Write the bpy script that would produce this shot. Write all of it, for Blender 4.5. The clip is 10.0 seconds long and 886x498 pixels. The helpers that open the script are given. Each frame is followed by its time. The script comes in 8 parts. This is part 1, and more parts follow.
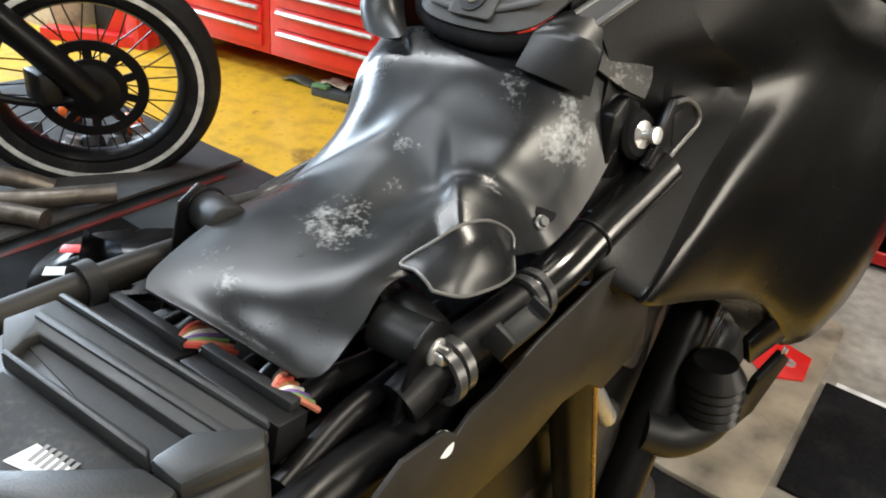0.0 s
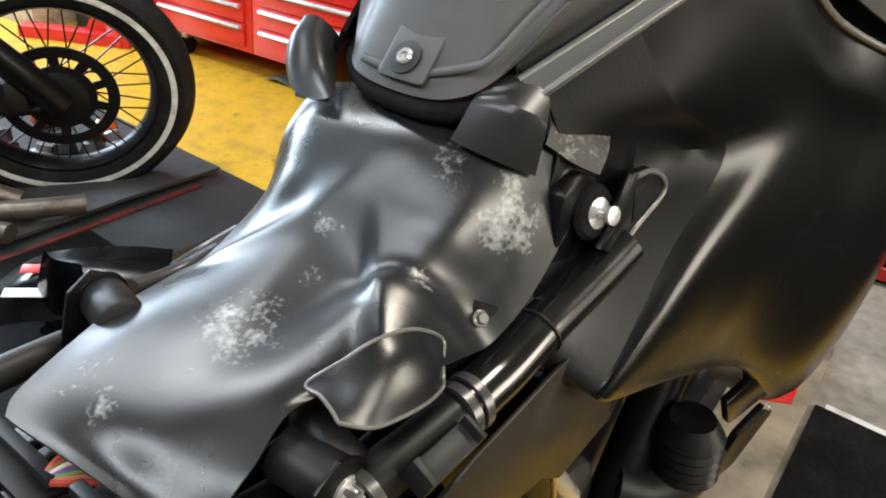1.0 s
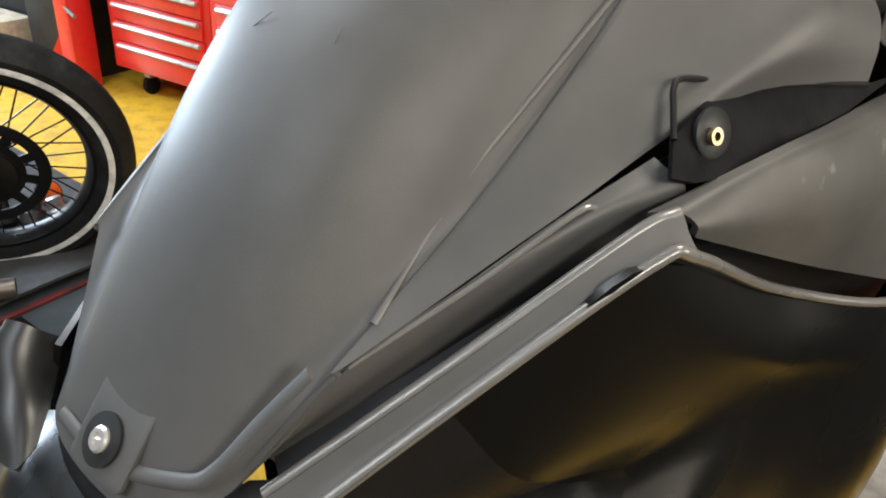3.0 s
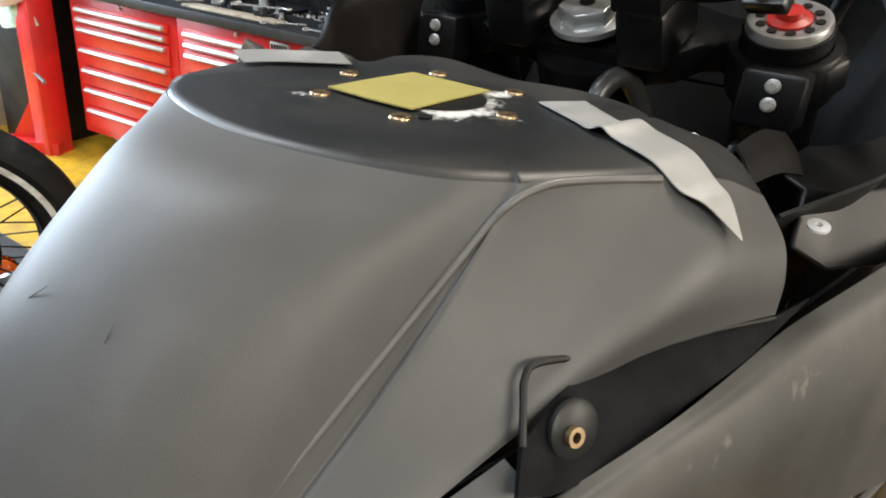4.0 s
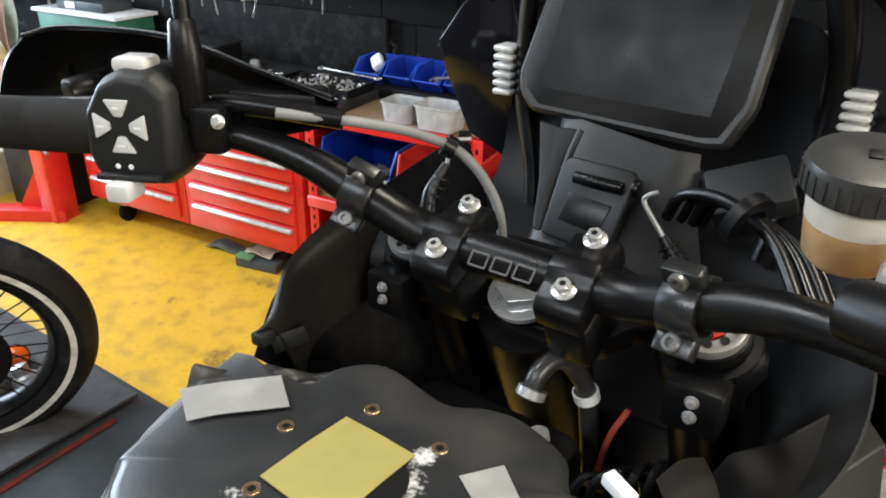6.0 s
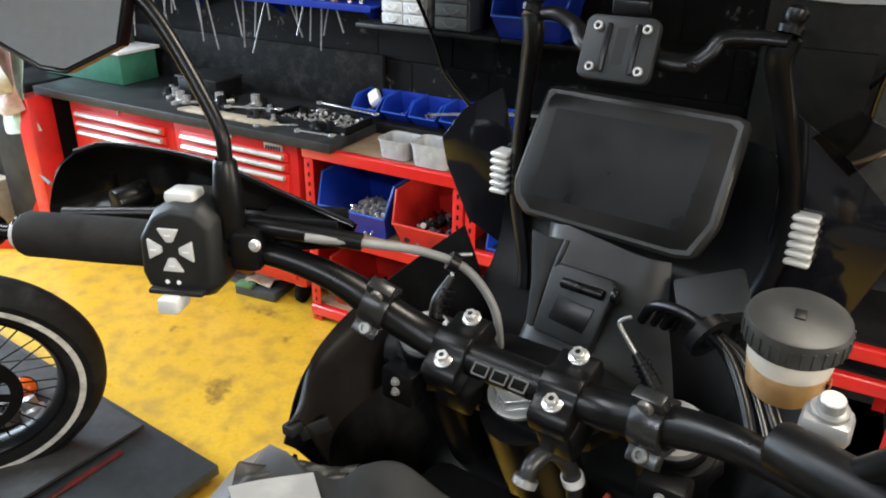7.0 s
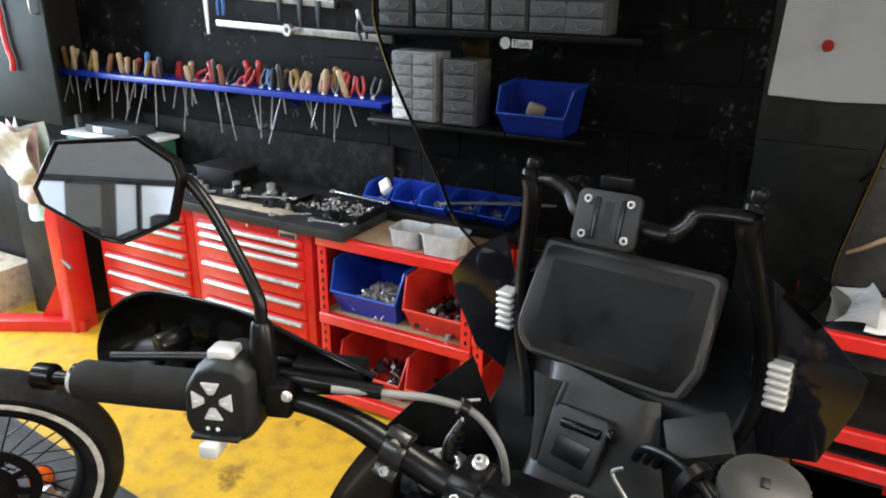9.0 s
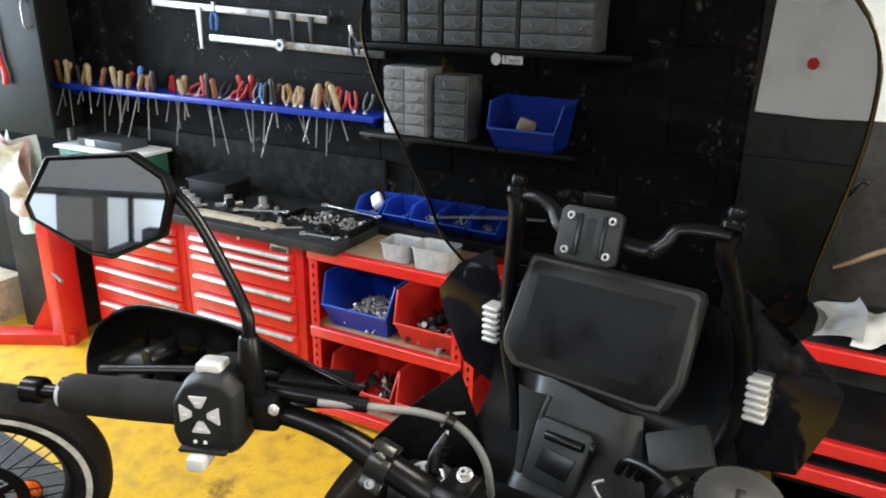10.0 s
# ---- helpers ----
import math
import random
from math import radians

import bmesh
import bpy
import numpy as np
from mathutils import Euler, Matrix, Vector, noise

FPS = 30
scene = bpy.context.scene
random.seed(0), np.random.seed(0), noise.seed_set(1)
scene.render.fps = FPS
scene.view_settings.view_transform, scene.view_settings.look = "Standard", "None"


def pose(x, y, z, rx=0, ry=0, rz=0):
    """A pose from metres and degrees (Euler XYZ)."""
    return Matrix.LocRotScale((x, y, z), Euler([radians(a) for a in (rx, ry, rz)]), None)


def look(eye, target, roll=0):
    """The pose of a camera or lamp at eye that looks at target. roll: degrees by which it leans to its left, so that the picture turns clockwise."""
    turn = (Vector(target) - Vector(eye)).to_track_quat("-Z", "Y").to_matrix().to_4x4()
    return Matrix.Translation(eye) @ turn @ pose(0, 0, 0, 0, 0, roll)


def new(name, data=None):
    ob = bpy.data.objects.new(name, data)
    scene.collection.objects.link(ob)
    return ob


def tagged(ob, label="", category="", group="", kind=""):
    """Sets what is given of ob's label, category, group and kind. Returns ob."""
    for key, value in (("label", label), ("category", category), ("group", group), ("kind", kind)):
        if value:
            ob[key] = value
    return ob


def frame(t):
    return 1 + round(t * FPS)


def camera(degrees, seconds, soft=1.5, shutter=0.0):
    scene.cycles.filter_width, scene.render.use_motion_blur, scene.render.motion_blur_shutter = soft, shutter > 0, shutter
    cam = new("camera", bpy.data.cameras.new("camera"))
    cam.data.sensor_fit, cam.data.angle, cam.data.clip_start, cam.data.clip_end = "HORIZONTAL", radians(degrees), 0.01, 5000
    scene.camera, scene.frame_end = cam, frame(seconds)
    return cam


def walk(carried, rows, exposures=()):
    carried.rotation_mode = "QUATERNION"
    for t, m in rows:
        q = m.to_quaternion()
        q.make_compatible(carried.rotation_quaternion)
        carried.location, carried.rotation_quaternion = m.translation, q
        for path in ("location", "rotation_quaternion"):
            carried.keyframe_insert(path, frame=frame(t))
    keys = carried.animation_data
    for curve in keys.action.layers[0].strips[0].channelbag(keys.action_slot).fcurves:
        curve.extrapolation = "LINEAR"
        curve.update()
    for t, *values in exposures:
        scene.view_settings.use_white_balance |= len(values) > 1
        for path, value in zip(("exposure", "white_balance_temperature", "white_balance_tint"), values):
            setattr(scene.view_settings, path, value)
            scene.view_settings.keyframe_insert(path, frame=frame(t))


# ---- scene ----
cam = camera(61.9, 10.0, soft=1.9)
PATH = [
    (0, (0.378, -0.803, 1.286), (-0.728, 0.602, 0.389), 4.0),
    (0.5, (0.361, -0.756, 1.299), (-0.74, 0.647, 0.394), 4.2),
    (1, (0.351, -0.7, 1.323), (-0.737, 0.704, 0.405), 4.3),
    (1.5, (0.337, -0.637, 1.349), (-0.743, 0.771, 0.426), 4.4),
    (2, (0.324, -0.574, 1.379), (-0.763, 0.835, 0.465), 5.0),
    (2.2, (0.317, -0.545, 1.391), (-0.772, 0.862, 0.477), 5.0),
    (3.3, (0.274, -0.381, 1.463), (-0.821, 1.02, 0.547), 1.9),
    (3.5, (0.274, -0.36, 1.48), (-0.824, 1.06, 0.598), 2.2),
    (4, (0.272, -0.305, 1.512), (-0.835, 1.156, 0.71), 2.9),
    (4.5, (0.259, -0.251, 1.551), (-0.871, 1.202, 0.768), 2.6),
    (5, (0.257, -0.219, 1.594), (-0.894, 1.219, 0.815), 1.5),
    (5.5, (0.265, -0.207, 1.656), (-0.886, 1.221, 0.859), -0.2),
    (5.7, (0.268, -0.213, 1.682), (-0.878, 1.216, 0.878), -0.9),
    (6.8, (0.292, -0.262, 1.805), (-0.843, 1.193, 1.034), -1.2),
    (7, (0.298, -0.273, 1.833), (-0.832, 1.186, 1.063), -1.1),
    (7.5, (0.307, -0.289, 1.87), (-0.839, 1.188, 1.159), -1.2),
    (8, (0.309, -0.297, 1.894), (-0.853, 1.179, 1.206), -1.6),
    (8.5, (0.316, -0.303, 1.923), (-0.859, 1.176, 1.267), -1.8),
    (9, (0.329, -0.313, 1.948), (-0.853, 1.182, 1.342), -1.7),
    (9.5, (0.337, -0.315, 1.955), (-0.846, 1.195, 1.39), -1.6),
    (10, (0.343, -0.318, 1.954), (-0.83, 1.198, 1.382), -1.4),
]
# the motorcycle leans slightly; its frame, in which the path is given, stands in the room so
SET = Matrix.Translation((0, 0, -0.04)) @ pose(0, 0, 0, -1.06, 0, 0) @ pose(0, 0, 0, 0, -3.47, 0)
walk(cam, [(t, SET @ look(eye, target, roll)) for t, eye, target, roll in PATH])


# ---- light ----
world = bpy.data.worlds.new("world")
scene.world = world
world.use_nodes = True
_bg = world.node_tree.nodes["Background"]
_bg.inputs["Color"].default_value, _bg.inputs["Strength"].default_value = (0.75, 0.85, 1.0, 1), 0.02


HALL = pose(0, 0, 0, 0, 0, 6) @ Matrix.Diagonal((0.878, 0.90, 0.935, 1))  # the far walls, their openings and the lamps


def area_lamp(name, at, to, size, power, color):
    data = bpy.data.lights.new(name, "AREA")
    data.shape, data.size, data.size_y, data.energy, data.color = "RECTANGLE", size[0] * 0.89, size[1] * 0.89, power * 0.79, color
    ob = new(name, data)
    ob.matrix_world = look(HALL @ Vector(at), HALL @ Vector(to))
    return ob


area_lamp("window_light", (-6.7, 0.4, 2.1), (0, -0.3, 1.0), (3.2, 1.9), 450, (0.70, 0.84, 1.0))
area_lamp("strip_light", (-2.8, -0.1, 3.30), (-2.8, 0.1, 0), (3.0, 0.22), 95, (0.90, 0.95, 1.0))
area_lamp("strip_light", (-0.9, -2.4, 3.30), (-0.7, -1.0, 0), (3.0, 0.30), 80, (0.86, 0.93, 1.0))
# unseen source to the east, added for the pale stripe on the fairing
area_lamp("door_light", (4.8, 1.4, 2.2), (0.1, -0.1, 0.95), (2.2, 1.9), 210, (1.0, 0.91, 0.77))
# two unseen warm lamps, added to brighten the pan's shoulder and tank flank
area_lamp("work_lamp", (0.4, 0.75, 3.2), (0.1, -0.35, 0.95), (0.6, 0.4), 45, (1.0, 0.91, 0.77))
area_lamp("work_lamp", (2.2, -1.3, 2.7), (0.1, -0.2, 1.1), (1.0, 0.6), 66, (1.0, 0.92, 0.79))


# ---- materials ----
def material(name, color, rough=0.5, metal=0.0, vary=0.12, scale=30.0, bump=0.05, second=None, patch=4.0, amount=0.5, coat=0.0, spread=0.0, per_object=0.0, detail=400.0, spec=0.5):
    """A surface with broad patches towards `second`, fine grain, uneven gloss and relief."""
    m = bpy.data.materials.new(name)
    m.use_nodes = True
    t = m.node_tree
    n, l = t.nodes, t.links
    b = n["Principled BSDF"]
    co = n.new("ShaderNodeTexCoord")
    grain = n.new("ShaderNodeTexNoise")
    grain.inputs["Scale"].default_value, grain.inputs["Detail"].default_value = scale, 6
    broad = n.new("ShaderNodeTexNoise")
    broad.inputs["Scale"].default_value, broad.inputs["Detail"].default_value = patch, 5
    for x in (grain, broad):
        l.new(co.outputs["Object"], x.inputs["Vector"])
    ramp = n.new("ShaderNodeMapRange")
    ramp.inputs["From Min"].default_value, ramp.inputs["From Max"].default_value = 0.62 - amount * 0.3, 0.78 - amount * 0.1
    l.new(broad.outputs["Fac"], ramp.inputs["Value"])
    mix = n.new("ShaderNodeMix")
    mix.data_type = "RGBA"
    mix.inputs[6].default_value = (*color, 1)
    mix.inputs[7].default_value = (*(second or [c * 0.6 for c in color]), 1)
    l.new(ramp.outputs["Result"], mix.inputs[0])
    hsv = n.new("ShaderNodeHueSaturation")
    val = n.new("ShaderNodeMapRange")
    val.inputs["From Min"].default_value, val.inputs["From Max"].default_value = 0.3, 0.7
    val.inputs["To Min"].default_value, val.inputs["To Max"].default_value = 1 - vary, 1 + vary
    l.new(grain.outputs["Fac"], val.inputs["Value"])
    source = val.outputs["Result"]
    if per_object:
        info = n.new("ShaderNodeObjectInfo")
        ob = n.new("ShaderNodeMapRange")
        ob.inputs["To Min"].default_value, ob.inputs["To Max"].default_value = 1 - per_object, 1 + per_object
        l.new(info.outputs["Random"], ob.inputs["Value"])
        mul = n.new("ShaderNodeMath")
        mul.operation = "MULTIPLY"
        l.new(source, mul.inputs[0])
        l.new(ob.outputs["Result"], mul.inputs[1])
        source = mul.outputs[0]
    l.new(source, hsv.inputs["Value"])
    l.new(mix.outputs[2], hsv.inputs["Color"])
    l.new(hsv.outputs["Color"], b.inputs["Base Color"])
    rg = n.new("ShaderNodeMapRange")
    rg.inputs["From Min"].default_value, rg.inputs["From Max"].default_value = 0.3, 0.7
    rg.inputs["To Min"].default_value, rg.inputs["To Max"].default_value = max(0.02, rough - 0.08 - spread), min(1, rough + 0.08 + spread)
    l.new(broad.outputs["Fac"], rg.inputs["Value"])
    l.new(rg.outputs["Result"], b.inputs["Roughness"])
    b.inputs["Metallic"].default_value = metal
    b.inputs["Specular IOR Level"].default_value = spec
    b.inputs["Coat Weight"].default_value = coat
    b.inputs["Coat Roughness"].default_value = 0.12
    if bump:
        fine = n.new("ShaderNodeTexNoise")
        fine.inputs["Scale"].default_value, fine.inputs["Detail"].default_value = detail, 4
        l.new(co.outputs["Object"], fine.inputs["Vector"])
        bp = n.new("ShaderNodeBump")
        bp.inputs["Strength"].default_value, bp.inputs["Distance"].default_value = bump, 0.002
        l.new(fine.outputs["Fac"], bp.inputs["Height"])
        l.new(bp.outputs["Normal"], b.inputs["Normal"])
    return m


def glassy(name, color, rough=0.03, ior=1.45, clear=0.5):
    """Thin clear or smoked plastic: part see-through, part gloss."""
    m = bpy.data.materials.new(name)
    m.use_nodes = True
    t = m.node_tree
    n, l = t.nodes, t.links
    n.remove(n["Principled BSDF"])
    tr = n.new("ShaderNodeBsdfTransparent")
    tr.inputs["Color"].default_value = (*color, 1)
    gl = n.new("ShaderNodeBsdfGlossy")
    gl.inputs["Roughness"].default_value = rough
    fr = n.new("ShaderNodeFresnel")
    fr.inputs["IOR"].default_value = ior
    mx = n.new("ShaderNodeMixShader")
    l.new(fr.outputs[0], mx.inputs[0])
    l.new(tr.outputs[0], mx.inputs[1])
    l.new(gl.outputs[0], mx.inputs[2])
    l.new(mx.outputs[0], n["Material Output"].inputs["Surface"])
    return m


def glowing(name, color, strength):
    m = bpy.data.materials.new(name)
    m.use_nodes = True
    b = m.node_tree.nodes["Principled BSDF"]
    b.inputs["Base Color"].default_value = (*color, 1)
    b.inputs["Emission Color"].default_value = (*color, 1)
    b.inputs["Emission Strength"].default_value = strength
    return m


# ---- building helpers ----
def mesh_of(bm, material_, name, sharp=38):
    bmesh.ops.recalc_face_normals(bm, faces=bm.faces)
    me = bpy.data.meshes.new(name)
    bm.to_mesh(me)
    bm.free()
    me.polygons.foreach_set("use_smooth", [True] * len(me.polygons))
    me.set_sharp_from_angle(angle=radians(sharp))
    me.materials.append(material_)
    return me


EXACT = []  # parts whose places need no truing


def part(name, bm, material_, parent, label="", sharp=38, exact=False):
    ob = new(name, mesh_of(bm, material_, name, sharp))
    ob.parent = parent
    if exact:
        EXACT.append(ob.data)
    return tagged(ob, label)


def thing(name, label, category, at=None, group="", kind="", bm=None, mat=None, sharp=38):
    ob = new(name, mesh_of(bm, mat, name, sharp) if bm else None)
    if at is not None:
        ob.matrix_world = at
    return tagged(ob, label, category, group, kind)


def bevelled(bm, width, segments=2, angle=25):
    bm.normal_update()
    sharp = [e for e in bm.edges if len(e.link_faces) == 2 and e.calc_face_angle(0) > radians(angle)]
    bmesh.ops.bevel(bm, geom=sharp, offset=width, segments=segments, affect="EDGES", profile=0.5, clamp_overlap=True)
    return bm


def box(x0, y0, z0, x1, y1, z1, bevel=0.003, bm=None, m=None, segments=2):
    own = bmesh.new()
    bmesh.ops.create_cube(own, size=1, matrix=Matrix.LocRotScale(((x0 + x1) / 2, (y0 + y1) / 2, (z0 + z1) / 2), None, (abs(x1 - x0), abs(y1 - y0), abs(z1 - z0))))
    if bevel:
        bevelled(own, bevel, segments)
    if m is not None:
        own.transform(m)
    return joined(bm, own)


def joined(bm, own):
    if bm is None:
        return own
    me = bpy.data.meshes.new("tmp")
    own.to_mesh(me)
    own.free()
    bm.from_mesh(me)
    bpy.data.meshes.remove(me)
    return bm


def cyl(a, b, r, r2=None, seg=24, bevel=0.0, bm=None):
    """A rod from a to b."""
    a, b = Vector(a), Vector(b)
    own = bmesh.new()
    bmesh.ops.create_cone(own, cap_ends=True, segments=seg, radius1=r, radius2=r if r2 is None else r2, depth=(b - a).length)
    if bevel:
        bevelled(own, bevel, 2, 40)
    own.transform(Matrix.Translation((a + b) / 2) @ (b - a).to_track_quat("Z", "Y").to_matrix().to_4x4())
    return joined(bm, own)


def lathe(profile, a, b, seg=32, bm=None):
    """Turn (radius, height) pairs round the axis from a towards b."""
    a, b = Vector(a), Vector(b)
    own = bmesh.new()
    rings = []
    for r, h in profile:
        rings.append([own.verts.new((r * math.cos(2 * math.pi * k / seg), r * math.sin(2 * math.pi * k / seg), h)) for k in range(seg)])
    for p, q in zip(rings, rings[1:]):
        for k in range(seg):
            own.faces.new((p[k], p[(k + 1) % seg], q[(k + 1) % seg], q[k]))
    first, last = rings[0], rings[-1]
    if first[0].co.xy.length > 1e-5 and last[0].co.xy.length > 1e-5:
        if (first[0].co - last[0].co).length > 1e-6:
            for k in range(seg):
                own.faces.new((last[k], last[(k + 1) % seg], first[(k + 1) % seg], first[k]))
    else:
        for ring in (first, last):
            if ring[0].co.xy.length > 1e-5:
                own.faces.new(ring)
    bmesh.ops.remove_doubles(own, verts=own.verts, dist=1e-6)
    own.transform(Matrix.Translation(a) @ (b - a).to_track_quat("Z", "Y").to_matrix().to_4x4())
    return joined(bm, own)


def smooth_path(points, n=8):
    """A Catmull-Rom run through the points."""
    p = [Vector(q) for q in points]
    p = [p[0] * 2 - p[1]] + p + [p[-1] * 2 - p[-2]]
    out = []
    for i in range(1, len(p) - 2):
        for k in range(n):
            t = k / n
            out.append(0.5 * ((2 * p[i]) + (p[i + 1] - p[i - 1]) * t + (2 * p[i - 1] - 5 * p[i] + 4 * p[i + 1] - p[i + 2]) * t * t + (3 * p[i] - p[i - 1] - 3 * p[i + 1] + p[i + 2]) * t ** 3))
    return out + [p[-2]]


def tube(points, r, seg=14, n=8, bm=None, smooth=True, flat=1.0):
    """A bent round bar through the points; r may be a list along it."""
    run = smooth_path(points, n) if smooth else [Vector(q) for q in points]
    own = bmesh.new()
    rings, up = [], None
    for i, c in enumerate(run):
        d = (run[min(i + 1, len(run) - 1)] - run[max(i - 1, 0)]).normalized()
        if up is None:
            up = d.orthogonal().normalized()
        up = (up - d * up.dot(d)).normalized()
        side = d.cross(up)
        rad = r if not isinstance(r, (list, tuple)) else float(np.interp(i / (len(run) - 1), np.linspace(0, 1, len(r)), r))
        rings.append([own.verts.new(c + up * (rad * math.cos(2 * math.pi * k / seg)) + side * (rad * flat * math.sin(2 * math.pi * k / seg))) for k in range(seg)])
    for p, q in zip(rings, rings[1:]):
        for k in range(seg):
            own.faces.new((p[k], p[(k + 1) % seg], q[(k + 1) % seg], q[k]))
    own.faces.new(rings[0])
    own.faces.new(rings[-1])
    return joined(bm, own)


def sheet(rows, thick=0.003, bm=None, smooth=1):
    """A shell over a grid of points (rows of equal length), given thickness along its normals."""
    own = bmesh.new()
    grid = [[own.verts.new(p) for p in row] for row in rows]
    for a, b in zip(grid, grid[1:]):
        for k in range(len(a) - 1):
            own.faces.new((a[k], a[k + 1], b[k + 1], b[k]))
    if thick:
        bmesh.ops.recalc_face_normals(own, faces=own.faces)
        bmesh.ops.solidify(own, geom=own.faces[:], thickness=thick)
    return joined(bm, own)


def lofted(rows, n=6, thick=0.003, across=6, bm=None):
    """A smooth shell through rows of control points, refined both ways."""
    fine = [smooth_path(r, across) for r in rows]
    cols = [smooth_path(c, n) for c in zip(*fine)]
    return sheet(list(zip(*cols)), thick, bm)


def slab(outline, origin, u, v, thick, bevel=0.0, bm=None, segments=2):
    """A flat plate: outline of (a, b) pairs in the plane of u and v at origin, made thick along u x v."""
    u, v = Vector(u).normalized(), Vector(v)
    w = u.cross(v).normalized()
    v = w.cross(u)
    own = bmesh.new()
    low = [own.verts.new(Vector(origin) + u * a + v * b) for a, b in outline]
    high = [own.verts.new(p.co + w * thick) for p in low]
    own.faces.new(low)
    own.faces.new(high)
    for k in range(len(low)):
        own.faces.new((low[k], low[(k + 1) % len(low)], high[(k + 1) % len(low)], high[k]))
    bmesh.ops.recalc_face_normals(own, faces=own.faces)
    if bevel:
        bevelled(own, bevel, segments, 20)
    return joined(bm, own)


def rounded(w, h, r, n=5, cx=0.0, cy=0.0):
    """The outline of a rectangle w x h with corners of radius r."""
    out = []
    for sx, sy, a0 in ((1, 1, 0), (-1, 1, 90), (-1, -1, 180), (1, -1, 270)):
        for k in range(n + 1):
            a = radians(a0 + 90 * k / n)
            out.append((cx + sx * (w / 2 - r) + r * math.cos(a), cy + sy * (h / 2 - r) + r * math.sin(a)))
    return out


def bolt(a, b, r, hexed=True, bm=None):
    """A flanged screw head at a, pointing along b - a, radius r."""
    a = Vector(a)
    d = (Vector(b) - a).normalized()
    bm = lathe([(0, 0), (r, 0), (r, r * 0.18), (r * 0.78, r * 0.3), (r * 0.78, r * 0.3)], a, a + d, 20, bm)
    own = bmesh.new()
    bmesh.ops.create_cone(own, cap_ends=True, segments=6 if hexed else 20, radius1=r * 0.72, radius2=r * 0.68, depth=r * 0.7)
    bevelled(own, r * 0.06, 1, 30)
    own.transform(Matrix.Translation(a + d * r * 0.6) @ d.to_track_quat("Z", "Y").to_matrix().to_4x4())
    joined(bm, own)
    return bm


def socket(a, b, r, bm=None):
    """The dark recess in a screw head."""
    a = Vector(a)
    d = (Vector(b) - a).normalized()
    return cyl(a + d * r * 0.92, a + d * r * 1.0, r * 0.4, None, 6, 0, bm)


def scuffed(name, color, rough, spots, pale=(0.36, 0.37, 0.37), second=None, fine=260.0, bump=0.05, coarse=55.0, spec=0.5):
    """Plastic with worn pale patches at given places: (x, y, z, radius, density)."""
    m = material(name, color, rough, vary=0.10, scale=50, second=second, patch=9, amount=0.5, bump=bump, detail=900, spread=0.05, spec=spec)
    t = m.node_tree
    n, l = t.nodes, t.links
    b = n["Principled BSDF"]
    co = n.new("ShaderNodeTexCoord")
    warp = n.new("ShaderNodeTexNoise")
    warp.inputs["Scale"].default_value, warp.inputs["Detail"].default_value = coarse, 4
    l.new(co.outputs["Object"], warp.inputs["Vector"])
    specks = n.new("ShaderNodeTexNoise")
    specks.inputs["Scale"].default_value, specks.inputs["Detail"].default_value = fine, 5
    l.new(co.outputs["Object"], specks.inputs["Vector"])
    total = None
    for x, y, z, r, density in spots:
        d = n.new("ShaderNodeVectorMath")
        d.operation = "DISTANCE"
        d.inputs[1].default_value = (x, y, z)
        l.new(co.outputs["Object"], d.inputs[0])
        edge = n.new("ShaderNodeMapRange")
        edge.inputs["From Min"].default_value, edge.inputs["From Max"].default_value = r, r * 0.3
        edge.inputs["To Min"].default_value, edge.inputs["To Max"].default_value = 0, density
        l.new(d.outputs["Value"], edge.inputs["Value"])
        if total is None:
            total = edge.outputs["Result"]
        else:
            mx = n.new("ShaderNodeMath")
            mx.operation = "MAXIMUM"
            l.new(total, mx.inputs[0])
            l.new(edge.outputs["Result"], mx.inputs[1])
            total = mx.outputs[0]
    add = n.new("ShaderNodeMath")
    add.operation = "ADD"
    l.new(total, add.inputs[0])
    l.new(warp.outputs["Fac"], add.inputs[1])
    add2 = n.new("ShaderNodeMath")
    add2.operation = "ADD"
    l.new(add.outputs[0], add2.inputs[0])
    l.new(specks.outputs["Fac"], add2.inputs[1])
    cut = n.new("ShaderNodeMapRange")
    cut.inputs["From Min"].default_value, cut.inputs["From Max"].default_value = 1.36, 1.72
    l.new(add2.outputs[0], cut.inputs["Value"])
    mix = n.new("ShaderNodeMix")
    mix.data_type = "RGBA"
    old = b.inputs["Base Color"].links[0].from_socket
    l.new(old, mix.inputs[6])
    mix.inputs[7].default_value = (*pale, 1)
    l.new(cut.outputs["Result"], mix.inputs[0])
    l.new(mix.outputs[2], b.inputs["Base Color"])
    return m


# ---- surfaces ----
FLOOR_YELLOW = scuffed("yellow floor paint", (0.62, 0.38, 0.03), 0.38, [(-2.01, 1.29, 0, 0.13, 0.62), (-1.97, 1.22, 0, 0.07, 0.5), (-2.70, 1.45, 0, 0.10, 0.42), (-2.56, 1.57, 0, 0.09, 0.45), (-2.01, 1.78, 0, 0.08, 0.45), (-2.45, 1.41, 0, 0.08, 0.40), (-1.75, 1.05, 0, 0.16, 0.38), (-2.3, 1.9, 0, 0.14, 0.40)], pale=(0.20, 0.115, 0.02), second=(0.40, 0.24, 0.03), fine=30.0, bump=0.12, coarse=9.0)
CONCRETE = material("grey concrete", (0.30, 0.28, 0.25), 0.75, vary=0.2, scale=25, second=(0.14, 0.13, 0.11), patch=3.5, amount=0.6, bump=0.3, detail=120)
DUSTY_PANEL = material("dusty floor panel", (0.30, 0.26, 0.20), 0.6, vary=0.2, scale=18, second=(0.07, 0.06, 0.05), patch=9, amount=0.6, bump=0.15)
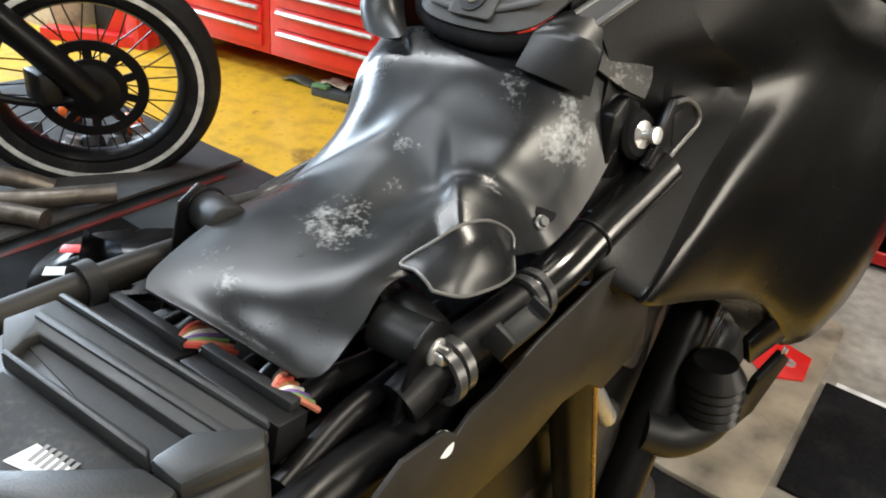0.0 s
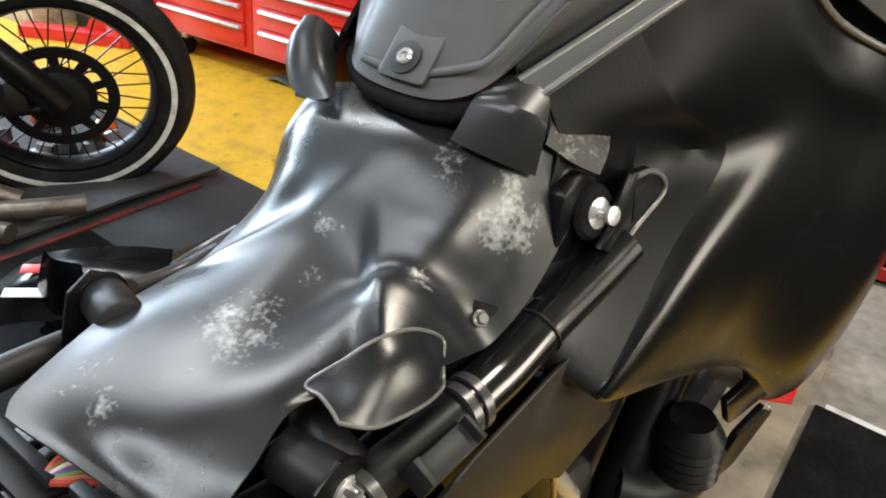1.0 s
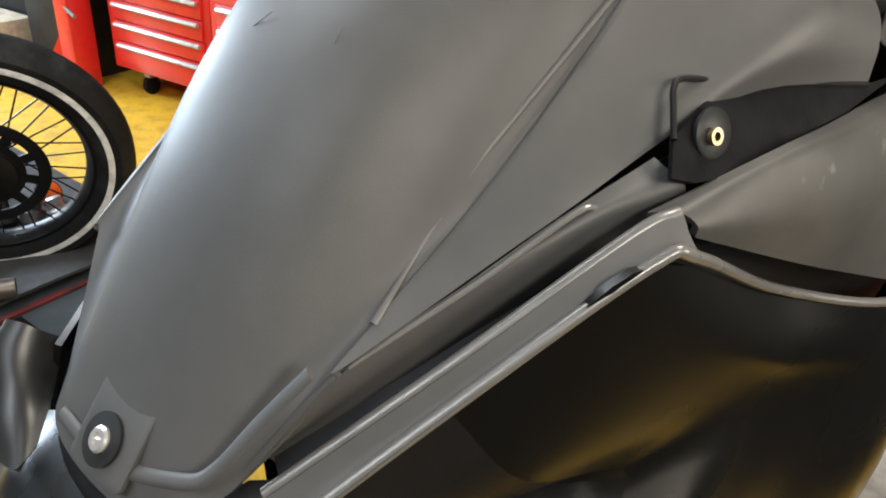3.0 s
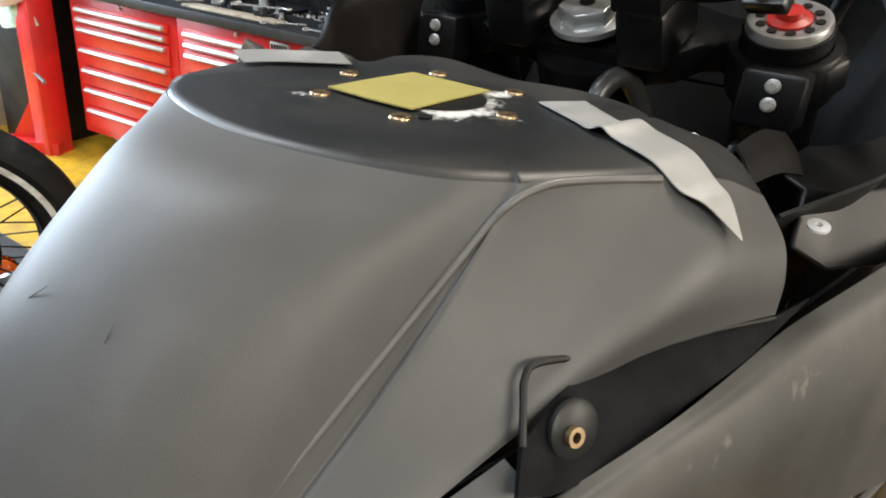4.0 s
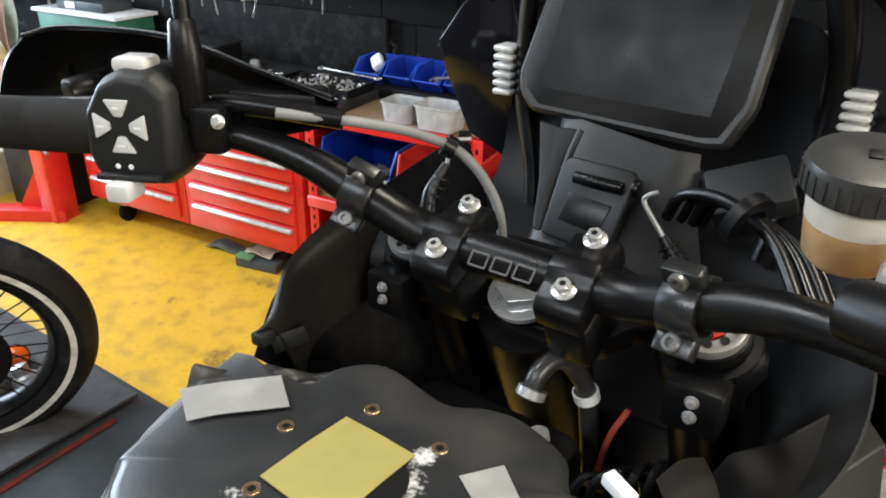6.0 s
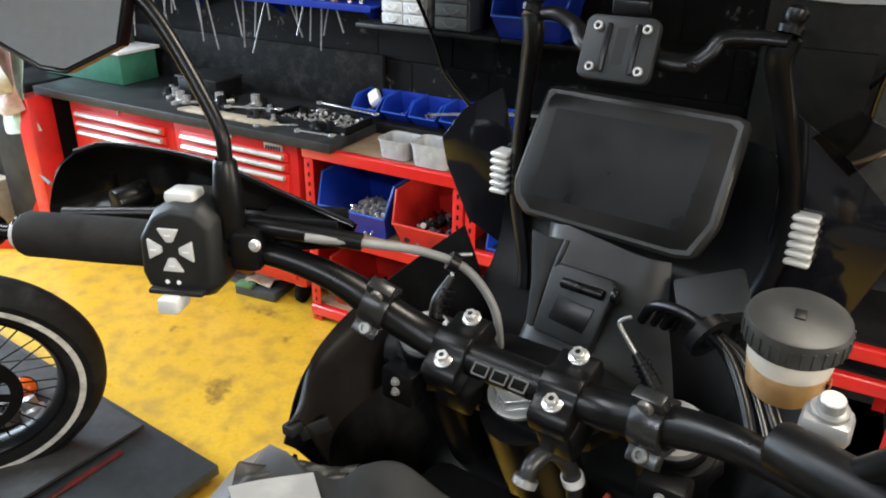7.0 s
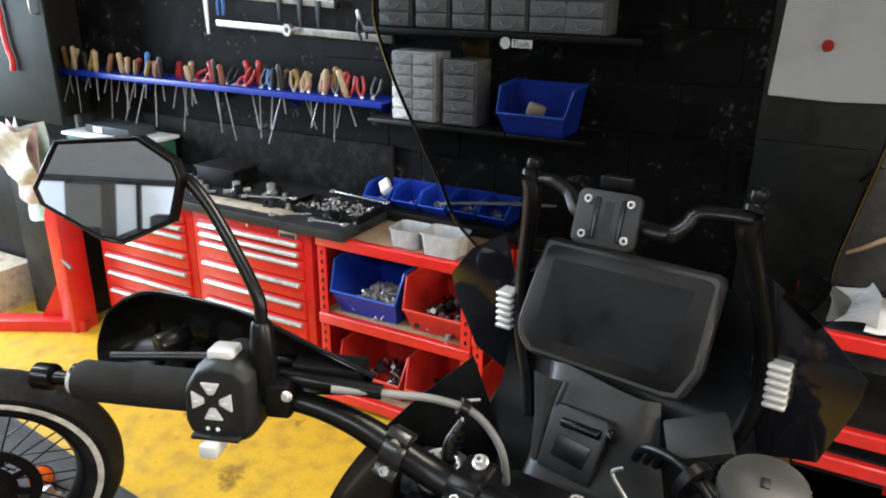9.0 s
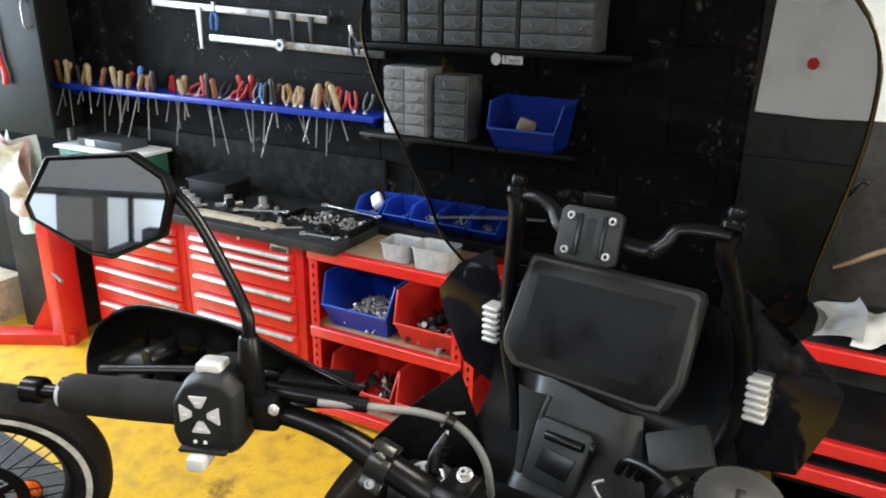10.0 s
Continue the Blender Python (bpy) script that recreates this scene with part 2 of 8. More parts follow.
WHITE_LINE = material("worn white paint", (0.72, 0.73, 0.74), 0.5, vary=0.08, scale=40, second=(0.45, 0.44, 0.42), patch=12, amount=0.4)
BLACK_RUBBER = material("black rubber mat", (0.008, 0.008, 0.009), 0.85, vary=0.3, scale=60, second=(0.018, 0.018, 0.018), patch=7, amount=0.4, bump=0.3, spec=0.07)
BLACK_WALL = scuffed("black wall paint", (0.0035, 0.0037, 0.004), 0.65, [(-3.0, 2.58, 1.5, 9.0, 0.16)], pale=(0.20, 0.19, 0.17), second=(0.008, 0.008, 0.0085), fine=45.0, bump=0.4, coarse=9.0, spec=0.12)
GREY_WALL = material("grey render", (0.045, 0.044, 0.042), 0.85, vary=0.2, scale=30, second=(0.024, 0.024, 0.023), patch=3, amount=0.5, bump=0.4, detail=150, spec=0.2)
PALE_WALL = material("pale wall paint", (0.24, 0.245, 0.25), 0.7, vary=0.06, scale=12, second=(0.24, 0.24, 0.24), patch=1.5, amount=0.4, bump=0.1)
GREY_CEILING = material("grey ceiling sheet", (0.13, 0.13, 0.13), 0.8, vary=0.06, scale=10, patch=1.2, amount=0.4, bump=0.1)
RED = material("red enamel", (0.62, 0.018, 0.016), 0.36, vary=0.06, scale=25, second=(0.46, 0.014, 0.012), patch=5, amount=0.35, bump=0.02, coat=0.25)
RED_PLASTIC = material("red plastic", (0.55, 0.022, 0.016), 0.42, vary=0.06, scale=30, patch=8, amount=0.3, bump=0.04)
BLUE_PLASTIC = material("blue plastic", (0.005, 0.030, 0.33), 0.4, vary=0.08, scale=30, second=(0.006, 0.03, 0.3), patch=8, amount=0.3, bump=0.04)
# lighter copies of the bin plastics: brightness of the rims put into the colour
BLUE_RIM = material("lit blue rim", (0.02, 0.085, 0.50), 0.4, vary=0.1, scale=30)
RED_RIM = material("lit red rim", (0.66, 0.05, 0.04), 0.4, vary=0.1, scale=30)
ALU = material("brushed aluminium", (0.50, 0.48, 0.46), 0.38, metal=0.45, vary=0.08, scale=60, patch=14, amount=0.3, bump=0.05)
STEEL = material("worn steel", (0.42, 0.42, 0.42), 0.35, metal=0.6, vary=0.2, scale=40, second=(0.2, 0.2, 0.2), patch=18, amount=0.5, bump=0.08)
CHROME = material("bright zinc", (0.62, 0.62, 0.61), 0.25, metal=0.65, vary=0.05, scale=80, patch=20, amount=0.3, bump=0.03)
COUNTER = material("black worktop rubber", (0.018, 0.020, 0.022), 0.5, vary=0.2, scale=30, second=(0.035, 0.035, 0.035), patch=6, amount=0.5, bump=0.15, spec=0.4)
WOOD = material("chipboard", (0.30, 0.20, 0.12), 0.65, vary=0.25, scale=140, second=(0.16, 0.10, 0.06), patch=6, amount=0.5, bump=0.2)
CARD = material("dirty cardboard", (0.48, 0.40, 0.29), 0.8, vary=0.1, scale=40, second=(0.25, 0.2, 0.14), patch=12, amount=0.5, bump=0.1)
PAPER = material("white paper", (0.78, 0.79, 0.80), 0.7, vary=0.03, scale=20, second=(0.66, 0.66, 0.66), patch=6, amount=0.3, bump=0.04)
CLEAR_TUB = material("milky plastic", (0.40, 0.41, 0.42), 0.3, vary=0.1, scale=30, second=(0.28, 0.29, 0.30), patch=14, amount=0.4)
DRAWER_CLEAR = material("cloudy drawer plastic", (0.24, 0.255, 0.26), 0.3, vary=0.1, scale=30, second=(0.25, 0.26, 0.27), patch=10, amount=0.5, bump=0.04)
DARK_FRAME = material("dark grey plastic", (0.014, 0.0145, 0.015), 0.5, vary=0.15, scale=60, patch=10, amount=0.4, bump=0.06, spec=0.3)
DARK = material("black plastic", (0.0045, 0.0045, 0.005), 0.45, vary=0.15, scale=60, second=(0.008, 0.008, 0.008), patch=9, amount=0.4, bump=0.08, spec=0.25)
GREEN_DARK = material("dark green panel", (0.008, 0.012, 0.010), 0.6, vary=0.15, scale=15, second=(0.013, 0.016, 0.014), patch=3, amount=0.5, bump=0.1, spec=0.25)
HOSE_GREY = material("grey hose", (0.20, 0.205, 0.205), 0.5, vary=0.1, scale=50)
ORANGE = material("orange lens", (0.75, 0.12, 0.01), 0.25, vary=0.1, scale=60, coat=0.4)
TYRE = material("tyre rubber", (0.007, 0.007, 0.0075), 0.72, vary=0.25, scale=70, second=(0.024, 0.024, 0.024), patch=12, amount=0.4, bump=0.15, spec=0.2)
STRIPE = material("pale tyre stripe", (0.62, 0.62, 0.60), 0.55, vary=0.1, scale=60, patch=20, amount=0.4)
BLUE_STEEL = material("blue grey steel", (0.036, 0.045, 0.050), 0.55, metal=0.1, vary=0.15, scale=25, second=(0.05, 0.06, 0.065), patch=6, amount=0.5)
HANDLES = [material("tool handle " + n, c, 0.4, vary=0.1, scale=40) for n, c in (("cream", (0.40, 0.30, 0.17)), ("red", (0.36, 0.02, 0.02)), ("yellow", (0.26, 0.16, 0.05)), ("blue", (0.03, 0.14, 0.45)), ("black", (0.02, 0.02, 0.02)), ("brown", (0.22, 0.09, 0.05)))]

# ---- the room, its long axis along the bench ----
ROOM = pose(0, 0, 0, 0, 0, 9.01) @ pose(0.022, 0.301, -0.028) @ Matrix.Diagonal((0.893, 0.90, 0.945, 1))
GROUND = ROOM @ pose(0, 0, 0.03)  # floor level
AISLE = pose(-0.15, 0.02, 0) @ Matrix.Diagonal((1, 1.06, 1, 1)) @ pose(0, 0, 0, 0, 0, 3)  # the bare floor ahead of the motorcycle
YARD = pose(-0.21, -0.07, 0.04) @ Matrix.Diagonal((0.844, 0.93, 0.85, 1))  # things on and by the lift
LIFT = YARD @ pose(0, 0, 0, 0, 0, 3)
WALL_Y = 2.58


def setting(name, bm, mat, sharp=38, at=None):
    return thing(name, "", "", at or GROUND, kind="structure", bm=bm, mat=mat, sharp=sharp)


def flat(x0, y0, x1, y1, z, n=1):
    bm = bmesh.new()
    bmesh.ops.create_grid(bm, x_segments=n, y_segments=n, size=0.5, matrix=Matrix.LocRotScale(((x0 + x1) / 2, (y0 + y1) / 2, z), None, (x1 - x0, y1 - y0, 1)))
    return bm


tagged(setting("floor", box(-7, -6, -0.1, 5, 3.0, 0, 0), FLOOR_YELLOW), "worn yellow painted workshop floor with dark scuffs", "floor")
tagged(setting("concrete_floor", box(0.30, 0.60, 0.0, 0.84, 2.56, 0.004, 0), CONCRETE, at=AISLE), "bare dirty grey concrete strip of floor", "floor")
tagged(setting("floor_panel", slab(rounded(0.30, 0.98, 0.09, 6, 0.22, 1.03), (0, 0, 0.004), (1, 0, 0), (0, 1, 0), 0.02, 0.004), DUSTY_PANEL, at=AISLE), "dusty beige floor plate with dark oil stains", "floor plate")
tagged(setting("white_floor_line", box(0.41, 1.17, 0.004, 0.84, 1.195, 0.0055, 0), WHITE_LINE, at=AISLE), "worn white line painted on the concrete", "floor line")
tagged(setting("floor_mat", box(0.385, 0.68, 0.004, 0.74, 1.16, 0.016, 0.003), BLACK_RUBBER, at=AISLE), "black rubber mat lying on the concrete", "floor mat")
# added dark sheet that hides the yellow floor below the engine
tagged(setting("oil_mat", box(-0.28, -1.2, 0.0, 0.34, 0.60, 0.009, 0.001), BLACK_RUBBER, at=AISLE), "black sheet added under the motorcycle to darken the floor there", "floor mat")
# unseen, added so that the side fairing reflects dark floor instead of yellow
tagged(setting("dark_floor", box(1.08, -2.5, 0.0, 4.9, 2.56, 0.004, 0), BLACK_RUBBER), "dark sheet added on the unseen floor to keep reflections dark", "floor")
tagged(setting("wall_north", box(-7, WALL_Y + 0.012, 0, -0.16, WALL_Y + 0.2, 3.4, 0), BLACK_WALL), "black painted block wall behind the bench", "wall")
tagged(setting("wall_north_grey", box(-0.16, WALL_Y + 0.012, 0, 5, WALL_Y + 0.2, 3.4, 0), GREY_WALL), "rough grey rendered wall", "wall")
tagged(setting("wall_west", box(-7.2, -6, 0, -7, 3, 3.4, 0), GREY_WALL), "grey workshop wall", "wall")
tagged(setting("wall_east", box(5, -6, 0, 5.2, 3, 3.4, 0), PALE_WALL), "pale painted workshop wall", "wall")
tagged(setting("wall_south", box(-7, -6.2, 0, 5, -6, 3.4, 0), PALE_WALL), "pale painted workshop wall", "wall")
tagged(setting("ceiling", box(-7.2, -6.2, 3.4, 5.2, 3, 3.5, 0), GREY_CEILING), "plain grey workshop ceiling", "ceiling")


def wall_blocks():
    """The blocks of the black wall that stand proud, east of the shelves."""
    random.seed(5)
    wall = bpy.data.objects["wall_north"]
    for row in range(9):
        z = 0.98 + row * 0.215
        x = -2.2 - (0.2 if row % 2 else 0)
        while x < -0.20:
            x1 = min(x + 0.43, -0.17)
            bm = box(x + 0.003, WALL_Y + random.uniform(0.006, 0.009), z + 0.003, x1 - 0.003, WALL_Y + 0.014, z + 0.2125, 0.004, segments=1)
            ob = new("block", mesh_of(bm, BLACK_WALL, "block"))
            ob.parent = wall
            x = x1


def drawer_cabinet(x0, x1, heights, badge, caster_at):
    w = x1 - x0
    at = ROOM @ pose(x0, 2.0, 0)
    root = thing("drawer_cabinet", "red steel roller cabinet with aluminium drawer pulls", "tool cabinet", at, group="tool cabinets under the bench")
    part("body", box(0, 0.012, 0.187, w, 0.52, 0.925, 0.006), RED, root)
    z = 0.878
    for h in heights:
        z0 = z - h
        d = part("drawer", box(0.055, -0.006, z0 + 0.006, w - 0.05, 0.03, z - 0.004, 0.004), RED, root)
        bm = slab([(-0.004, 0), (0.02, 0), (0.024, 0.008), (0.016, 0.021), (0.0, 0.022)], (w - 0.07, -0.006, z - 0.034), (0, -1, 0), (0, 0, 1), w - 0.145, 0.0015)
        part("pull", bm, ALU, d, "long aluminium drawer pull")
        z = z0
    if badge:
        d = part("badge", box(w - 0.20, 0.005, 0.862, w - 0.085, 0.0125, 0.905, 0.001), ALU, root, "small metal maker's badge")
        for k in range(6):
            part("mark", box(w - 0.192 + k * 0.0165, 0.0035, 0.872, w - 0.181 + k * 0.0165, 0.0055, 0.894, 0), DARK, d)
    part("lock", cyl((w * 0.5, 0.014, 0.90), (w * 0.5, 0.0, 0.90), 0.009, bevel=0.001), CHROME, root)
    for x in (caster_at,):
        for y in (0.12, 0.43):
            c = part("caster", box(x - 0.028, y - 0.03, 0.13, x + 0.028, y + 0.03, 0.188, 0.004), STEEL, root)
            part("wheel", cyl((x - 0.017, y, 0.085), (x + 0.017, y, 0.085), 0.055, bevel=0.006), BLACK_RUBBER, c)
    return root


DRAWERS = (0.051, 0.050, 0.107, 0.106, 0.107, 0.112, 0.13)
drawer_cabinet(-3.70, -2.885, DRAWERS, False, 0.16)
drawer_cabinet(-2.882, -2.065, DRAWERS, True, 0.70)
thing("worktop", "black rubber-topped workbench counter over the red cabinets", "worktop", ROOM, bm=box(-3.92, 1.955, 0.928, -1.83, 2.56, 0.975, 0.006), mat=COUNTER)


tray_ = thing("floor_tray", "grey plastic tray of odd parts pushed under the cabinet", "tray", GROUND @ pose(-2.44, 2.10, 0.002, 0, 0, 6))
part("tray_body", box(-0.13, -0.09, 0, 0.13, 0.12, 0.05, 0.006), BLUE_STEEL, tray_)
part("rag", lofted([[(-0.10 + 0.06 * k, -0.06 + 0.05 * j, 0.052 + 0.012 * ((k * 3 + j * 2) % 4)) for k in range(4)] for j in range(4)], 2, 0.004, 2), CARD, tray_)
part("packet", box(-0.12, -0.10, 0.05, -0.02, -0.04, 0.068, 0.004), material("green packet", (0.10, 0.22, 0.10), 0.5), tray_)
low_ = thing("floor_strip", "dirty green and grey cloth lying under the cabinet", "cloth", GROUND @ pose(-2.72, 2.13, 0.002, 0, 0, 4), bm=lofted([[(-0.14 + 0.07 * k, -0.05 + 0.05 * j, 0.006 + 0.010 * ((k * 2 + j * 3) % 3)) for k in range(5)] for j in range(3)], 2, 0.004, 2), mat=material("dirty cloth", (0.12, 0.15, 0.11), 0.9, vary=0.3, scale=40, second=(0.05, 0.05, 0.045), patch=20, amount=0.6))


def shelf_unit(x0, x1, levels, label, board=WOOD):
    root = thing("shelving_unit", label, "shelving", ROOM @ pose(x0, 2.0, 0))
    w = x1 - x0
    for x in (0.0, w - 0.052):
        for y in (0.0, 0.46):
            bm = box(x, y, 0.03, x + 0.052, y + 0.004, 0.935, 0.001)
            box(x if x == 0 else x + 0.048, y, 0.03, x + 0.004 if x == 0 else x + 0.052, y + 0.045, 0.935, 0.001, bm)
            p = part("post", bm, RED, root)
            if y == 0:
                for k in range(19):
                    part("slot", slab(rounded(0.012, 0.022, 0.005, 3, x + 0.026, 0.06 + k * 0.046), (0, 0, 0), (1, 0, 0), (0, 0, 1), 0.0012), DARK, p)
    for z in levels:
        b = part("shelf_beam", slab([(0, 0), (0.006, -0.006), (0.006, -0.05), (0.0, -0.056), (-0.03, -0.056), (-0.03, 0)], (w, -0.006, z), (0, -1, 0), (0, 0, 1), w, 0.001), RED, root)
        part("shelf_board", box(0.004, 0.02, z - 0.022, w - 0.004, 0.5, z - 0.002, 0.001), board, root, "chipboard shelf" if board is WOOD else "dark shelf board")
        part("back_beam", box(0, 0.455, z - 0.056, w, 0.46, z - 0.003, 0.001), RED, root)
    return root


shelf_unit(-2.02, -1.165, (0.932, 0.535, 0.12), "red steel shelving unit with chipboard shelves")
shelf_unit(-1.155, 0.62, (0.62, 0.12), "low red steel shelving unit beside the taller one", DARK_FRAME)


# ---- the motorcycle; its own origin on the floor below the tank ----
BIKE = SET @ pose(0, 0, 0.14)
BODY_BLACK = material("matt black bodywork", (0.062, 0.062, 0.062), 0.5, vary=0.05, scale=60, second=(0.074, 0.073, 0.072), patch=7, amount=0.5, bump=0.04, detail=900, spec=0.32)
GLOSS_BLACK = material("satin black panel", (0.004, 0.004, 0.004), 0.22, vary=0.1, scale=30, patch=5, amount=0.4, bump=0.0, spec=0.29)
FAIRING_BLACK = material("satin black fairing", (0.004, 0.004, 0.004), 0.27, vary=0.1, scale=30, patch=5, amount=0.4, bump=0.02, spec=0.31)
SATIN_BLACK = material("satin black metal", (0.0035, 0.0035, 0.004), 0.34, vary=0.1, scale=70, patch=14, amount=0.4, bump=0.05, detail=900, spec=0.27)
BAR_BLACK = material("anodised black bar", (0.004, 0.004, 0.0045), 0.30, metal=0.1, vary=0.1, scale=80, patch=20, amount=0.4, bump=0.05, detail=1200, spec=0.36)
GREY_BLACK = material("grey black plastic", (0.010, 0.011, 0.0115), 0.50, vary=0.12, scale=70, patch=14, amount=0.4, bump=0.08, detail=900, spec=0.35)
PLATE_BLACK = material("dusty black plate", (0.012, 0.011, 0.0098), 0.5, vary=0.12, scale=50, second=(0.022, 0.020, 0.018), patch=14, amount=0.3, bump=0.08, detail=700, spec=0.35)
GRIP = material("grip foam", (0.014, 0.0135, 0.013), 0.8, vary=0.15, scale=160, patch=30, amount=0.4, bump=0.35, detail=900, spec=0.2)
BRASS = material("brass insert", (0.40, 0.29, 0.17), 0.3, metal=0.9, vary=0.1, scale=90, patch=40)
LETTER = material("grey print", (0.16, 0.16, 0.16), 0.5, vary=0.1)
WHITE_KEY = material("pale grey key", (0.52, 0.53, 0.53), 0.5, vary=0.05, scale=60)
SCREEN_GLASS = material("dark display glass", (0.008, 0.008, 0.008), 0.45, vary=0.2, scale=25, second=(0.014, 0.013, 0.012), patch=12, amount=0.5, bump=0.0, spread=0.08, spec=0.2)
ENGINE = material("dirty cast alloy", (0.05, 0.048, 0.045), 0.5, metal=0.5, vary=0.25, scale=60, second=(0.06, 0.055, 0.05), patch=20, amount=0.6, bump=0.2)
TAPE = material("silver duct tape", (0.29, 0.29, 0.285), 0.38, metal=0.25, vary=0.06, scale=50, second=(0.34, 0.34, 0.33), patch=25, amount=0.4, bump=0.12, detail=900)
PAD = material("ochre abrasive sheet", (0.25, 0.215, 0.055), 0.7, vary=0.05, scale=60, second=(0.25, 0.215, 0.05), patch=20, amount=0.4, bump=0.08, detail=1500)
WIRES = [material("wire " + n, c, 0.45, vary=0.1, scale=60) for n, c in (("red", (0.40, 0.06, 0.04)), ("orange", (0.45, 0.16, 0.10)), ("green", (0.14, 0.26, 0.10)), ("violet", (0.16, 0.10, 0.30)), ("white", (0.6, 0.58, 0.52)), ("brown", (0.25, 0.1, 0.04)))]


PAN_BLACK = scuffed("scuffed black pan", (0.009, 0.0098, 0.0108), 0.31, [(0.018, -0.475, 0.925, 0.045, 0.52), (0.0, -0.555, 0.905, 0.03, 0.36), (-0.03, -0.55, 0.905, 0.03, 0.34), (0.106, -0.314, 0.972, 0.034, 0.62), (0.06, -0.325, 1.0, 0.03, 0.33), (0.097, -0.306, 0.995, 0.018, 0.5), (-0.075, -0.335, 0.985, 0.035, 0.36), (0.0, -0.385, 0.955, 0.022, 0.36), (0.02, -0.415, 0.94, 0.018, 0.42), (0.085, -0.375, 0.945, 0.022, 0.36), (0.02, -0.44, 0.93, 0.014, 0.4)], pale=(0.26, 0.27, 0.27), spec=0.56, second=(0.018, 0.021, 0.024))
TOP_BLACK = scuffed("bare tank top", (0.0095, 0.0105, 0.0115), 0.44, [(0.048, -0.012, 1.287, 0.030, 0.62), (0.042, 0.02, 1.287, 0.025, 0.55), (0.055, 0.0, 1.287, 0.022, 0.6), (0.04, 0.045, 1.287, 0.016, 0.6), (0.075, 0.0, 1.287, 0.02, 0.36), (-0.025, -0.045, 1.287, 0.012, 0.4)], pale=(0.55, 0.55, 0.54), second=(0.024, 0.022, 0.020), fine=320.0, bump=0.1)

CLAMP_GREY = material("dull screw steel", (0.16, 0.16, 0.155), 0.35, metal=0.5, vary=0.1, scale=60)
DUSTY_BODY = scuffed("dusty matt fairing", (0.050, 0.049, 0.047), 0.5, [(0.225, 0.045, 1.165, 0.035, 0.30), (0.21, -0.03, 1.16, 0.03, 0.26), (0.25, 0.10, 1.15, 0.05, 0.24), (0.23, 0.02, 1.13, 0.03, 0.22)], pale=(0.17, 0.165, 0.155), second=(0.075, 0.072, 0.068), fine=120.0, spec=0.35)
# grey for the scratches, and for the highlight painted along the tank's crease
CREASE_GREY = material("scratch and crease highlight", (0.085, 0.084, 0.082), 0.45, vary=0.1, scale=60, spec=0.5)
# paler than the plastic: the highlights on its edges, put into the colour
EDGE_HIGHLIGHT = material("pale edge highlight", (0.12, 0.118, 0.114), 0.32, vary=0.1, scale=60, spec=0.8)
FLAP_BLACK = material("smooth black tab", (0.014, 0.0145, 0.015), 0.34, vary=0.06, scale=60, second=(0.02, 0.02, 0.02), patch=12, bump=0.03, detail=900, spec=0.45)
WORN_PLATE = scuffed("worn bracket", (0.035, 0.034, 0.032), 0.5, [(0.118, -0.25, 1.018, 0.05, 0.34)], pale=(0.22, 0.21, 0.20))
motorcycle = thing("motorcycle", "partly stripped matt black adventure motorcycle with seat removed", "motorcycle", BIKE)
CX = 0.004


def both(col, inward=0.0):
    """The same column on the left side, whose lower half stands out further."""
    return [(2 * CX - x + inward - out * (0.022 if x > 0.08 else 0.010), y, z) for (x, y, z), out in zip(col, (0.0, 0.15, 0.7, 1.0))]


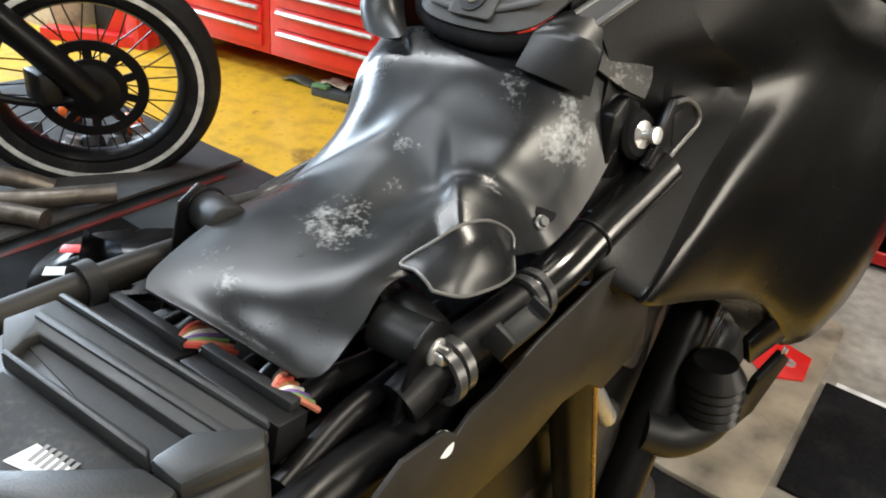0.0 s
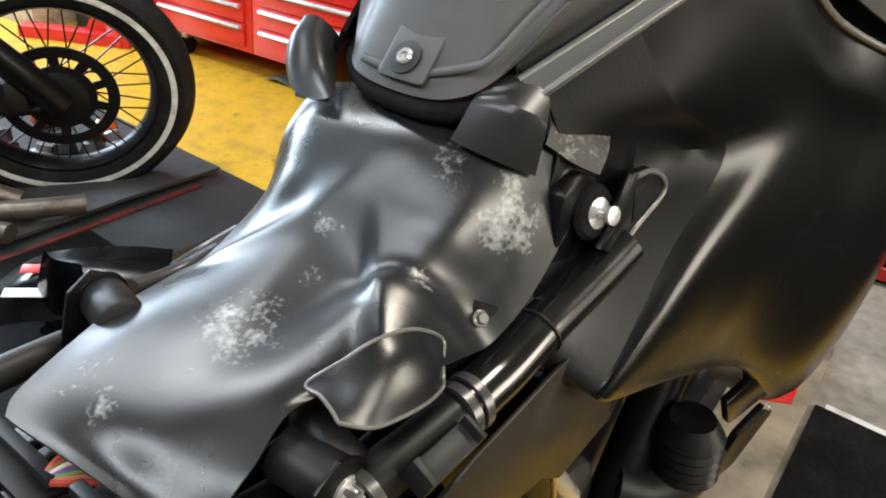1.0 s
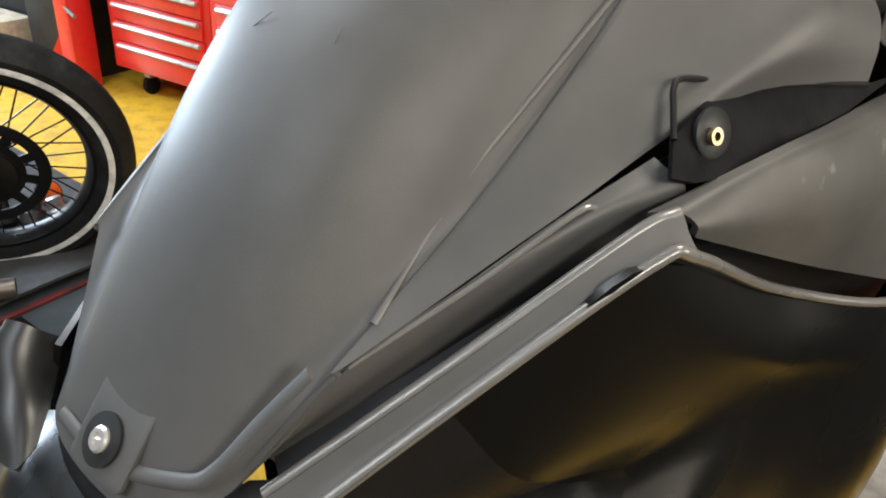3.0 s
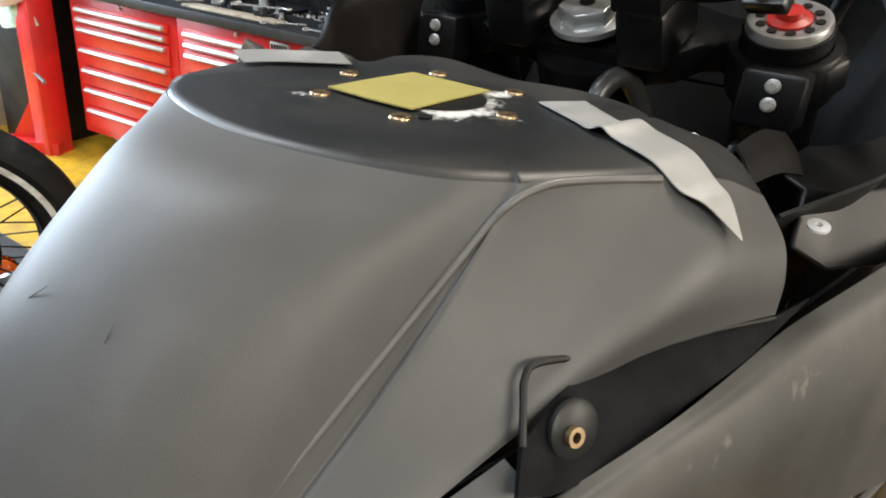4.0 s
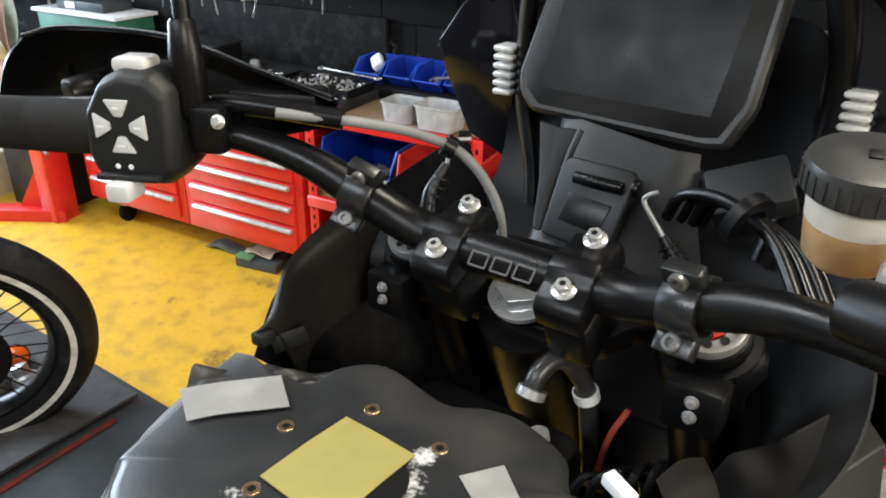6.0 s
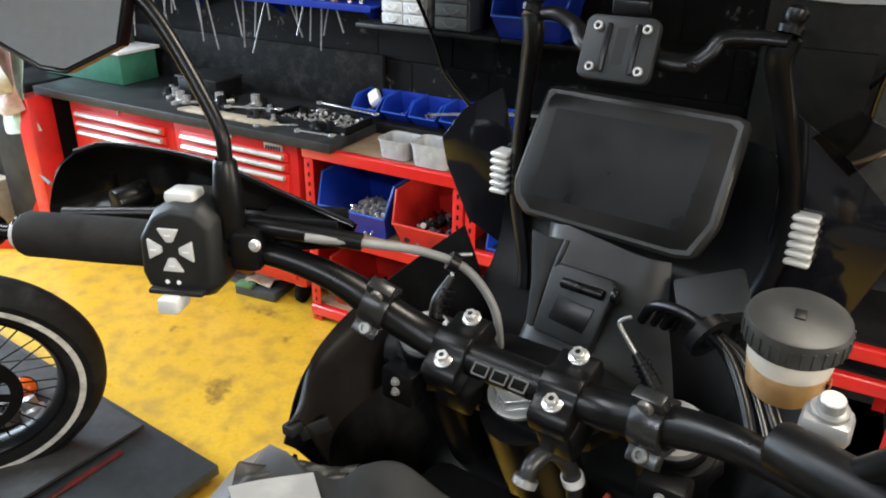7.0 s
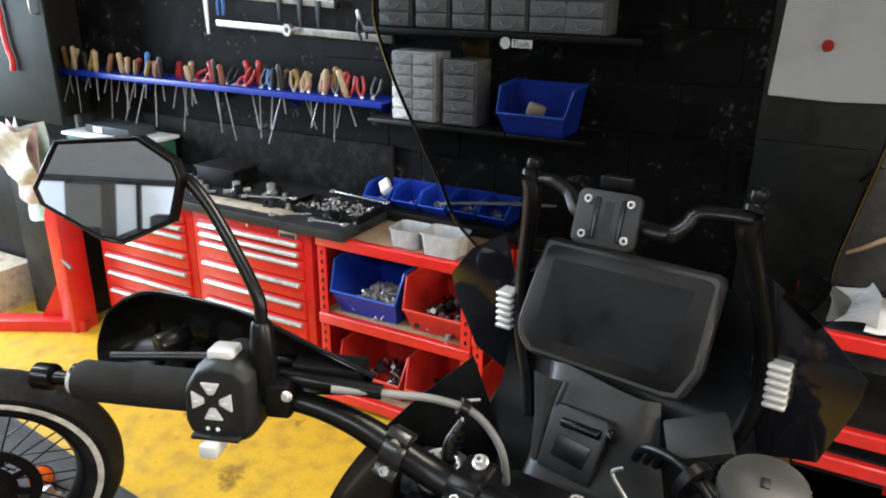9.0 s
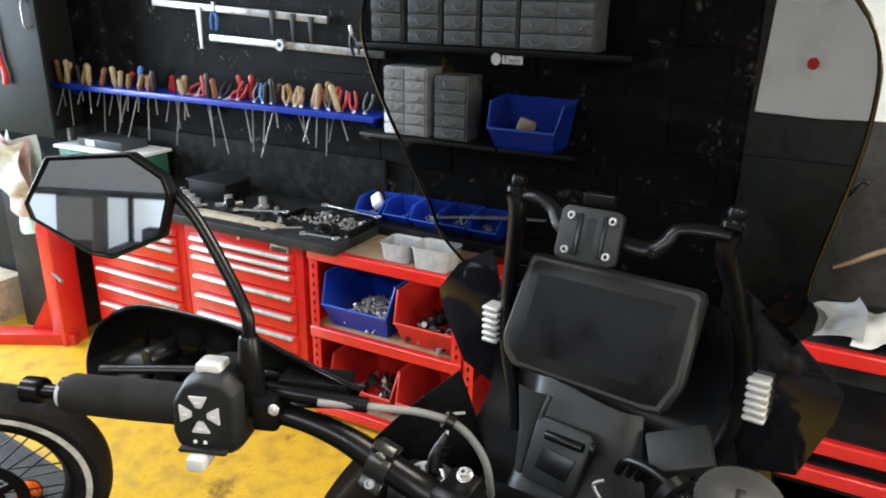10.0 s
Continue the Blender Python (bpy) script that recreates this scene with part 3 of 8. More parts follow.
def tank():
    c5 = [(CX, -0.110, 1.281), (CX, -0.160, 1.261), (CX, -0.228, 1.190), (CX, -0.318, 1.038)]
    c6 = [(0.050, -0.104, 1.281), (0.049, -0.153, 1.260), (0.047, -0.219, 1.191), (0.044, -0.312, 1.042)]
    c7 = [(0.092, -0.088, 1.280), (0.087, -0.132, 1.247), (0.078, -0.198, 1.176), (0.066, -0.290, 1.058)]
    c8 = [(0.115, -0.067, 1.279), (0.106, -0.112, 1.2225), (0.096, -0.172, 1.1665), (0.0845, -0.249, 1.107)]
    c9 = [(0.122, -0.061, 1.279), (0.1125, -0.108, 1.2245), (0.1025, -0.167, 1.1695), (0.0905, -0.244, 1.1125)]
    c10 = [(0.148, -0.018, 1.277), (0.146, -0.059, 1.237), (0.140, -0.102, 1.199), (0.129, -0.154, 1.161)]
    c11 = [(0.170, 0.030, 1.272), (0.180, -0.003, 1.248), (0.178, -0.028, 1.227), (0.166, -0.055, 1.205)]
    c12 = [(0.184, 0.072, 1.256), (0.200, 0.066, 1.238), (0.206, 0.062, 1.220), (0.207, 0.060, 1.200)]
    right = [c6, c7, c8, c9, c10, c11, c12]
    cols = [both(c, 0.012 if c in (c10, c11) else 0.0) for c in reversed(right)] + [c5] + right
    rows = list(zip(*cols))
    part("tank_shell", lofted(rows, 8, 0.004, 6), BODY_BLACK, tank_root)
    rim = smooth_path([c[0] for c in cols], 5)
    front = smooth_path([(0.184, 0.072, 1.256), (0.160, 0.090, 1.268), (0.125, 0.074, 1.278), (0.104, 0.104, 1.276), (0.066, 0.118, 1.276), (0.040, 0.113, 1.277), (0.016, 0.098, 1.280), (-0.040, 0.104, 1.284), (-0.066, 0.082, 1.284), (-0.074, 0.058, 1.280), (-0.110, 0.060, 1.276), (-0.176, 0.072, 1.256)], 5)
    outline = [Vector(p) for p in rim] + [Vector(p) for p in front[1:-1]]
    mid = Vector((0.009, 0.006, 1.2805))
    own = bmesh.new()
    rings = []
    for f, dz in ((1.0, 0), (0.985, 0.0025), (0.95, 0.004), (0.75, 0.0045), (0.5, 0.0045), (0.3, 0.0045)):
        ring = []
        for p in outline:
            q = mid.lerp(p, f)
            q.z = (mid.z if f < 0.8 else mid.z + (p.z - mid.z) * (f - 0.8) / 0.2) + dz - 0.001
            ring.append(own.verts.new(q))
        rings.append(ring)
    for a, b in zip(rings, rings[1:]):
        for k in range(len(a)):
            own.faces.new((a[k], a[(k + 1) % len(a)], b[(k + 1) % len(a)], b[k]))
    own.faces.new(rings[-1])
    part("tank_top", own, TOP_BLACK, tank_root, "bare black tank top with sanded white patches", 50)
    part("filler_hole", lathe([(0.0, 0.0), (0.027, 0.0), (0.027, 0.0006), (0.0, 0.0006)], (0.0225, 0.008, 1.2845), (0.0225, 0.008, 1.3), 32), DARK, tank_root, "dark round filler opening")
    part("small_hole", cyl((0.043, -0.030, 1.2842), (0.043, -0.030, 1.2852), 0.004), DARK, tank_root)
    for a in range(6):
        ang = radians(176 - 60 * a)
        c = Vector((0.0095 + 0.0585 * math.cos(ang), 0.0105 + 0.0555 * math.sin(ang), 1.2835))
        ob = part("brass_insert", lathe([(0.0028, 0.0), (0.0028, 0.0016), (0.0052, 0.0018), (0.0058, 0.001), (0.0058, 0.0)], c, c + Vector((0, 0, 1)), 20), BRASS, tank_root)
        part("bore", cyl(c, c + Vector((0, 0, 0.0009)), 0.0029), DARK, ob)
    # screw in its pocket at the tail of the tank
    nrm = Vector((0, -0.78, 0.63))
    c = Vector((0.0, -0.307, 1.058))
    pocket = part("screw_pocket", slab(rounded(0.042, 0.052, 0.004, 3, 0.002, 0.010), c - nrm * 0.001, (1, 0, 0), (0, 0.63, 0.78), 0.0034, 0.0008), BODY_BLACK, tank_root)
    part("washer", lathe([(0.0065, 0), (0.0125, 0), (0.0125, 0.0015), (0.0065, 0.002)], c + nrm * 0.003, c + nrm, 28), GREY_BLACK, pocket)
    part("screw", lathe([(0, 0), (0.0062, 0), (0.0062, 0.003), (0.005, 0.0042), (0.003, 0.0042), (0.003, 0.002), (0, 0.002)], c + nrm * 0.003, c + nrm, 20), CHROME, pocket)
    # side insert with its socket
    skin = Vector((0.804, -0.226, 0.549))
    own = bmesh.new()
    low = [own.verts.new(Vector(p) + skin * 0.0035) for p in ((0.1604, -0.0568, 1.2106), (0.1591, -0.0851, 1.2008), (0.1585, -0.1051, 1.1934), (0.1653, -0.1164, 1.1788), (0.1717, -0.1035, 1.1748), (0.1808, -0.0761, 1.1728), (0.1905, -0.0221, 1.1808), (0.2012, 0.0292, 1.1863), (0.2111, 0.0939, 1.1984), (0.2022, 0.0587, 1.1969), (0.1794, -0.0041, 1.2045))]
    high = [own.verts.new(v.co + skin * 0.0025) for v in low]
    own.faces.new(low)
    own.faces.new(high)
    for k in range(len(low)):
        own.faces.new((low[k], low[(k + 1) % len(low)], high[(k + 1) % len(low)], high[k]))
    insert = part("side_insert", own, BLACK_RUBBER, tank_root, "black insert let into the tank's flank", exact=True)
    part("insert_gap", tube([Vector(p) + skin * 0.006 for p in ((0.159, -0.1058, 1.1925), (0.1529, -0.0977, 1.2047), (0.1495, -0.0925, 1.2119), (0.1499, -0.0839, 1.2148), (0.1604, -0.0568, 1.2106), (0.1795, -0.0043, 1.2043), (0.2023, 0.0585, 1.1967))], 0.0016, 8, 5), DARK, insert, exact=True)
    for pts in (((-0.032, -0.206, 1.2125), (-0.016, -0.201, 1.2265), (0.0, -0.196, 1.2385)), ((0.035, -0.2150, 1.2015), (0.040, -0.203, 1.221), (0.043, -0.1935, 1.2375))):
        part("scratch", tube(pts, [0.0002, 0.0004, 0.0002], 6, 6), CREASE_GREY, tank_root, "pale thin scratch in the paint", exact=True)
    c = Vector((0.1645, -0.0830, 1.1925)) + skin * 0.002
    ob = part("grommet", lathe([(0, 0), (0.0125, 0), (0.0125, 0.002), (0.011, 0.003), (0, 0.003)], c, c + Vector((1, -0.35, 0.35)), 24), GREY_BLACK, tank_root)
    part("bush", lathe([(0.0022, 0.001), (0.0022, 0.0038), (0.0042, 0.0038), (0.0042, 0.001)], c + Vector((0.0015, -0.004, 0)), c + Vector((1.0015, -0.354, 0.35)), 20), BRASS, ob)


tank_root = motorcycle
tank()


def beside(x, y, a, b):
    """How far along the run from a to b a place lies (0 to 1), and how far to its right."""
    d = Vector(b) - Vector(a)
    e = Vector((x, y)) - Vector(a)
    return e.dot(d) / d.length_squared, (e.x * d.y - e.y * d.x) / d.length


def relief(x, y):
    """Moulded folds of the pan: a pale shoulder that ends in a step, and a fold over the frame rail."""
    s, d = beside(x, y, (0.102, -0.438), (0.038, -0.372))
    fade = max(0.0, min(1.0, (s + 0.25) / 0.35, (1.35 - s) / 0.45))
    fade = fade * fade * (3 - 2 * fade)
    z = 0.0085 * fade * (max(0.0, 1 - d / 0.075) if d > 0 else max(0.0, 1 + d / 0.014) ** 1.6)
    s, d = beside(x, y, (-0.075, -0.424), (-0.022, -0.384))
    fade = max(0.0, min(1.0, (s + 0.5) / 0.5, (1.15 - s) / 0.3))
    z += fade * (0.004 * math.exp(-(d / 0.010) ** 2) - 0.003 * math.exp(-((d + 0.020) / 0.012) ** 2))
    s, d = beside(x, y, (-0.022, -0.384), (0.012, -0.345))
    fade = max(0.0, min(1.0, (s + 0.15) / 0.3, (1.2 - s) / 0.6))
    z += fade * 0.003 * math.exp(-(d / 0.012) ** 2)
    return z


def seat_pan():
    rows = [
        [(-0.099, -0.302, 1.014), (-0.066, -0.296, 1.024), (0.000, -0.292, 1.030), (0.045, -0.288, 1.028), (0.085, -0.276, 1.030), (0.112, -0.262, 1.010), (0.128, -0.255, 0.975)],
        [(-0.101, -0.333, 0.984), (-0.068, -0.334, 1.004), (0.000, -0.330, 1.012), (0.046, -0.326, 1.006), (0.085, -0.316, 0.996), (0.112, -0.306, 0.970), (0.128, -0.298, 0.930)],
        [(-0.102, -0.352, 0.940), (-0.067, -0.360, 0.970), (-0.005, -0.358, 0.982), (0.042, -0.355, 0.974), (0.082, -0.346, 0.966), (0.110, -0.330, 0.940), (0.126, -0.322, 0.910)],
        [(-0.108, -0.386, 0.910), (-0.066, -0.384, 0.940), (-0.015, -0.384, 0.956), (0.036, -0.386, 0.940), (0.072, -0.372, 0.944), (0.100, -0.356, 0.928), (0.122, -0.345, 0.898)],
        [(-0.104, -0.418, 0.901), (-0.060, -0.420, 0.926), (-0.010, -0.418, 0.940), (0.034, -0.414, 0.929), (0.068, -0.402, 0.942), (0.100, -0.385, 0.930), (0.122, -0.372, 0.902)],
        [(-0.096, -0.456, 0.903), (-0.055, -0.462, 0.920), (-0.005, -0.462, 0.928), (0.034, -0.458, 0.924), (0.068, -0.448, 0.930), (0.098, -0.432, 0.926), (0.120, -0.414, 0.912)],
        [(-0.082, -0.500, 0.908), (-0.045, -0.506, 0.916), (0.000, -0.506, 0.918), (0.035, -0.503, 0.917), (0.062, -0.498, 0.917), (0.076, -0.490, 0.916), (0.085, -0.478, 0.914)],
        [(-0.064, -0.545, 0.908), (-0.033, -0.546, 0.910), (0.004, -0.544, 0.909), (0.035, -0.540, 0.907), (0.058, -0.534, 0.903), (0.074, -0.528, 0.901), (0.090, -0.520, 0.899)],
        [(-0.050, -0.576, 0.906), (-0.026, -0.574, 0.904), (0.004, -0.568, 0.900), (0.034, -0.562, 0.894), (0.056, -0.557, 0.890), (0.073, -0.553, 0.886), (0.088, -0.547, 0.881)],
        [(-0.038, -0.587, 0.904), (-0.020, -0.584, 0.902), (0.006, -0.578, 0.898), (0.036, -0.571, 0.892), (0.054, -0.567, 0.888), (0.066, -0.564, 0.885), (0.078, -0.560, 0.881)],
    ]
    bm = lofted(rows, 10, 0.0025, 9)
    for v in bm.verts:
        v.co.z += relief(v.co.x, v.co.y)
    pan = part("seat_pan", bm, PAN_BLACK, motorcycle, "scuffed moulded black plastic pan behind the tank")
    # the rolled lip that rises over the hose
    lip = [
        [(0.080, -0.472, 0.917), (0.092, -0.455, 0.930), (0.100, -0.436, 0.938), (0.106, -0.410, 0.934), (0.112, -0.388, 0.918)],
        [(0.094, -0.474, 0.918), (0.107, -0.457, 0.926), (0.114, -0.437, 0.930), (0.118, -0.413, 0.924), (0.120, -0.396, 0.909)],
        [(0.105, -0.476, 0.916), (0.117, -0.461, 0.917), (0.123, -0.442, 0.917), (0.126, -0.419, 0.912), (0.125, -0.401, 0.903)],
        [(0.112, -0.477, 0.912), (0.124, -0.464, 0.907), (0.128, -0.446, 0.903), (0.130, -0.424, 0.900), (0.127, -0.404, 0.897)],
    ]
    lip = [[(x, y, z + 0.0035) for x, y, z in row] for row in lip]
    tongue = part("rolled_lip", lofted(lip, 6, 0.002, 6), PAN_BLACK, pan)
    # the lip's edge highlight, drawn as a thin pale tube
    part("lip_rim", tube([lip[3][0], lip[2][0], lip[1][0]] + lip[0] + [lip[1][4], lip[2][4]] + lip[3][::-1], 0.0013, 8, 5), EDGE_HIGHLIGHT, tongue)
    c = Vector((0.111, -0.347, 0.914))
    d = Vector((0.75, -0.3, 0.6))
    part("recess", lathe([(0, 0), (0.0095, 0), (0.0095, 0.001), (0, 0.001)], c + Vector((0.0, 0.007, 0.008)), c + d + Vector((0.0, 0.007, 0.008)), 24), BLACK_RUBBER, pan)
    part("fixing_screw", bolt(c + d * 0.003, c + d, 0.006), CLAMP_GREY, pan)


seat_pan()


def flaps():
    right = [
        [(0.061, -0.286, 1.052), (0.066, -0.280, 1.057), (0.076, -0.274, 1.060), (0.088, -0.271, 1.058), (0.096, -0.272, 1.053), (0.101, -0.277, 1.046)],
        [(0.059, -0.304, 1.047), (0.066, -0.305, 1.048), (0.078, -0.304, 1.048), (0.092, -0.301, 1.046), (0.102, -0.297, 1.043), (0.109, -0.292, 1.037)],
        [(0.058, -0.309, 1.041), (0.066, -0.309, 1.042), (0.078, -0.308, 1.042), (0.092, -0.304, 1.040), (0.103, -0.299, 1.037), (0.110, -0.294, 1.031)],
        [(0.055, -0.322, 1.019), (0.064, -0.321, 1.017), (0.078, -0.318, 1.014), (0.092, -0.310, 1.009), (0.102, -0.302, 1.005), (0.109, -0.296, 1.002)],
    ]
    f = part("tank_flap", sheet(right, 0.004), FLAP_BLACK, motorcycle, "upright black plastic tab beside the tank tail")
    left = [
        [(-0.121, -0.299, 1.060), (-0.114, -0.300, 1.067), (-0.104, -0.297, 1.068), (-0.098, -0.290, 1.062), (-0.097, -0.280, 1.052)],
        [(-0.123, -0.308, 1.050), (-0.113, -0.312, 1.054), (-0.101, -0.310, 1.054), (-0.093, -0.301, 1.050), (-0.092, -0.287, 1.042)],
        [(-0.117, -0.318, 1.034), (-0.106, -0.323, 1.034), (-0.090, -0.322, 1.034), (-0.079, -0.314, 1.034), (-0.081, -0.298, 1.032)],
        [(-0.103, -0.327, 1.020), (-0.090, -0.332, 1.018), (-0.070, -0.334, 1.018), (-0.054, -0.332, 1.022), (-0.060, -0.318, 1.024)],
    ]
    part("tank_flap", lofted(left, 5, 0.004, 5), FLAP_BLACK, motorcycle)
    # drawn thick and black to imitate the shade between tank and pan
    part("rubber_seal", tube([(-0.088, -0.256, 1.056), (-0.067, -0.290, 1.041), (-0.030, -0.310, 1.031), (0.020, -0.314, 1.029), (0.050, -0.304, 1.033), (0.062, -0.286, 1.041)], 0.0075, 12, 6), BLACK_RUBBER, motorcycle, "black rubber seal, thickened to stand for the shaded gap under the tank")
    # bracket and quick fastener
    arm = part("side_bracket", slab([(-0.285, 0.990), (-0.262, 1.000), (-0.236, 0.990), (-0.232, 0.955), (-0.256, 0.928), (-0.284, 0.936)], (0.114, 0, 0), (0, 1, 0), (0, 0, 1), 0.014, 0.004), SATIN_BLACK, motorcycle)
    c = Vector((0.134, -0.247, 0.967))
    d = Vector((0.92, -0.2, 0.25))
    part("rubber_ring", lathe([(0.007, 0), (0.020, 0), (0.021, 0.004), (0.018, 0.008), (0.010, 0.009), (0.007, 0.004)], c - d * 0.004, c + d, 28), BLACK_RUBBER, arm)
    part("stud", lathe([(0, 0), (0.0115, 0), (0.0115, 0.002), (0.0045, 0.003), (0.0045, 0.011), (0.007, 0.012), (0.007, 0.015), (0, 0.016)], c + d * 0.004, c + d, 24), CHROME, arm, "bright quick-release stud")
    lever = part("catch", slab([(-0.2585, 0.9479), (-0.2208, 0.928), (-0.2115, 0.946), (-0.1622, 0.9627), (-0.1693, 0.9815), (-0.1994, 0.9962), (-0.2244, 0.998), (-0.2384, 0.9749), (-0.2438, 0.9588)], (0.144, 0, 0), (0, 1, 0), (0, 0, 1), 0.007, 0.002), SATIN_BLACK, motorcycle, "flat black catch lever, its rim highlight added as a pale tube", exact=True)
    # pale tube painted as the lever's rim highlight
    part("catch_rim", tube([(0.1515, -0.2225, 0.931), (0.1515, -0.2125, 0.946), (0.1515, -0.166, 0.965), (0.1515, -0.171, 0.980), (0.1515, -0.198, 0.993), (0.1515, -0.222, 0.995)], 0.0022, 8, 5), EDGE_HIGHLIGHT, lever, exact=True)
    part("catch_recess", slab([(-0.214, 0.955), (-0.180, 0.968), (-0.183, 0.978), (-0.204, 0.987), (-0.221, 0.984)], (0.1505, 0, 0), (0, 1, 0), (0, 0, 1), 0.0012, 0.0004), DARK, lever, exact=True)
    part("heel_plate", lofted([[(0.096, -0.267, 1.040), (0.112, -0.246, 1.032), (0.126, -0.226, 1.017)], [(0.103, -0.275, 1.030), (0.119, -0.256, 1.020), (0.132, -0.238, 1.008)], [(0.105, -0.282, 1.020), (0.122, -0.266, 1.006), (0.135, -0.252, 0.998)]], 3, 0.003, 3), WORN_PLATE, motorcycle, "worn dusty black bracket plate")


flaps()


def side_panels():
    rows = [
        [(0.096, -0.276, 1.050), (0.108, -0.256, 1.066), (0.127, -0.220, 1.092), (0.149, -0.183, 1.120), (0.175, -0.140, 1.150), (0.205, -0.010, 1.085), (0.258, 0.110, 1.042), (0.30, 0.30, 0.995)],
        [(0.110, -0.272, 1.018), (0.126, -0.235, 1.028), (0.152, -0.186, 1.040), (0.164, -0.156, 1.052), (0.192, -0.085, 1.080), (0.222, 0.010, 1.040), (0.270, 0.140, 1.005), (0.305, 0.33, 0.97)],
        [(0.116, -0.288, 0.970), (0.138, -0.150, 0.985), (0.175, -0.100, 0.988), (0.202, -0.036, 0.993), (0.220, 0.020, 0.988), (0.244, 0.080, 0.975), (0.288, 0.190, 0.945), (0.31, 0.37, 0.92)],
        [(0.124, -0.290, 0.905), (0.142, -0.235, 0.915), (0.176, -0.186, 0.919), (0.199, -0.140, 0.920), (0.218, -0.040, 0.890), (0.242, 0.060, 0.860), (0.300, 0.210, 0.820), (0.315, 0.38, 0.80)],
        [(0.138, -0.290, 0.862), (0.150, -0.284, 0.860), (0.180, -0.268, 0.853), (0.190, -0.260, 0.845), (0.204, -0.130, 0.795), (0.226, 0.020, 0.730), (0.280, 0.190, 0.640), (0.30, 0.36, 0.60)],
        [(0.136, -0.288, 0.842), (0.148, -0.283, 0.841), (0.162, -0.278, 0.840), (0.176, -0.252, 0.826), (0.190, -0.115, 0.768), (0.212, 0.040, 0.695), (0.256, 0.178, 0.580), (0.27, 0.34, 0.55)],
        [(0.114, -0.280, 0.830), (0.120, -0.276, 0.829), (0.128, -0.270, 0.828), (0.142, -0.240, 0.815), (0.155, -0.10, 0.745), (0.170, 0.060, 0.668), (0.20, 0.165, 0.575), (0.21, 0.31, 0.53)],
    ]
    part("side_fairing", lofted([row[2:] for row in rows], 5, 0.004, 5), FAIRING_BLACK, side_root, "broad satin black fairing panel with a pale sheen", 24)
    part("fairing_return", lofted([row[:3] for row in rows], 5, 0.004, 4), DARK, side_root, "plain black inner return of the fairing")
    # both lips take the pale colour that imitates light along their edges
    part("fairing_lip", tube([(0.092, -0.280, 1.048), (0.127, -0.220, 1.094), (0.172, -0.144, 1.150), (0.184, -0.118, 1.148), (0.208, -0.010, 1.090), (0.261, 0.110, 1.047), (0.30, 0.30, 1.0)], 0.0032, 10, 6), EDGE_HIGHLIGHT, side_root)
    part("fairing_edge", tube([(0.076, -0.280, 1.056), (0.118, -0.212, 1.106), (0.160, -0.142, 1.159), (0.172, -0.122, 1.168)], 0.0032, 10, 6), EDGE_HIGHLIGHT, side_root)
    band = [[(0.077, -0.280, 1.055), (0.119, -0.212, 1.105), (0.160, -0.142, 1.158), (0.172, -0.122, 1.166)], [(0.085, -0.281, 1.048), (0.122, -0.217, 1.094), (0.166, -0.144, 1.150), (0.178, -0.122, 1.156)], [(0.093, -0.280, 1.047), (0.127, -0.220, 1.093), (0.172, -0.144, 1.149), (0.184, -0.120, 1.148)]]
    band = [[(x + 0.0025, y - 0.0015, z + 0.0025) for x, y, z in row] for row in band]
    part("fairing_band", lofted(band, 3, 0.003, 5), BODY_BLACK, side_root)
    trim = [
        [(0.070, -0.283, 1.066), (0.0905, -0.243, 1.1115), (0.112, -0.194, 1.138), (0.130, -0.153, 1.161), (0.150, -0.105, 1.183)],
        [(0.0685, -0.277, 1.065), (0.093, -0.234, 1.104), (0.118, -0.187, 1.135), (0.142, -0.144, 1.164), (0.158, -0.105, 1.179)],
        [(0.066, -0.269, 1.062), (0.094, -0.224, 1.095), (0.122, -0.178, 1.129), (0.150, -0.132, 1.162), (0.166, -0.102, 1.173)],
        [(0.066, -0.264, 1.052), (0.094, -0.218, 1.084), (0.122, -0.172, 1.117), (0.150, -0.126, 1.150), (0.166, -0.097, 1.162)],
    ]
    t_ = part("tank_trim", lofted(trim, 3, 0.003, 5), BODY_BLACK, side_root)
    # light catching the groove, painted as a pale tube
    part("trim_groove", tube([(0.089, -0.243, 1.1095), (0.1155, -0.191, 1.1385), (0.136, -0.1495, 1.1645), (0.141, -0.140, 1.1655)], 0.0016, 8, 5), EDGE_HIGHLIGHT, t_)
    ridge = [(-0.0405, -0.3098, 1.0518), (0.0034, -0.3118, 1.0507), (0.0496, -0.3023, 1.063), (0.0633, -0.2945, 1.0727), (0.0745, -0.2776, 1.0951), (0.0863, -0.2617, 1.1161)]
    # the crease's bright line, put in as a tube paler than the tank
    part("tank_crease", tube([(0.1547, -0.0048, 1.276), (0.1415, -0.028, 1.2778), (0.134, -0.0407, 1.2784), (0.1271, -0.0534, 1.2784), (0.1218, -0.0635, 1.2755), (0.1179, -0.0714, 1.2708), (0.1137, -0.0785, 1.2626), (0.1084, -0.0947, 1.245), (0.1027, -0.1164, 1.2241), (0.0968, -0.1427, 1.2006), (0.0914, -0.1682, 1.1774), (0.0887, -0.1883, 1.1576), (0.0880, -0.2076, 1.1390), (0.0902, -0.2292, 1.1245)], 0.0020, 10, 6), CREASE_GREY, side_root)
    part("tail_ridge", tube(ridge, 0.0036, 10, 6, flat=0.45), BODY_BLACK, side_root)
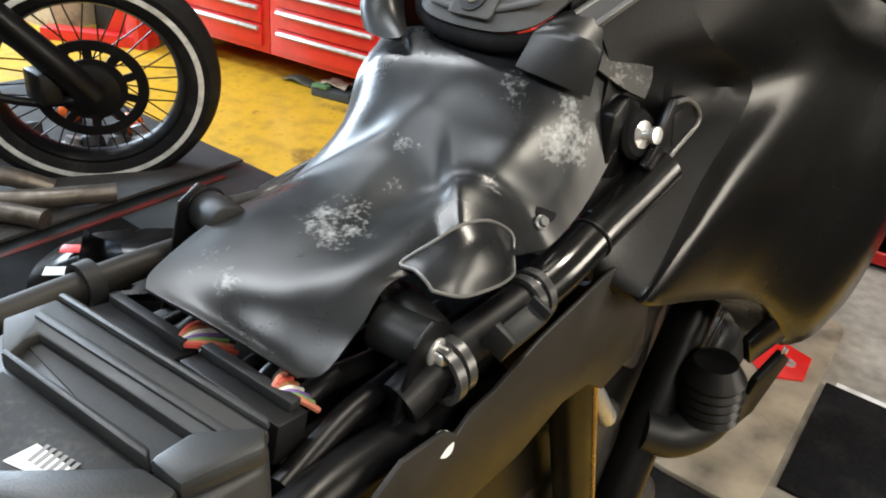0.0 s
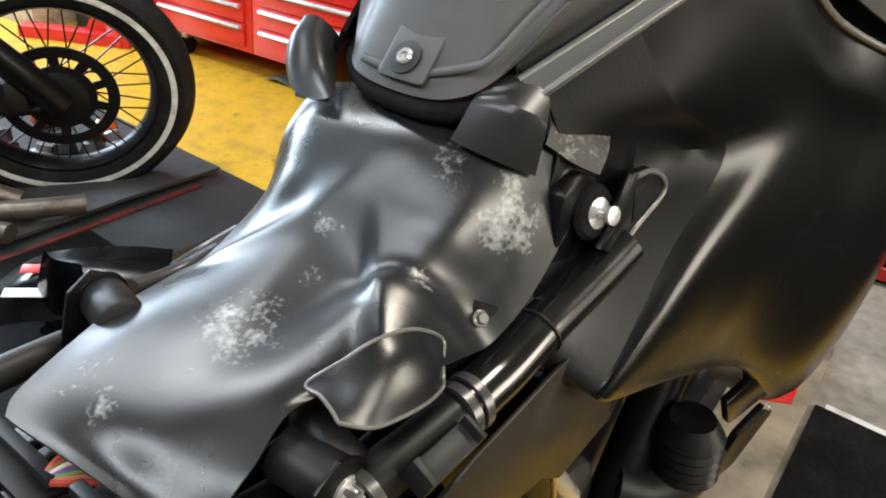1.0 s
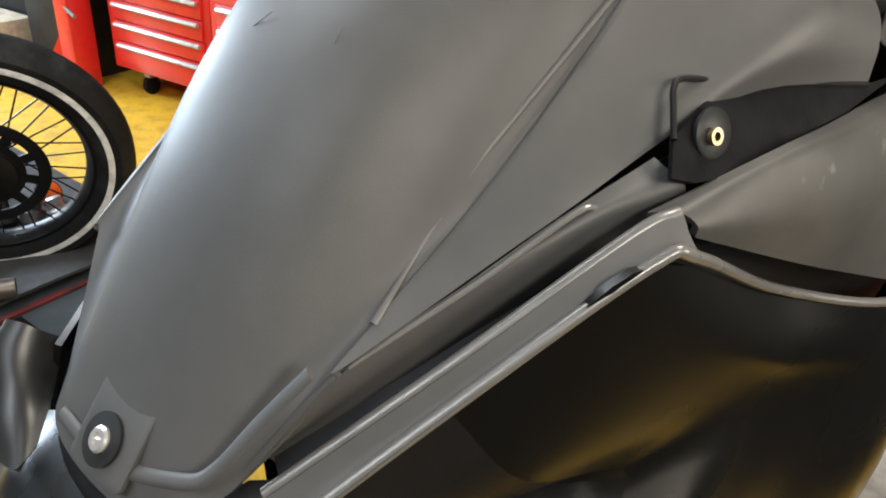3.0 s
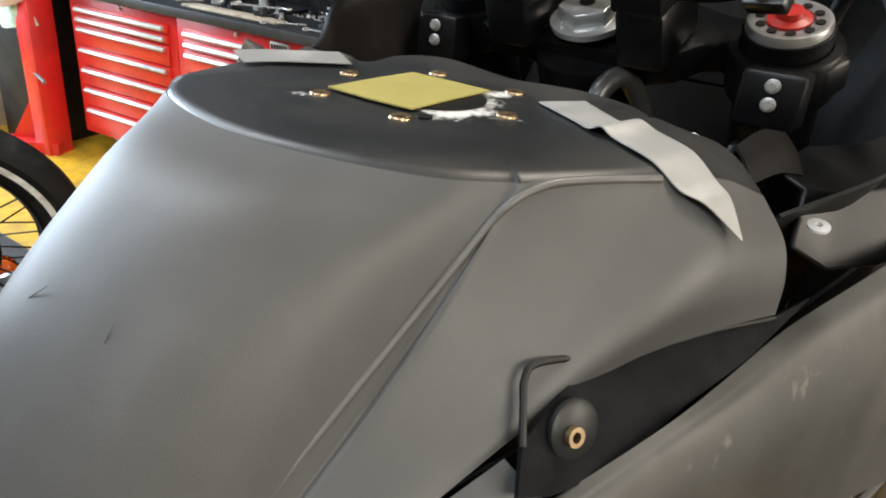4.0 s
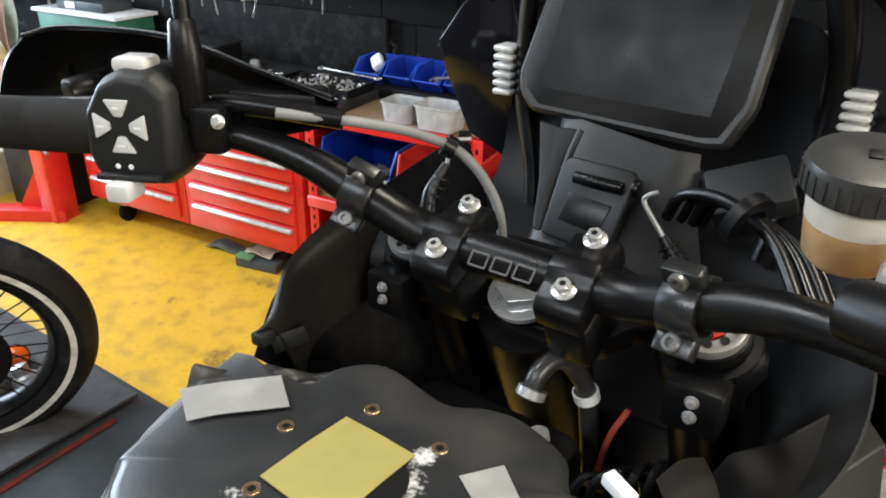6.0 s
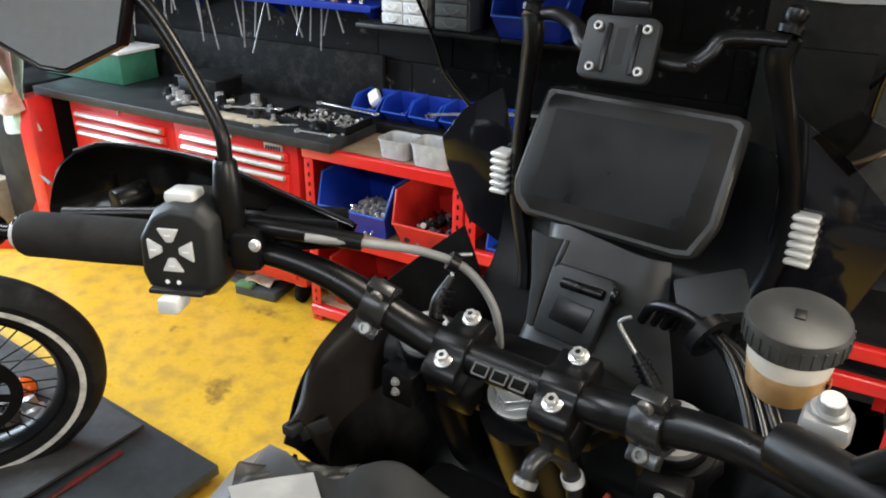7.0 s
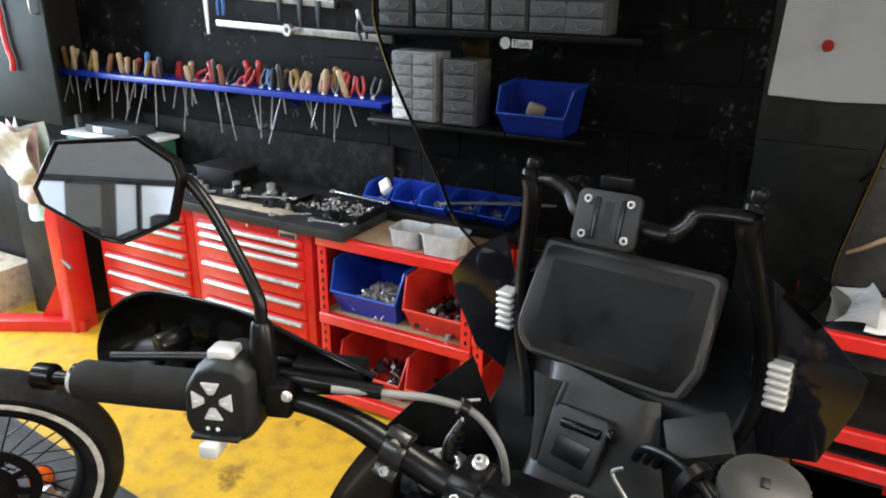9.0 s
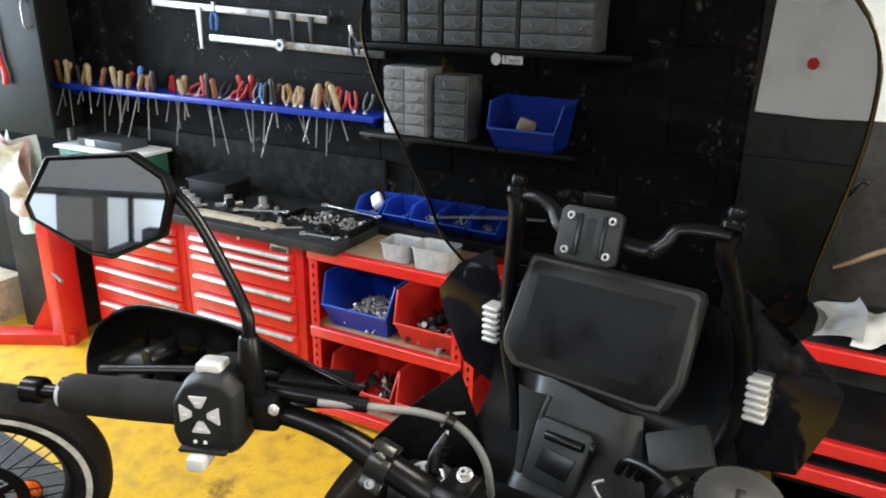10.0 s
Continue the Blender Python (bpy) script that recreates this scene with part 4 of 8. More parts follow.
    upper = [
        [(0.160, -0.128, 1.166), (0.190, -0.050, 1.184), (0.201, 0.005, 1.186), (0.213, 0.070, 1.190), (0.238, 0.150, 1.200), (0.27, 0.26, 1.21)],
        [(0.172, -0.122, 1.168), (0.200, -0.046, 1.180), (0.213, 0.010, 1.182), (0.226, 0.072, 1.184), (0.252, 0.152, 1.192), (0.285, 0.26, 1.20)],
        [(0.180, -0.118, 1.163), (0.212, -0.030, 1.150), (0.228, 0.024, 1.146), (0.242, 0.080, 1.140), (0.268, 0.160, 1.135), (0.298, 0.26, 1.13)],
        [(0.180, -0.116, 1.156), (0.213, -0.015, 1.112), (0.236, 0.050, 1.086), (0.258, 0.108, 1.064), (0.284, 0.190, 1.04), (0.31, 0.28, 1.01)],
    ]
    part("upper_fairing", lofted(upper, 4, 0.004, 5), DUSTY_BODY, side_root, "dusty black upper fairing panel beside the tank")
    # dark sheets added behind the panels, standing in for shade in the gaps
    gap = [[(0.062, -0.262, 1.078), (0.110, -0.165, 1.140), (0.150, -0.090, 1.178), (0.200, 0.055, 1.190)], [(0.066, -0.266, 1.062), (0.125, -0.160, 1.125), (0.165, -0.080, 1.16), (0.21, 0.06, 1.17)], [(0.080, -0.272, 1.046), (0.150, -0.150, 1.125), (0.185, -0.060, 1.14), (0.222, 0.08, 1.15)]]
    part("inner_cover", lofted(gap, 3, 0.003, 5), DARK, side_root)
    deep = [[(0.148, -0.120, 1.155), (0.180, -0.01, 1.168), (0.208, 0.10, 1.178), (0.24, 0.26, 1.185), (0.25, 0.46, 1.17)], [(0.150, -0.110, 1.080), (0.185, 0.00, 1.060), (0.215, 0.11, 1.03), (0.255, 0.26, 1.00), (0.26, 0.46, 0.98)], [(0.140, -0.100, 0.960), (0.165, 0.01, 0.93), (0.19, 0.11, 0.90), (0.22, 0.26, 0.86), (0.23, 0.46, 0.85)]]
    part("engine_cover", lofted([[(0.085, -0.42, 0.85), (0.088, -0.25, 0.85), (0.09, 0.0, 0.86)], [(0.083, -0.40, 0.70), (0.086, -0.20, 0.66), (0.088, 0.08, 0.64)], [(0.08, -0.34, 0.52), (0.082, -0.16, 0.48), (0.085, 0.12, 0.42)]], 3, 0.003, 4), DARK, side_root)
    part("inner_cover", lofted(deep, 3, 0.003, 4), DARK, side_root)
    # another added dark sheet, closing the gap beside the tank tail
    liner = [[(0.045, -0.258, 1.060), (0.095, -0.232, 1.062), (0.130, -0.195, 1.060)], [(0.045, -0.252, 0.98), (0.105, -0.222, 0.97), (0.135, -0.185, 0.96)], [(0.055, -0.248, 0.88), (0.112, -0.215, 0.88), (0.142, -0.178, 0.87)]]
    part("inner_liner", lofted(liner, 3, 0.003, 4), DARK, side_root)
    tip = part("fairing_tip", slab([(0.0, 0.0), (0.10, 0.035), (0.16, 0.10), (0.05, 0.10), (-0.03, 0.05)], (0.215, 0.085, 0.585), (0.35, 1, 0), (0.1, 0, 1), 0.012, 0.003), GLOSS_BLACK, side_root)
    part("tip_screw", bolt((0.25, 0.165, 0.575), (0.3, 0.165, 0.575), 0.007), CHROME, tip)


side_root = motorcycle
side_panels()


def left_side():
    """The far side, seen only past the tank and the seat pan."""
    rows = [[(2 * CX - x, y, z) for x, y, z in row] for row in (
        [(0.092, -0.290, 1.060), (0.150, -0.183, 1.100), (0.177, -0.137, 1.120), (0.215, -0.010, 1.130), (0.262, 0.170, 1.140)],
        [(0.136, -0.290, 0.970), (0.180, -0.100, 0.985), (0.215, 0.00, 0.990), (0.246, 0.090, 0.985), (0.290, 0.210, 0.970)],
        [(0.160, -0.290, 0.850), (0.190, -0.20, 0.820), (0.215, -0.050, 0.77), (0.24, 0.05, 0.71), (0.292, 0.190, 0.620)])]
    part("side_fairing", sheet(rows, 0.004), GLOSS_BLACK, left_root, "", 24)


left_root = motorcycle
left_side()


# ---- cockpit ----
BRACKET = material("dull machined bracket", (0.050, 0.051, 0.052), 0.30, metal=0.75, vary=0.12, scale=80, second=(0.035, 0.035, 0.035), patch=24, amount=0.4, bump=0.06)
CAP_GREY = material("worn silver cap", (0.36, 0.355, 0.35), 0.35, metal=0.5, vary=0.1, scale=60, patch=30)
RAKE = Vector((0, -0.43, 0.90)).normalized()
AHEAD = Vector((0, 0.90, 0.43)).normalized()


def steer(x, v, w):
    """A place by the steering head: x to the right, v ahead in the clamp's plane, w up along the steering axis."""
    return Vector((x, 0.221, 1.300)) + AHEAD * v + RAKE * w


def handlebars():
    left = [(-0.470, 0.030, 1.420), (-0.390, 0.068, 1.420), (-0.310, 0.106, 1.420), (-0.252, 0.131, 1.419), (-0.205, 0.150, 1.411), (-0.165, 0.164, 1.398), (-0.122, 0.177, 1.376), (-0.085, 0.187, 1.358), (-0.050, 0.188, 1.352)]
    c = 0.010
    bar = left + [(c, 0.189, 1.351)] + [(2 * c - x, y, z - 0.13 * max(0.0, -x - 0.045)) for x, y, z in reversed(left)]
    t, m, f = 0.0118, 0.0140, 0.0165
    body = part("handlebar", tube(bar, [t, t, t, t, t * 1.03, m, f, f, f, f, f, f, f, m, t * 1.03, t, t, t, t], 24, 8), BAR_BLACK, bar_root, "black tapered handlebar tube")
    for k, dx in enumerate((-0.019, 0.0, 0.019)):
        p = Vector((c + dx, 0.189, 1.351)) + (RAKE * 0.6 - AHEAD * 0.8).normalized() * 0.0166
        u = Vector((1, 0, 0))
        v = (RAKE * 0.8 + AHEAD * 0.6).normalized()
        edge = [(-0.0085, -0.0055), (0.0055, -0.0055), (0.0085, 0.0055), (-0.0055, 0.0055)]
        bm = None
        for (a0, b0), (a1, b1) in zip(edge, edge[1:] + edge[:1]):
            n_ = Vector((b0 - b1, a1 - a0)).normalized() * 0.0007
            bm = slab([(a0 - n_.x, b0 - n_.y), (a1 - n_.x, b1 - n_.y), (a1 + n_.x, b1 + n_.y), (a0 + n_.x, b0 + n_.y)], p, u, v, 0.0006, bm=bm)
        part("print_mark", bm, LETTER, body, "plain outlined mark printed in grey")
    for x in (-0.0435, 0.0635):
        clamp = part("bar_clamp", slab([(-0.018, -0.032), (0.018, -0.032), (0.018, 0.034), (-0.018, 0.034)], steer(x, -0.005, 0.0), (1, 0, 0), AHEAD, 0.046, 0.005), SATIN_BLACK, bar_root)
        prof = [(-0.040, 0.046), (-0.040, 0.066), (-0.034, 0.071), (-0.020, 0.074), (-0.012, 0.081), (0.0, 0.082), (0.012, 0.074), (0.030, 0.071), (0.034, 0.066), (0.034, 0.046)]
        part("clamp_cap", slab(prof, steer(x + 0.018, -0.002, 0.0), AHEAD, RAKE, -0.036, 0.003), SATIN_BLACK, clamp)
        for v in (-0.0255, 0.0235):
            p = steer(x, v, 0.0725)
            part("bolt", bolt(p, p + RAKE, 0.0088), CHROME, clamp, "bright flanged bolt")
            part("bolt_socket", cyl(p + RAKE * 0.0078, p + RAKE * 0.0084, 0.0026, seg=6), DARK, clamp)
    # strap brackets further out: a bent strap over the bar with a screw at each end
    for x, y, z, s, up_, low_ in ((-0.124, 0.177, 1.379, -1, (-0.1118, 0.1665, 1.4035), (-0.136, 0.158, 1.3615)), (0.1435, 0.177, 1.3655, 1, (0.139, 0.168, 1.390), (0.153, 0.160, 1.345))):
        p, a, b = Vector((x, y, z)), Vector(up_), Vector(low_)
        d = Vector((s * 0.93, -0.20, 0.32)).normalized() if s < 0 else Vector((0.95, -0.20, 0.10)).normalized()
        face = ((a + b) / 2 - p)
        face = (face - d * face.dot(d)).normalized()
        side = d.cross(face).normalized()
        rows = []
        for k in range(15):
            t_ = radians(-118 + 236 * k / 14)
            out = face * math.cos(t_) + side * math.sin(t_)
            rows.append([p + out * rr + d * w for rr, w in ((0.0168, -0.0125), (0.0215, -0.0125), (0.0222, -0.0115), (0.0222, 0.0115), (0.0215, 0.0125), (0.0168, 0.0125), (0.0168, -0.0125))])
        strap = part("strap_bracket", sheet(rows, 0), BRACKET, bar_root, "dull grey machined bracket round the handlebar")
        for q in (a, b):
            up2 = (q - p - d * (q - p).dot(d)).normalized()
            side2 = d.cross(up2).normalized()
            f2 = side2 if side2.dot(Vector((0.45, -0.6, 0.6))) > 0 else -side2
            c2 = p + up2 * 0.026
            mm = Matrix((d, up2, f2)).transposed().to_4x4()
            mm.translation = c2
            part("lug", box(-0.0125, -0.007, -0.006, 0.0125, 0.007, 0.006, 0.0015, m=mm), BRACKET, strap)
            part("screw", lathe([(0, 0), (0.0062, 0), (0.0062, 0.004), (0.005, 0.005), (0.0032, 0.005), (0.0032, 0.002), (0, 0.002)], c2 + f2 * 0.005, c2 + f2, 18), CLAMP_GREY, strap)
    # left grip, weight and switches
    g0, g1 = Vector((-0.465, 0.033, 1.412)), Vector((-0.321, 0.101, 1.414))
    ax = (g1 - g0).normalized()
    grip = part("grip", lathe([(0.012, 0), (0.0215, 0.0), (0.0235, 0.005), (0.0232, 0.03), (0.0238, 0.08), (0.0234, 0.13), (0.0245, 0.150), (0.0245, 0.158), (0.012, 0.158)], g0, g1, 28), GRIP, bar_root, "dark foam handlebar grip")
    part("end_ring", lathe([(0.011, 0), (0.0165, 0), (0.0175, 0.003), (0.0175, 0.008), (0.012, 0.008)], g0 - ax * 0.008, g0, 24), WHITE_KEY, grip)
    part("end_weight", lathe([(0, 0), (0.013, 0.0), (0.0155, 0.002), (0.0155, 0.022), (0.0145, 0.024), (0.009, 0.025), (0.008, 0.040), (0.011, 0.042), (0.011, 0.048), (0, 0.048)], g0 - ax * 0.056, g0, 24), GLOSS_BLACK, grip, "glossy black bar-end weight")
    up = Vector((0, 0, 1))
    back = ax.cross(up).normalized()  # towards the rider
    o = Vector((-0.300, 0.110, 1.423))

    def sw(a, b, h):
        return o + (ax * a + back * b + up * h) * 1.13

    m = Matrix((ax * 1.13, back * 1.13, up * 1.13)).transposed().to_4x4()
    m.translation = o
    prof = [(-0.030, -0.020), (-0.026, -0.034), (-0.010, -0.042), (0.022, -0.040), (0.030, -0.030), (0.031, 0.030), (0.020, 0.043), (0.0, 0.045), (-0.016, 0.036), (-0.028, 0.014)]
    bm = bmesh.new()
    rows = []
    for b, k in ((-0.030, 0.80), (-0.024, 0.93), (0.0, 1.0), (0.022, 1.0), (0.031, 0.93), (0.035, 0.84)):
        rows.append([bm.verts.new((a * k * 1.15, b, h * k)) for a, h in prof])
    for r, q in zip(rows, rows[1:]):
        for k in range(len(r)):
            bm.faces.new((r[k], r[(k + 1) % len(r)], q[(k + 1) % len(r)], q[k]))
    bm.faces.new(rows[0])
    bm.faces.new(rows[-1])
    bevelled(bm, 0.0025, 2, 22)
    bm.transform(m)
    box_ = part("switch_housing", bm, GREY_BLACK, bar_root, "grey black switch housing with pale keys")
    for a0, cx, cz in ((0, 0.0, 0.014), (90, 0.0145, 0.0), (180, 0.0, -0.014), (270, -0.0145, 0.0)):
        out = []
        for a, h in ((-0.0105, 0.0075), (0.0105, 0.0075), (0.003, -0.006), (-0.003, -0.006)):
            r = radians(-a0)
            out.append((-0.002 + cx + a * math.cos(r) - h * math.sin(r), 0.006 + cz + a * math.sin(r) + h * math.cos(r)))
        key = part("key", slab(out, m @ Vector((0, 0.0335, 0)), ax, up, 0.0045, 0.0012), WHITE_KEY, box_, "pale key with a small arrow")
        kc = (-0.002 + cx * 1.1, 0.006 + cz * 1.1)
        part("mark", slab([(kc[0] - 0.003, kc[1] - 0.0008), (kc[0] + 0.003, kc[1] - 0.0008), (kc[0] + 0.003, kc[1] + 0.0008), (kc[0] - 0.003, kc[1] + 0.0008)], m @ Vector((0, 0.0379, 0)), ax, up, 0.0004), PAPER, box_)
    for a in (-0.009, 0.001):
        part("lamp", lathe([(0, 0), (0.0026, 0), (0.002, 0.0015), (0, 0.002)], sw(a, 0.0345, -0.0245), sw(a, 0.1, -0.0245), 12), PAPER, box_)
    part("turn_key", box(-0.012, 0.028, -0.047, 0.006, 0.052, -0.033, 0.003, m=m), WHITE_KEY, box_, "pale grey indicator switch")
    part("top_key", box(-0.010, 0.000, 0.040, 0.016, 0.024, 0.051, 0.004, m=m), WHITE_KEY, box_, "pale grey upper switch")
    part("ledge", box(-0.024, 0.026, -0.034, 0.024, 0.042, -0.029, 0.002, m=m), GREY_BLACK, box_)
    # clutch perch, lever and mirror socket
    perch = part("lever_perch", box(0.040, -0.02, -0.018, 0.066, 0.02, 0.018, 0.005, m=m), SATIN_BLACK, bar_root)
    part("perch_bolt", bolt(sw(0.064, 0.02, 0.008), sw(0.064, 0.1, 0.03), 0.006), CHROME, perch)
    part("perch_arm", box(0.055, -0.045, 0.004, 0.125, -0.012, 0.022, 0.004, m=m), SATIN_BLACK, perch)
    lever = tube([sw(0.10, -0.035, 0.010), sw(0.03, -0.052, 0.004), sw(-0.06, -0.058, -0.002), sw(-0.16, -0.050, -0.006)], [0.007, 0.008, 0.0065, 0.006], 12, 8, flat=0.6)
    part("clutch_lever", lever, SATIN_BLACK, perch)


bar_root = motorcycle
handlebars()


def mirror():
    c = [(-0.492, 0.063, 1.677), (-0.396, 0.100, 1.688), (-0.358, 0.112, 1.666), (-0.352, 0.114, 1.648), (-0.363, 0.106, 1.600), (-0.420, 0.081, 1.571), (-0.446, 0.072, 1.573), (-0.515, 0.049, 1.606), (-0.522, 0.047, 1.624)]
    n = Vector((0.35, -0.93, 0.08)).normalized()
    mid = sum((Vector(p) for p in c), Vector()) / len(c)
    ux = n.cross(Vector((0, 0, 1))).normalized()
    uz = ux.cross(n).normalized()
    out = [((Vector(p) - mid).dot(ux), (Vector(p) - mid).dot(uz)) for p in c]
    root = part("mirror", mirror_shell(out, mid, n, ux, uz), SATIN_BLACK, bar_root, "angular rear-view mirror on a bent black stalk")
    inner = [(a * 0.93, b * 0.91) for a, b in out]
    glass = part("mirror_glass", slab(inner, mid - n * 0.001, ux, uz, 0.003 if ux.cross(uz).dot(n) > 0 else -0.003), MIRROR, root, "clear mirror glass")
    stalk = [(-0.256, 0.124, 1.428), (-0.258, 0.122, 1.470), (-0.258, 0.123, 1.512), (-0.262, 0.124, 1.535), (-0.288, 0.125, 1.572), (-0.325, 0.126, 1.615), (-0.352, 0.124, 1.640), (-0.372, 0.122, 1.646)]
    part("mirror_stalk", tube(stalk, 0.0068, 14, 8), SATIN_BLACK, bar_root)
    part("stalk_boot", lathe([(0.011, 0), (0.0135, 0.004), (0.0135, 0.05), (0.0125, 0.058), (0.0105, 0.075), (0.0085, 0.078)], (-0.2575, 0.122, 1.432), (-0.258, 0.1225, 1.6), 24), SATIN_BLACK, bar_root)


def mirror_shell(out, mid, n, ux, uz):
    bm = bmesh.new()
    rings = []
    for k, d in ((0.93, 0.0005), (0.97, 0.004), (1.0, 0.003), (1.0, -0.010), (0.9, -0.022), (0.6, -0.030)):
        rings.append([bm.verts.new(mid + ux * a * k + uz * b * k + n * d) for a, b in out])
    for r, q in zip(rings, rings[1:]):
        for k in range(len(r)):
            bm.faces.new((r[k], r[(k + 1) % len(r)], q[(k + 1) % len(r)], q[k]))
    bm.faces.new(rings[-1])
    return bevelled(bm, 0.0015, 2, 30)


MIRROR = bpy.data.materials.new("mirror")
MIRROR.use_nodes = True
_b = MIRROR.node_tree.nodes["Principled BSDF"]
_b.inputs["Base Color"].default_value, _b.inputs["Metallic"].default_value, _b.inputs["Roughness"].default_value = (0.82, 0.83, 0.84, 1), 1.0, 0.02
mirror()


def hand_guard():
    rows = [
        [(-0.560, 0.105, 1.352), (-0.520, 0.146, 1.357), (-0.414, 0.160, 1.372), (-0.329, 0.168, 1.385), (-0.244, 0.176, 1.402), (-0.165, 0.184, 1.425)],
        [(-0.572, 0.112, 1.392), (-0.535, 0.172, 1.397), (-0.446, 0.188, 1.404), (-0.359, 0.195, 1.411), (-0.271, 0.202, 1.414), (-0.185, 0.208, 1.422)],
        [(-0.548, 0.118, 1.440), (-0.520, 0.165, 1.444), (-0.425, 0.183, 1.455), (-0.342, 0.190, 1.454), (-0.256, 0.196, 1.446), (-0.172, 0.203, 1.440)],
        [(-0.512, 0.122, 1.468), (-0.488, 0.147, 1.476), (-0.392, 0.160, 1.482), (-0.322, 0.167, 1.480), (-0.242, 0.175, 1.465), (-0.160, 0.184, 1.450)],
    ]
    guard = part("hand_guard", lofted(rows, 5, 0.003, 6), GLOSS_BLACK, bar_root, "glossy black plastic hand guard")
    part("guard_rim", tube([rows[3][k] for k in range(6)], 0.0022, 8, 5), SATIN_BLACK, guard)
    for k in range(3):
        part("guard_rib", tube([(-0.50 + 0.05 * k, 0.150 + 0.005 * k, 1.365), (-0.505 + 0.05 * k, 0.158 + 0.005 * k, 1.40), (-0.49 + 0.05 * k, 0.150 + 0.005 * k, 1.44)], 0.004, 8, 5), GLOSS_BLACK, guard)
    part("guard_mount", cyl((-0.455, 0.125, 1.418), (-0.450, 0.165, 1.422), 0.016, seg=24, bevel=0.004), SATIN_BLACK, guard)


hand_guard()


def steering_head():
    outline = [(-0.160, 0.002), (-0.150, -0.014), (-0.118, -0.016), (-0.103, 0.004), (-0.096, 0.004), (-0.086, -0.010), (-0.078, -0.014), (-0.037, -0.0165), (0.010, -0.0185), (0.062, -0.0185), (0.078, -0.010), (0.092, 0.010), (0.104, 0.014), (0.118, 0.000), (0.150, -0.012), (0.176, 0.000), (0.186, 0.020), (0.172, 0.050), (0.140, 0.056), (0.100, 0.052), (0.06, 0.066), (-0.04, 0.066), (-0.08, 0.052), (-0.12, 0.056), (-0.155, 0.050), (-0.168, 0.024)]
    clamp = part("top_clamp", slab(outline, steer(0, 0, -0.026), (1, 0, 0), AHEAD, 0.026, 0.005), SATIN_BLACK, head_root, "satin black upper fork clamp")
    for x in (-0.117, 0.150):
        p = steer(x - 0.006 if x > 0 else x + 0.006, 0.020, 0.016)
        cap = part("fork_cap", lathe([(0, 0.0), (0.027, 0.0), (0.027, 0.004), (0.026, 0.0065), (0.0235, 0.007), (0.0215, 0.006), (0.016, 0.006), (0.015, 0.004), (0, 0.004)], p, p + RAKE, 40), CAP_GREY, head_root, "silver fork cap with dark holes")
        for k in range(10):
            a = 2 * math.pi * k / 10
            q = p + RAKE * 0.0066 + Vector((1, 0, 0)) * 0.0188 * math.cos(a) + AHEAD * 0.0188 * math.sin(a)
            part("hole", cyl(q, q + RAKE * 0.0006, 0.0032, seg=12), DARK, cap)
        part("adjuster", lathe([(0, 0), (0.014, 0), (0.014, 0.003), (0.009, 0.005), (0.008, 0.009), (0, 0.009)], p + RAKE * 0.004, p + RAKE, 24), RED_PLASTIC if x > 0 else STEEL, cap, "red adjuster" if x > 0 else "silver adjuster")
        part("fork_tube", cyl(p - RAKE * 0.75, p, 0.029, seg=32), SATIN_BLACK, head_root)
        for dz in (0.0, 0.012):
            part("pinch_bolt", bolt((x + 0.003, 0.186, 1.279 + dz), (x + 0.005, 0.16, 1.279 + dz), 0.0048), CAP_GREY, clamp)
        part("fork_lug", box(x - 0.018, 0.188, 1.262, x + 0.022, 0.215, 1.300, 0.004), SATIN_BLACK, head_root)
        low = part("clamp_collar", lathe([(0.030, 0), (0.036, 0), (0.037, 0.003), (0.037, 0.033), (0.036, 0.036), (0.030, 0.036)], p - RAKE * 0.048, p, 36), SATIN_BLACK, head_root)
    p = steer(0.006, 0.002, 0.008)
    nut = part("stem_nut", lathe([(0, 0), (0.0285, 0), (0.029, 0.002), (0.029, 0.005), (0.024, 0.007), (0.0, 0.007)], p, p + RAKE, 40), CHROME, head_root, "large aluminium steering stem nut")
    own = bmesh.new()
    bmesh.ops.create_cone(own, cap_ends=True, segments=6, radius1=0.0235, radius2=0.022, depth=0.011)
    bevelled(own, 0.001, 2, 25)
    own.transform(Matrix.Translation(p + RAKE * 0.012) @ RAKE.to_track_quat("Z", "Y").to_matrix().to_4x4())
    part("hexagon", own, CHROME, nut)
    part("bore", cyl(p + RAKE * 0.0172, p + RAKE * 0.0182, 0.006, seg=20), DARK, nut)
    part("steering_tube", cyl(p - RAKE * 0.26, p - RAKE * 0.02, 0.042, seg=32), SATIN_BLACK, head_root)
    low = [(-0.17, -0.03), (0.19, -0.03), (0.19, 0.05), (-0.17, 0.05)]
    part("lower_clamp", slab(low, steer(0, 0, -0.25), (1, 0, 0), AHEAD, 0.035, 0.008), SATIN_BLACK, head_root)
    part("frame_neck", box(-0.07, 0.02, 0.92, 0.085, 0.20, 1.22, 0.02), DARK, head_root)


head_root = motorcycle
steering_head()


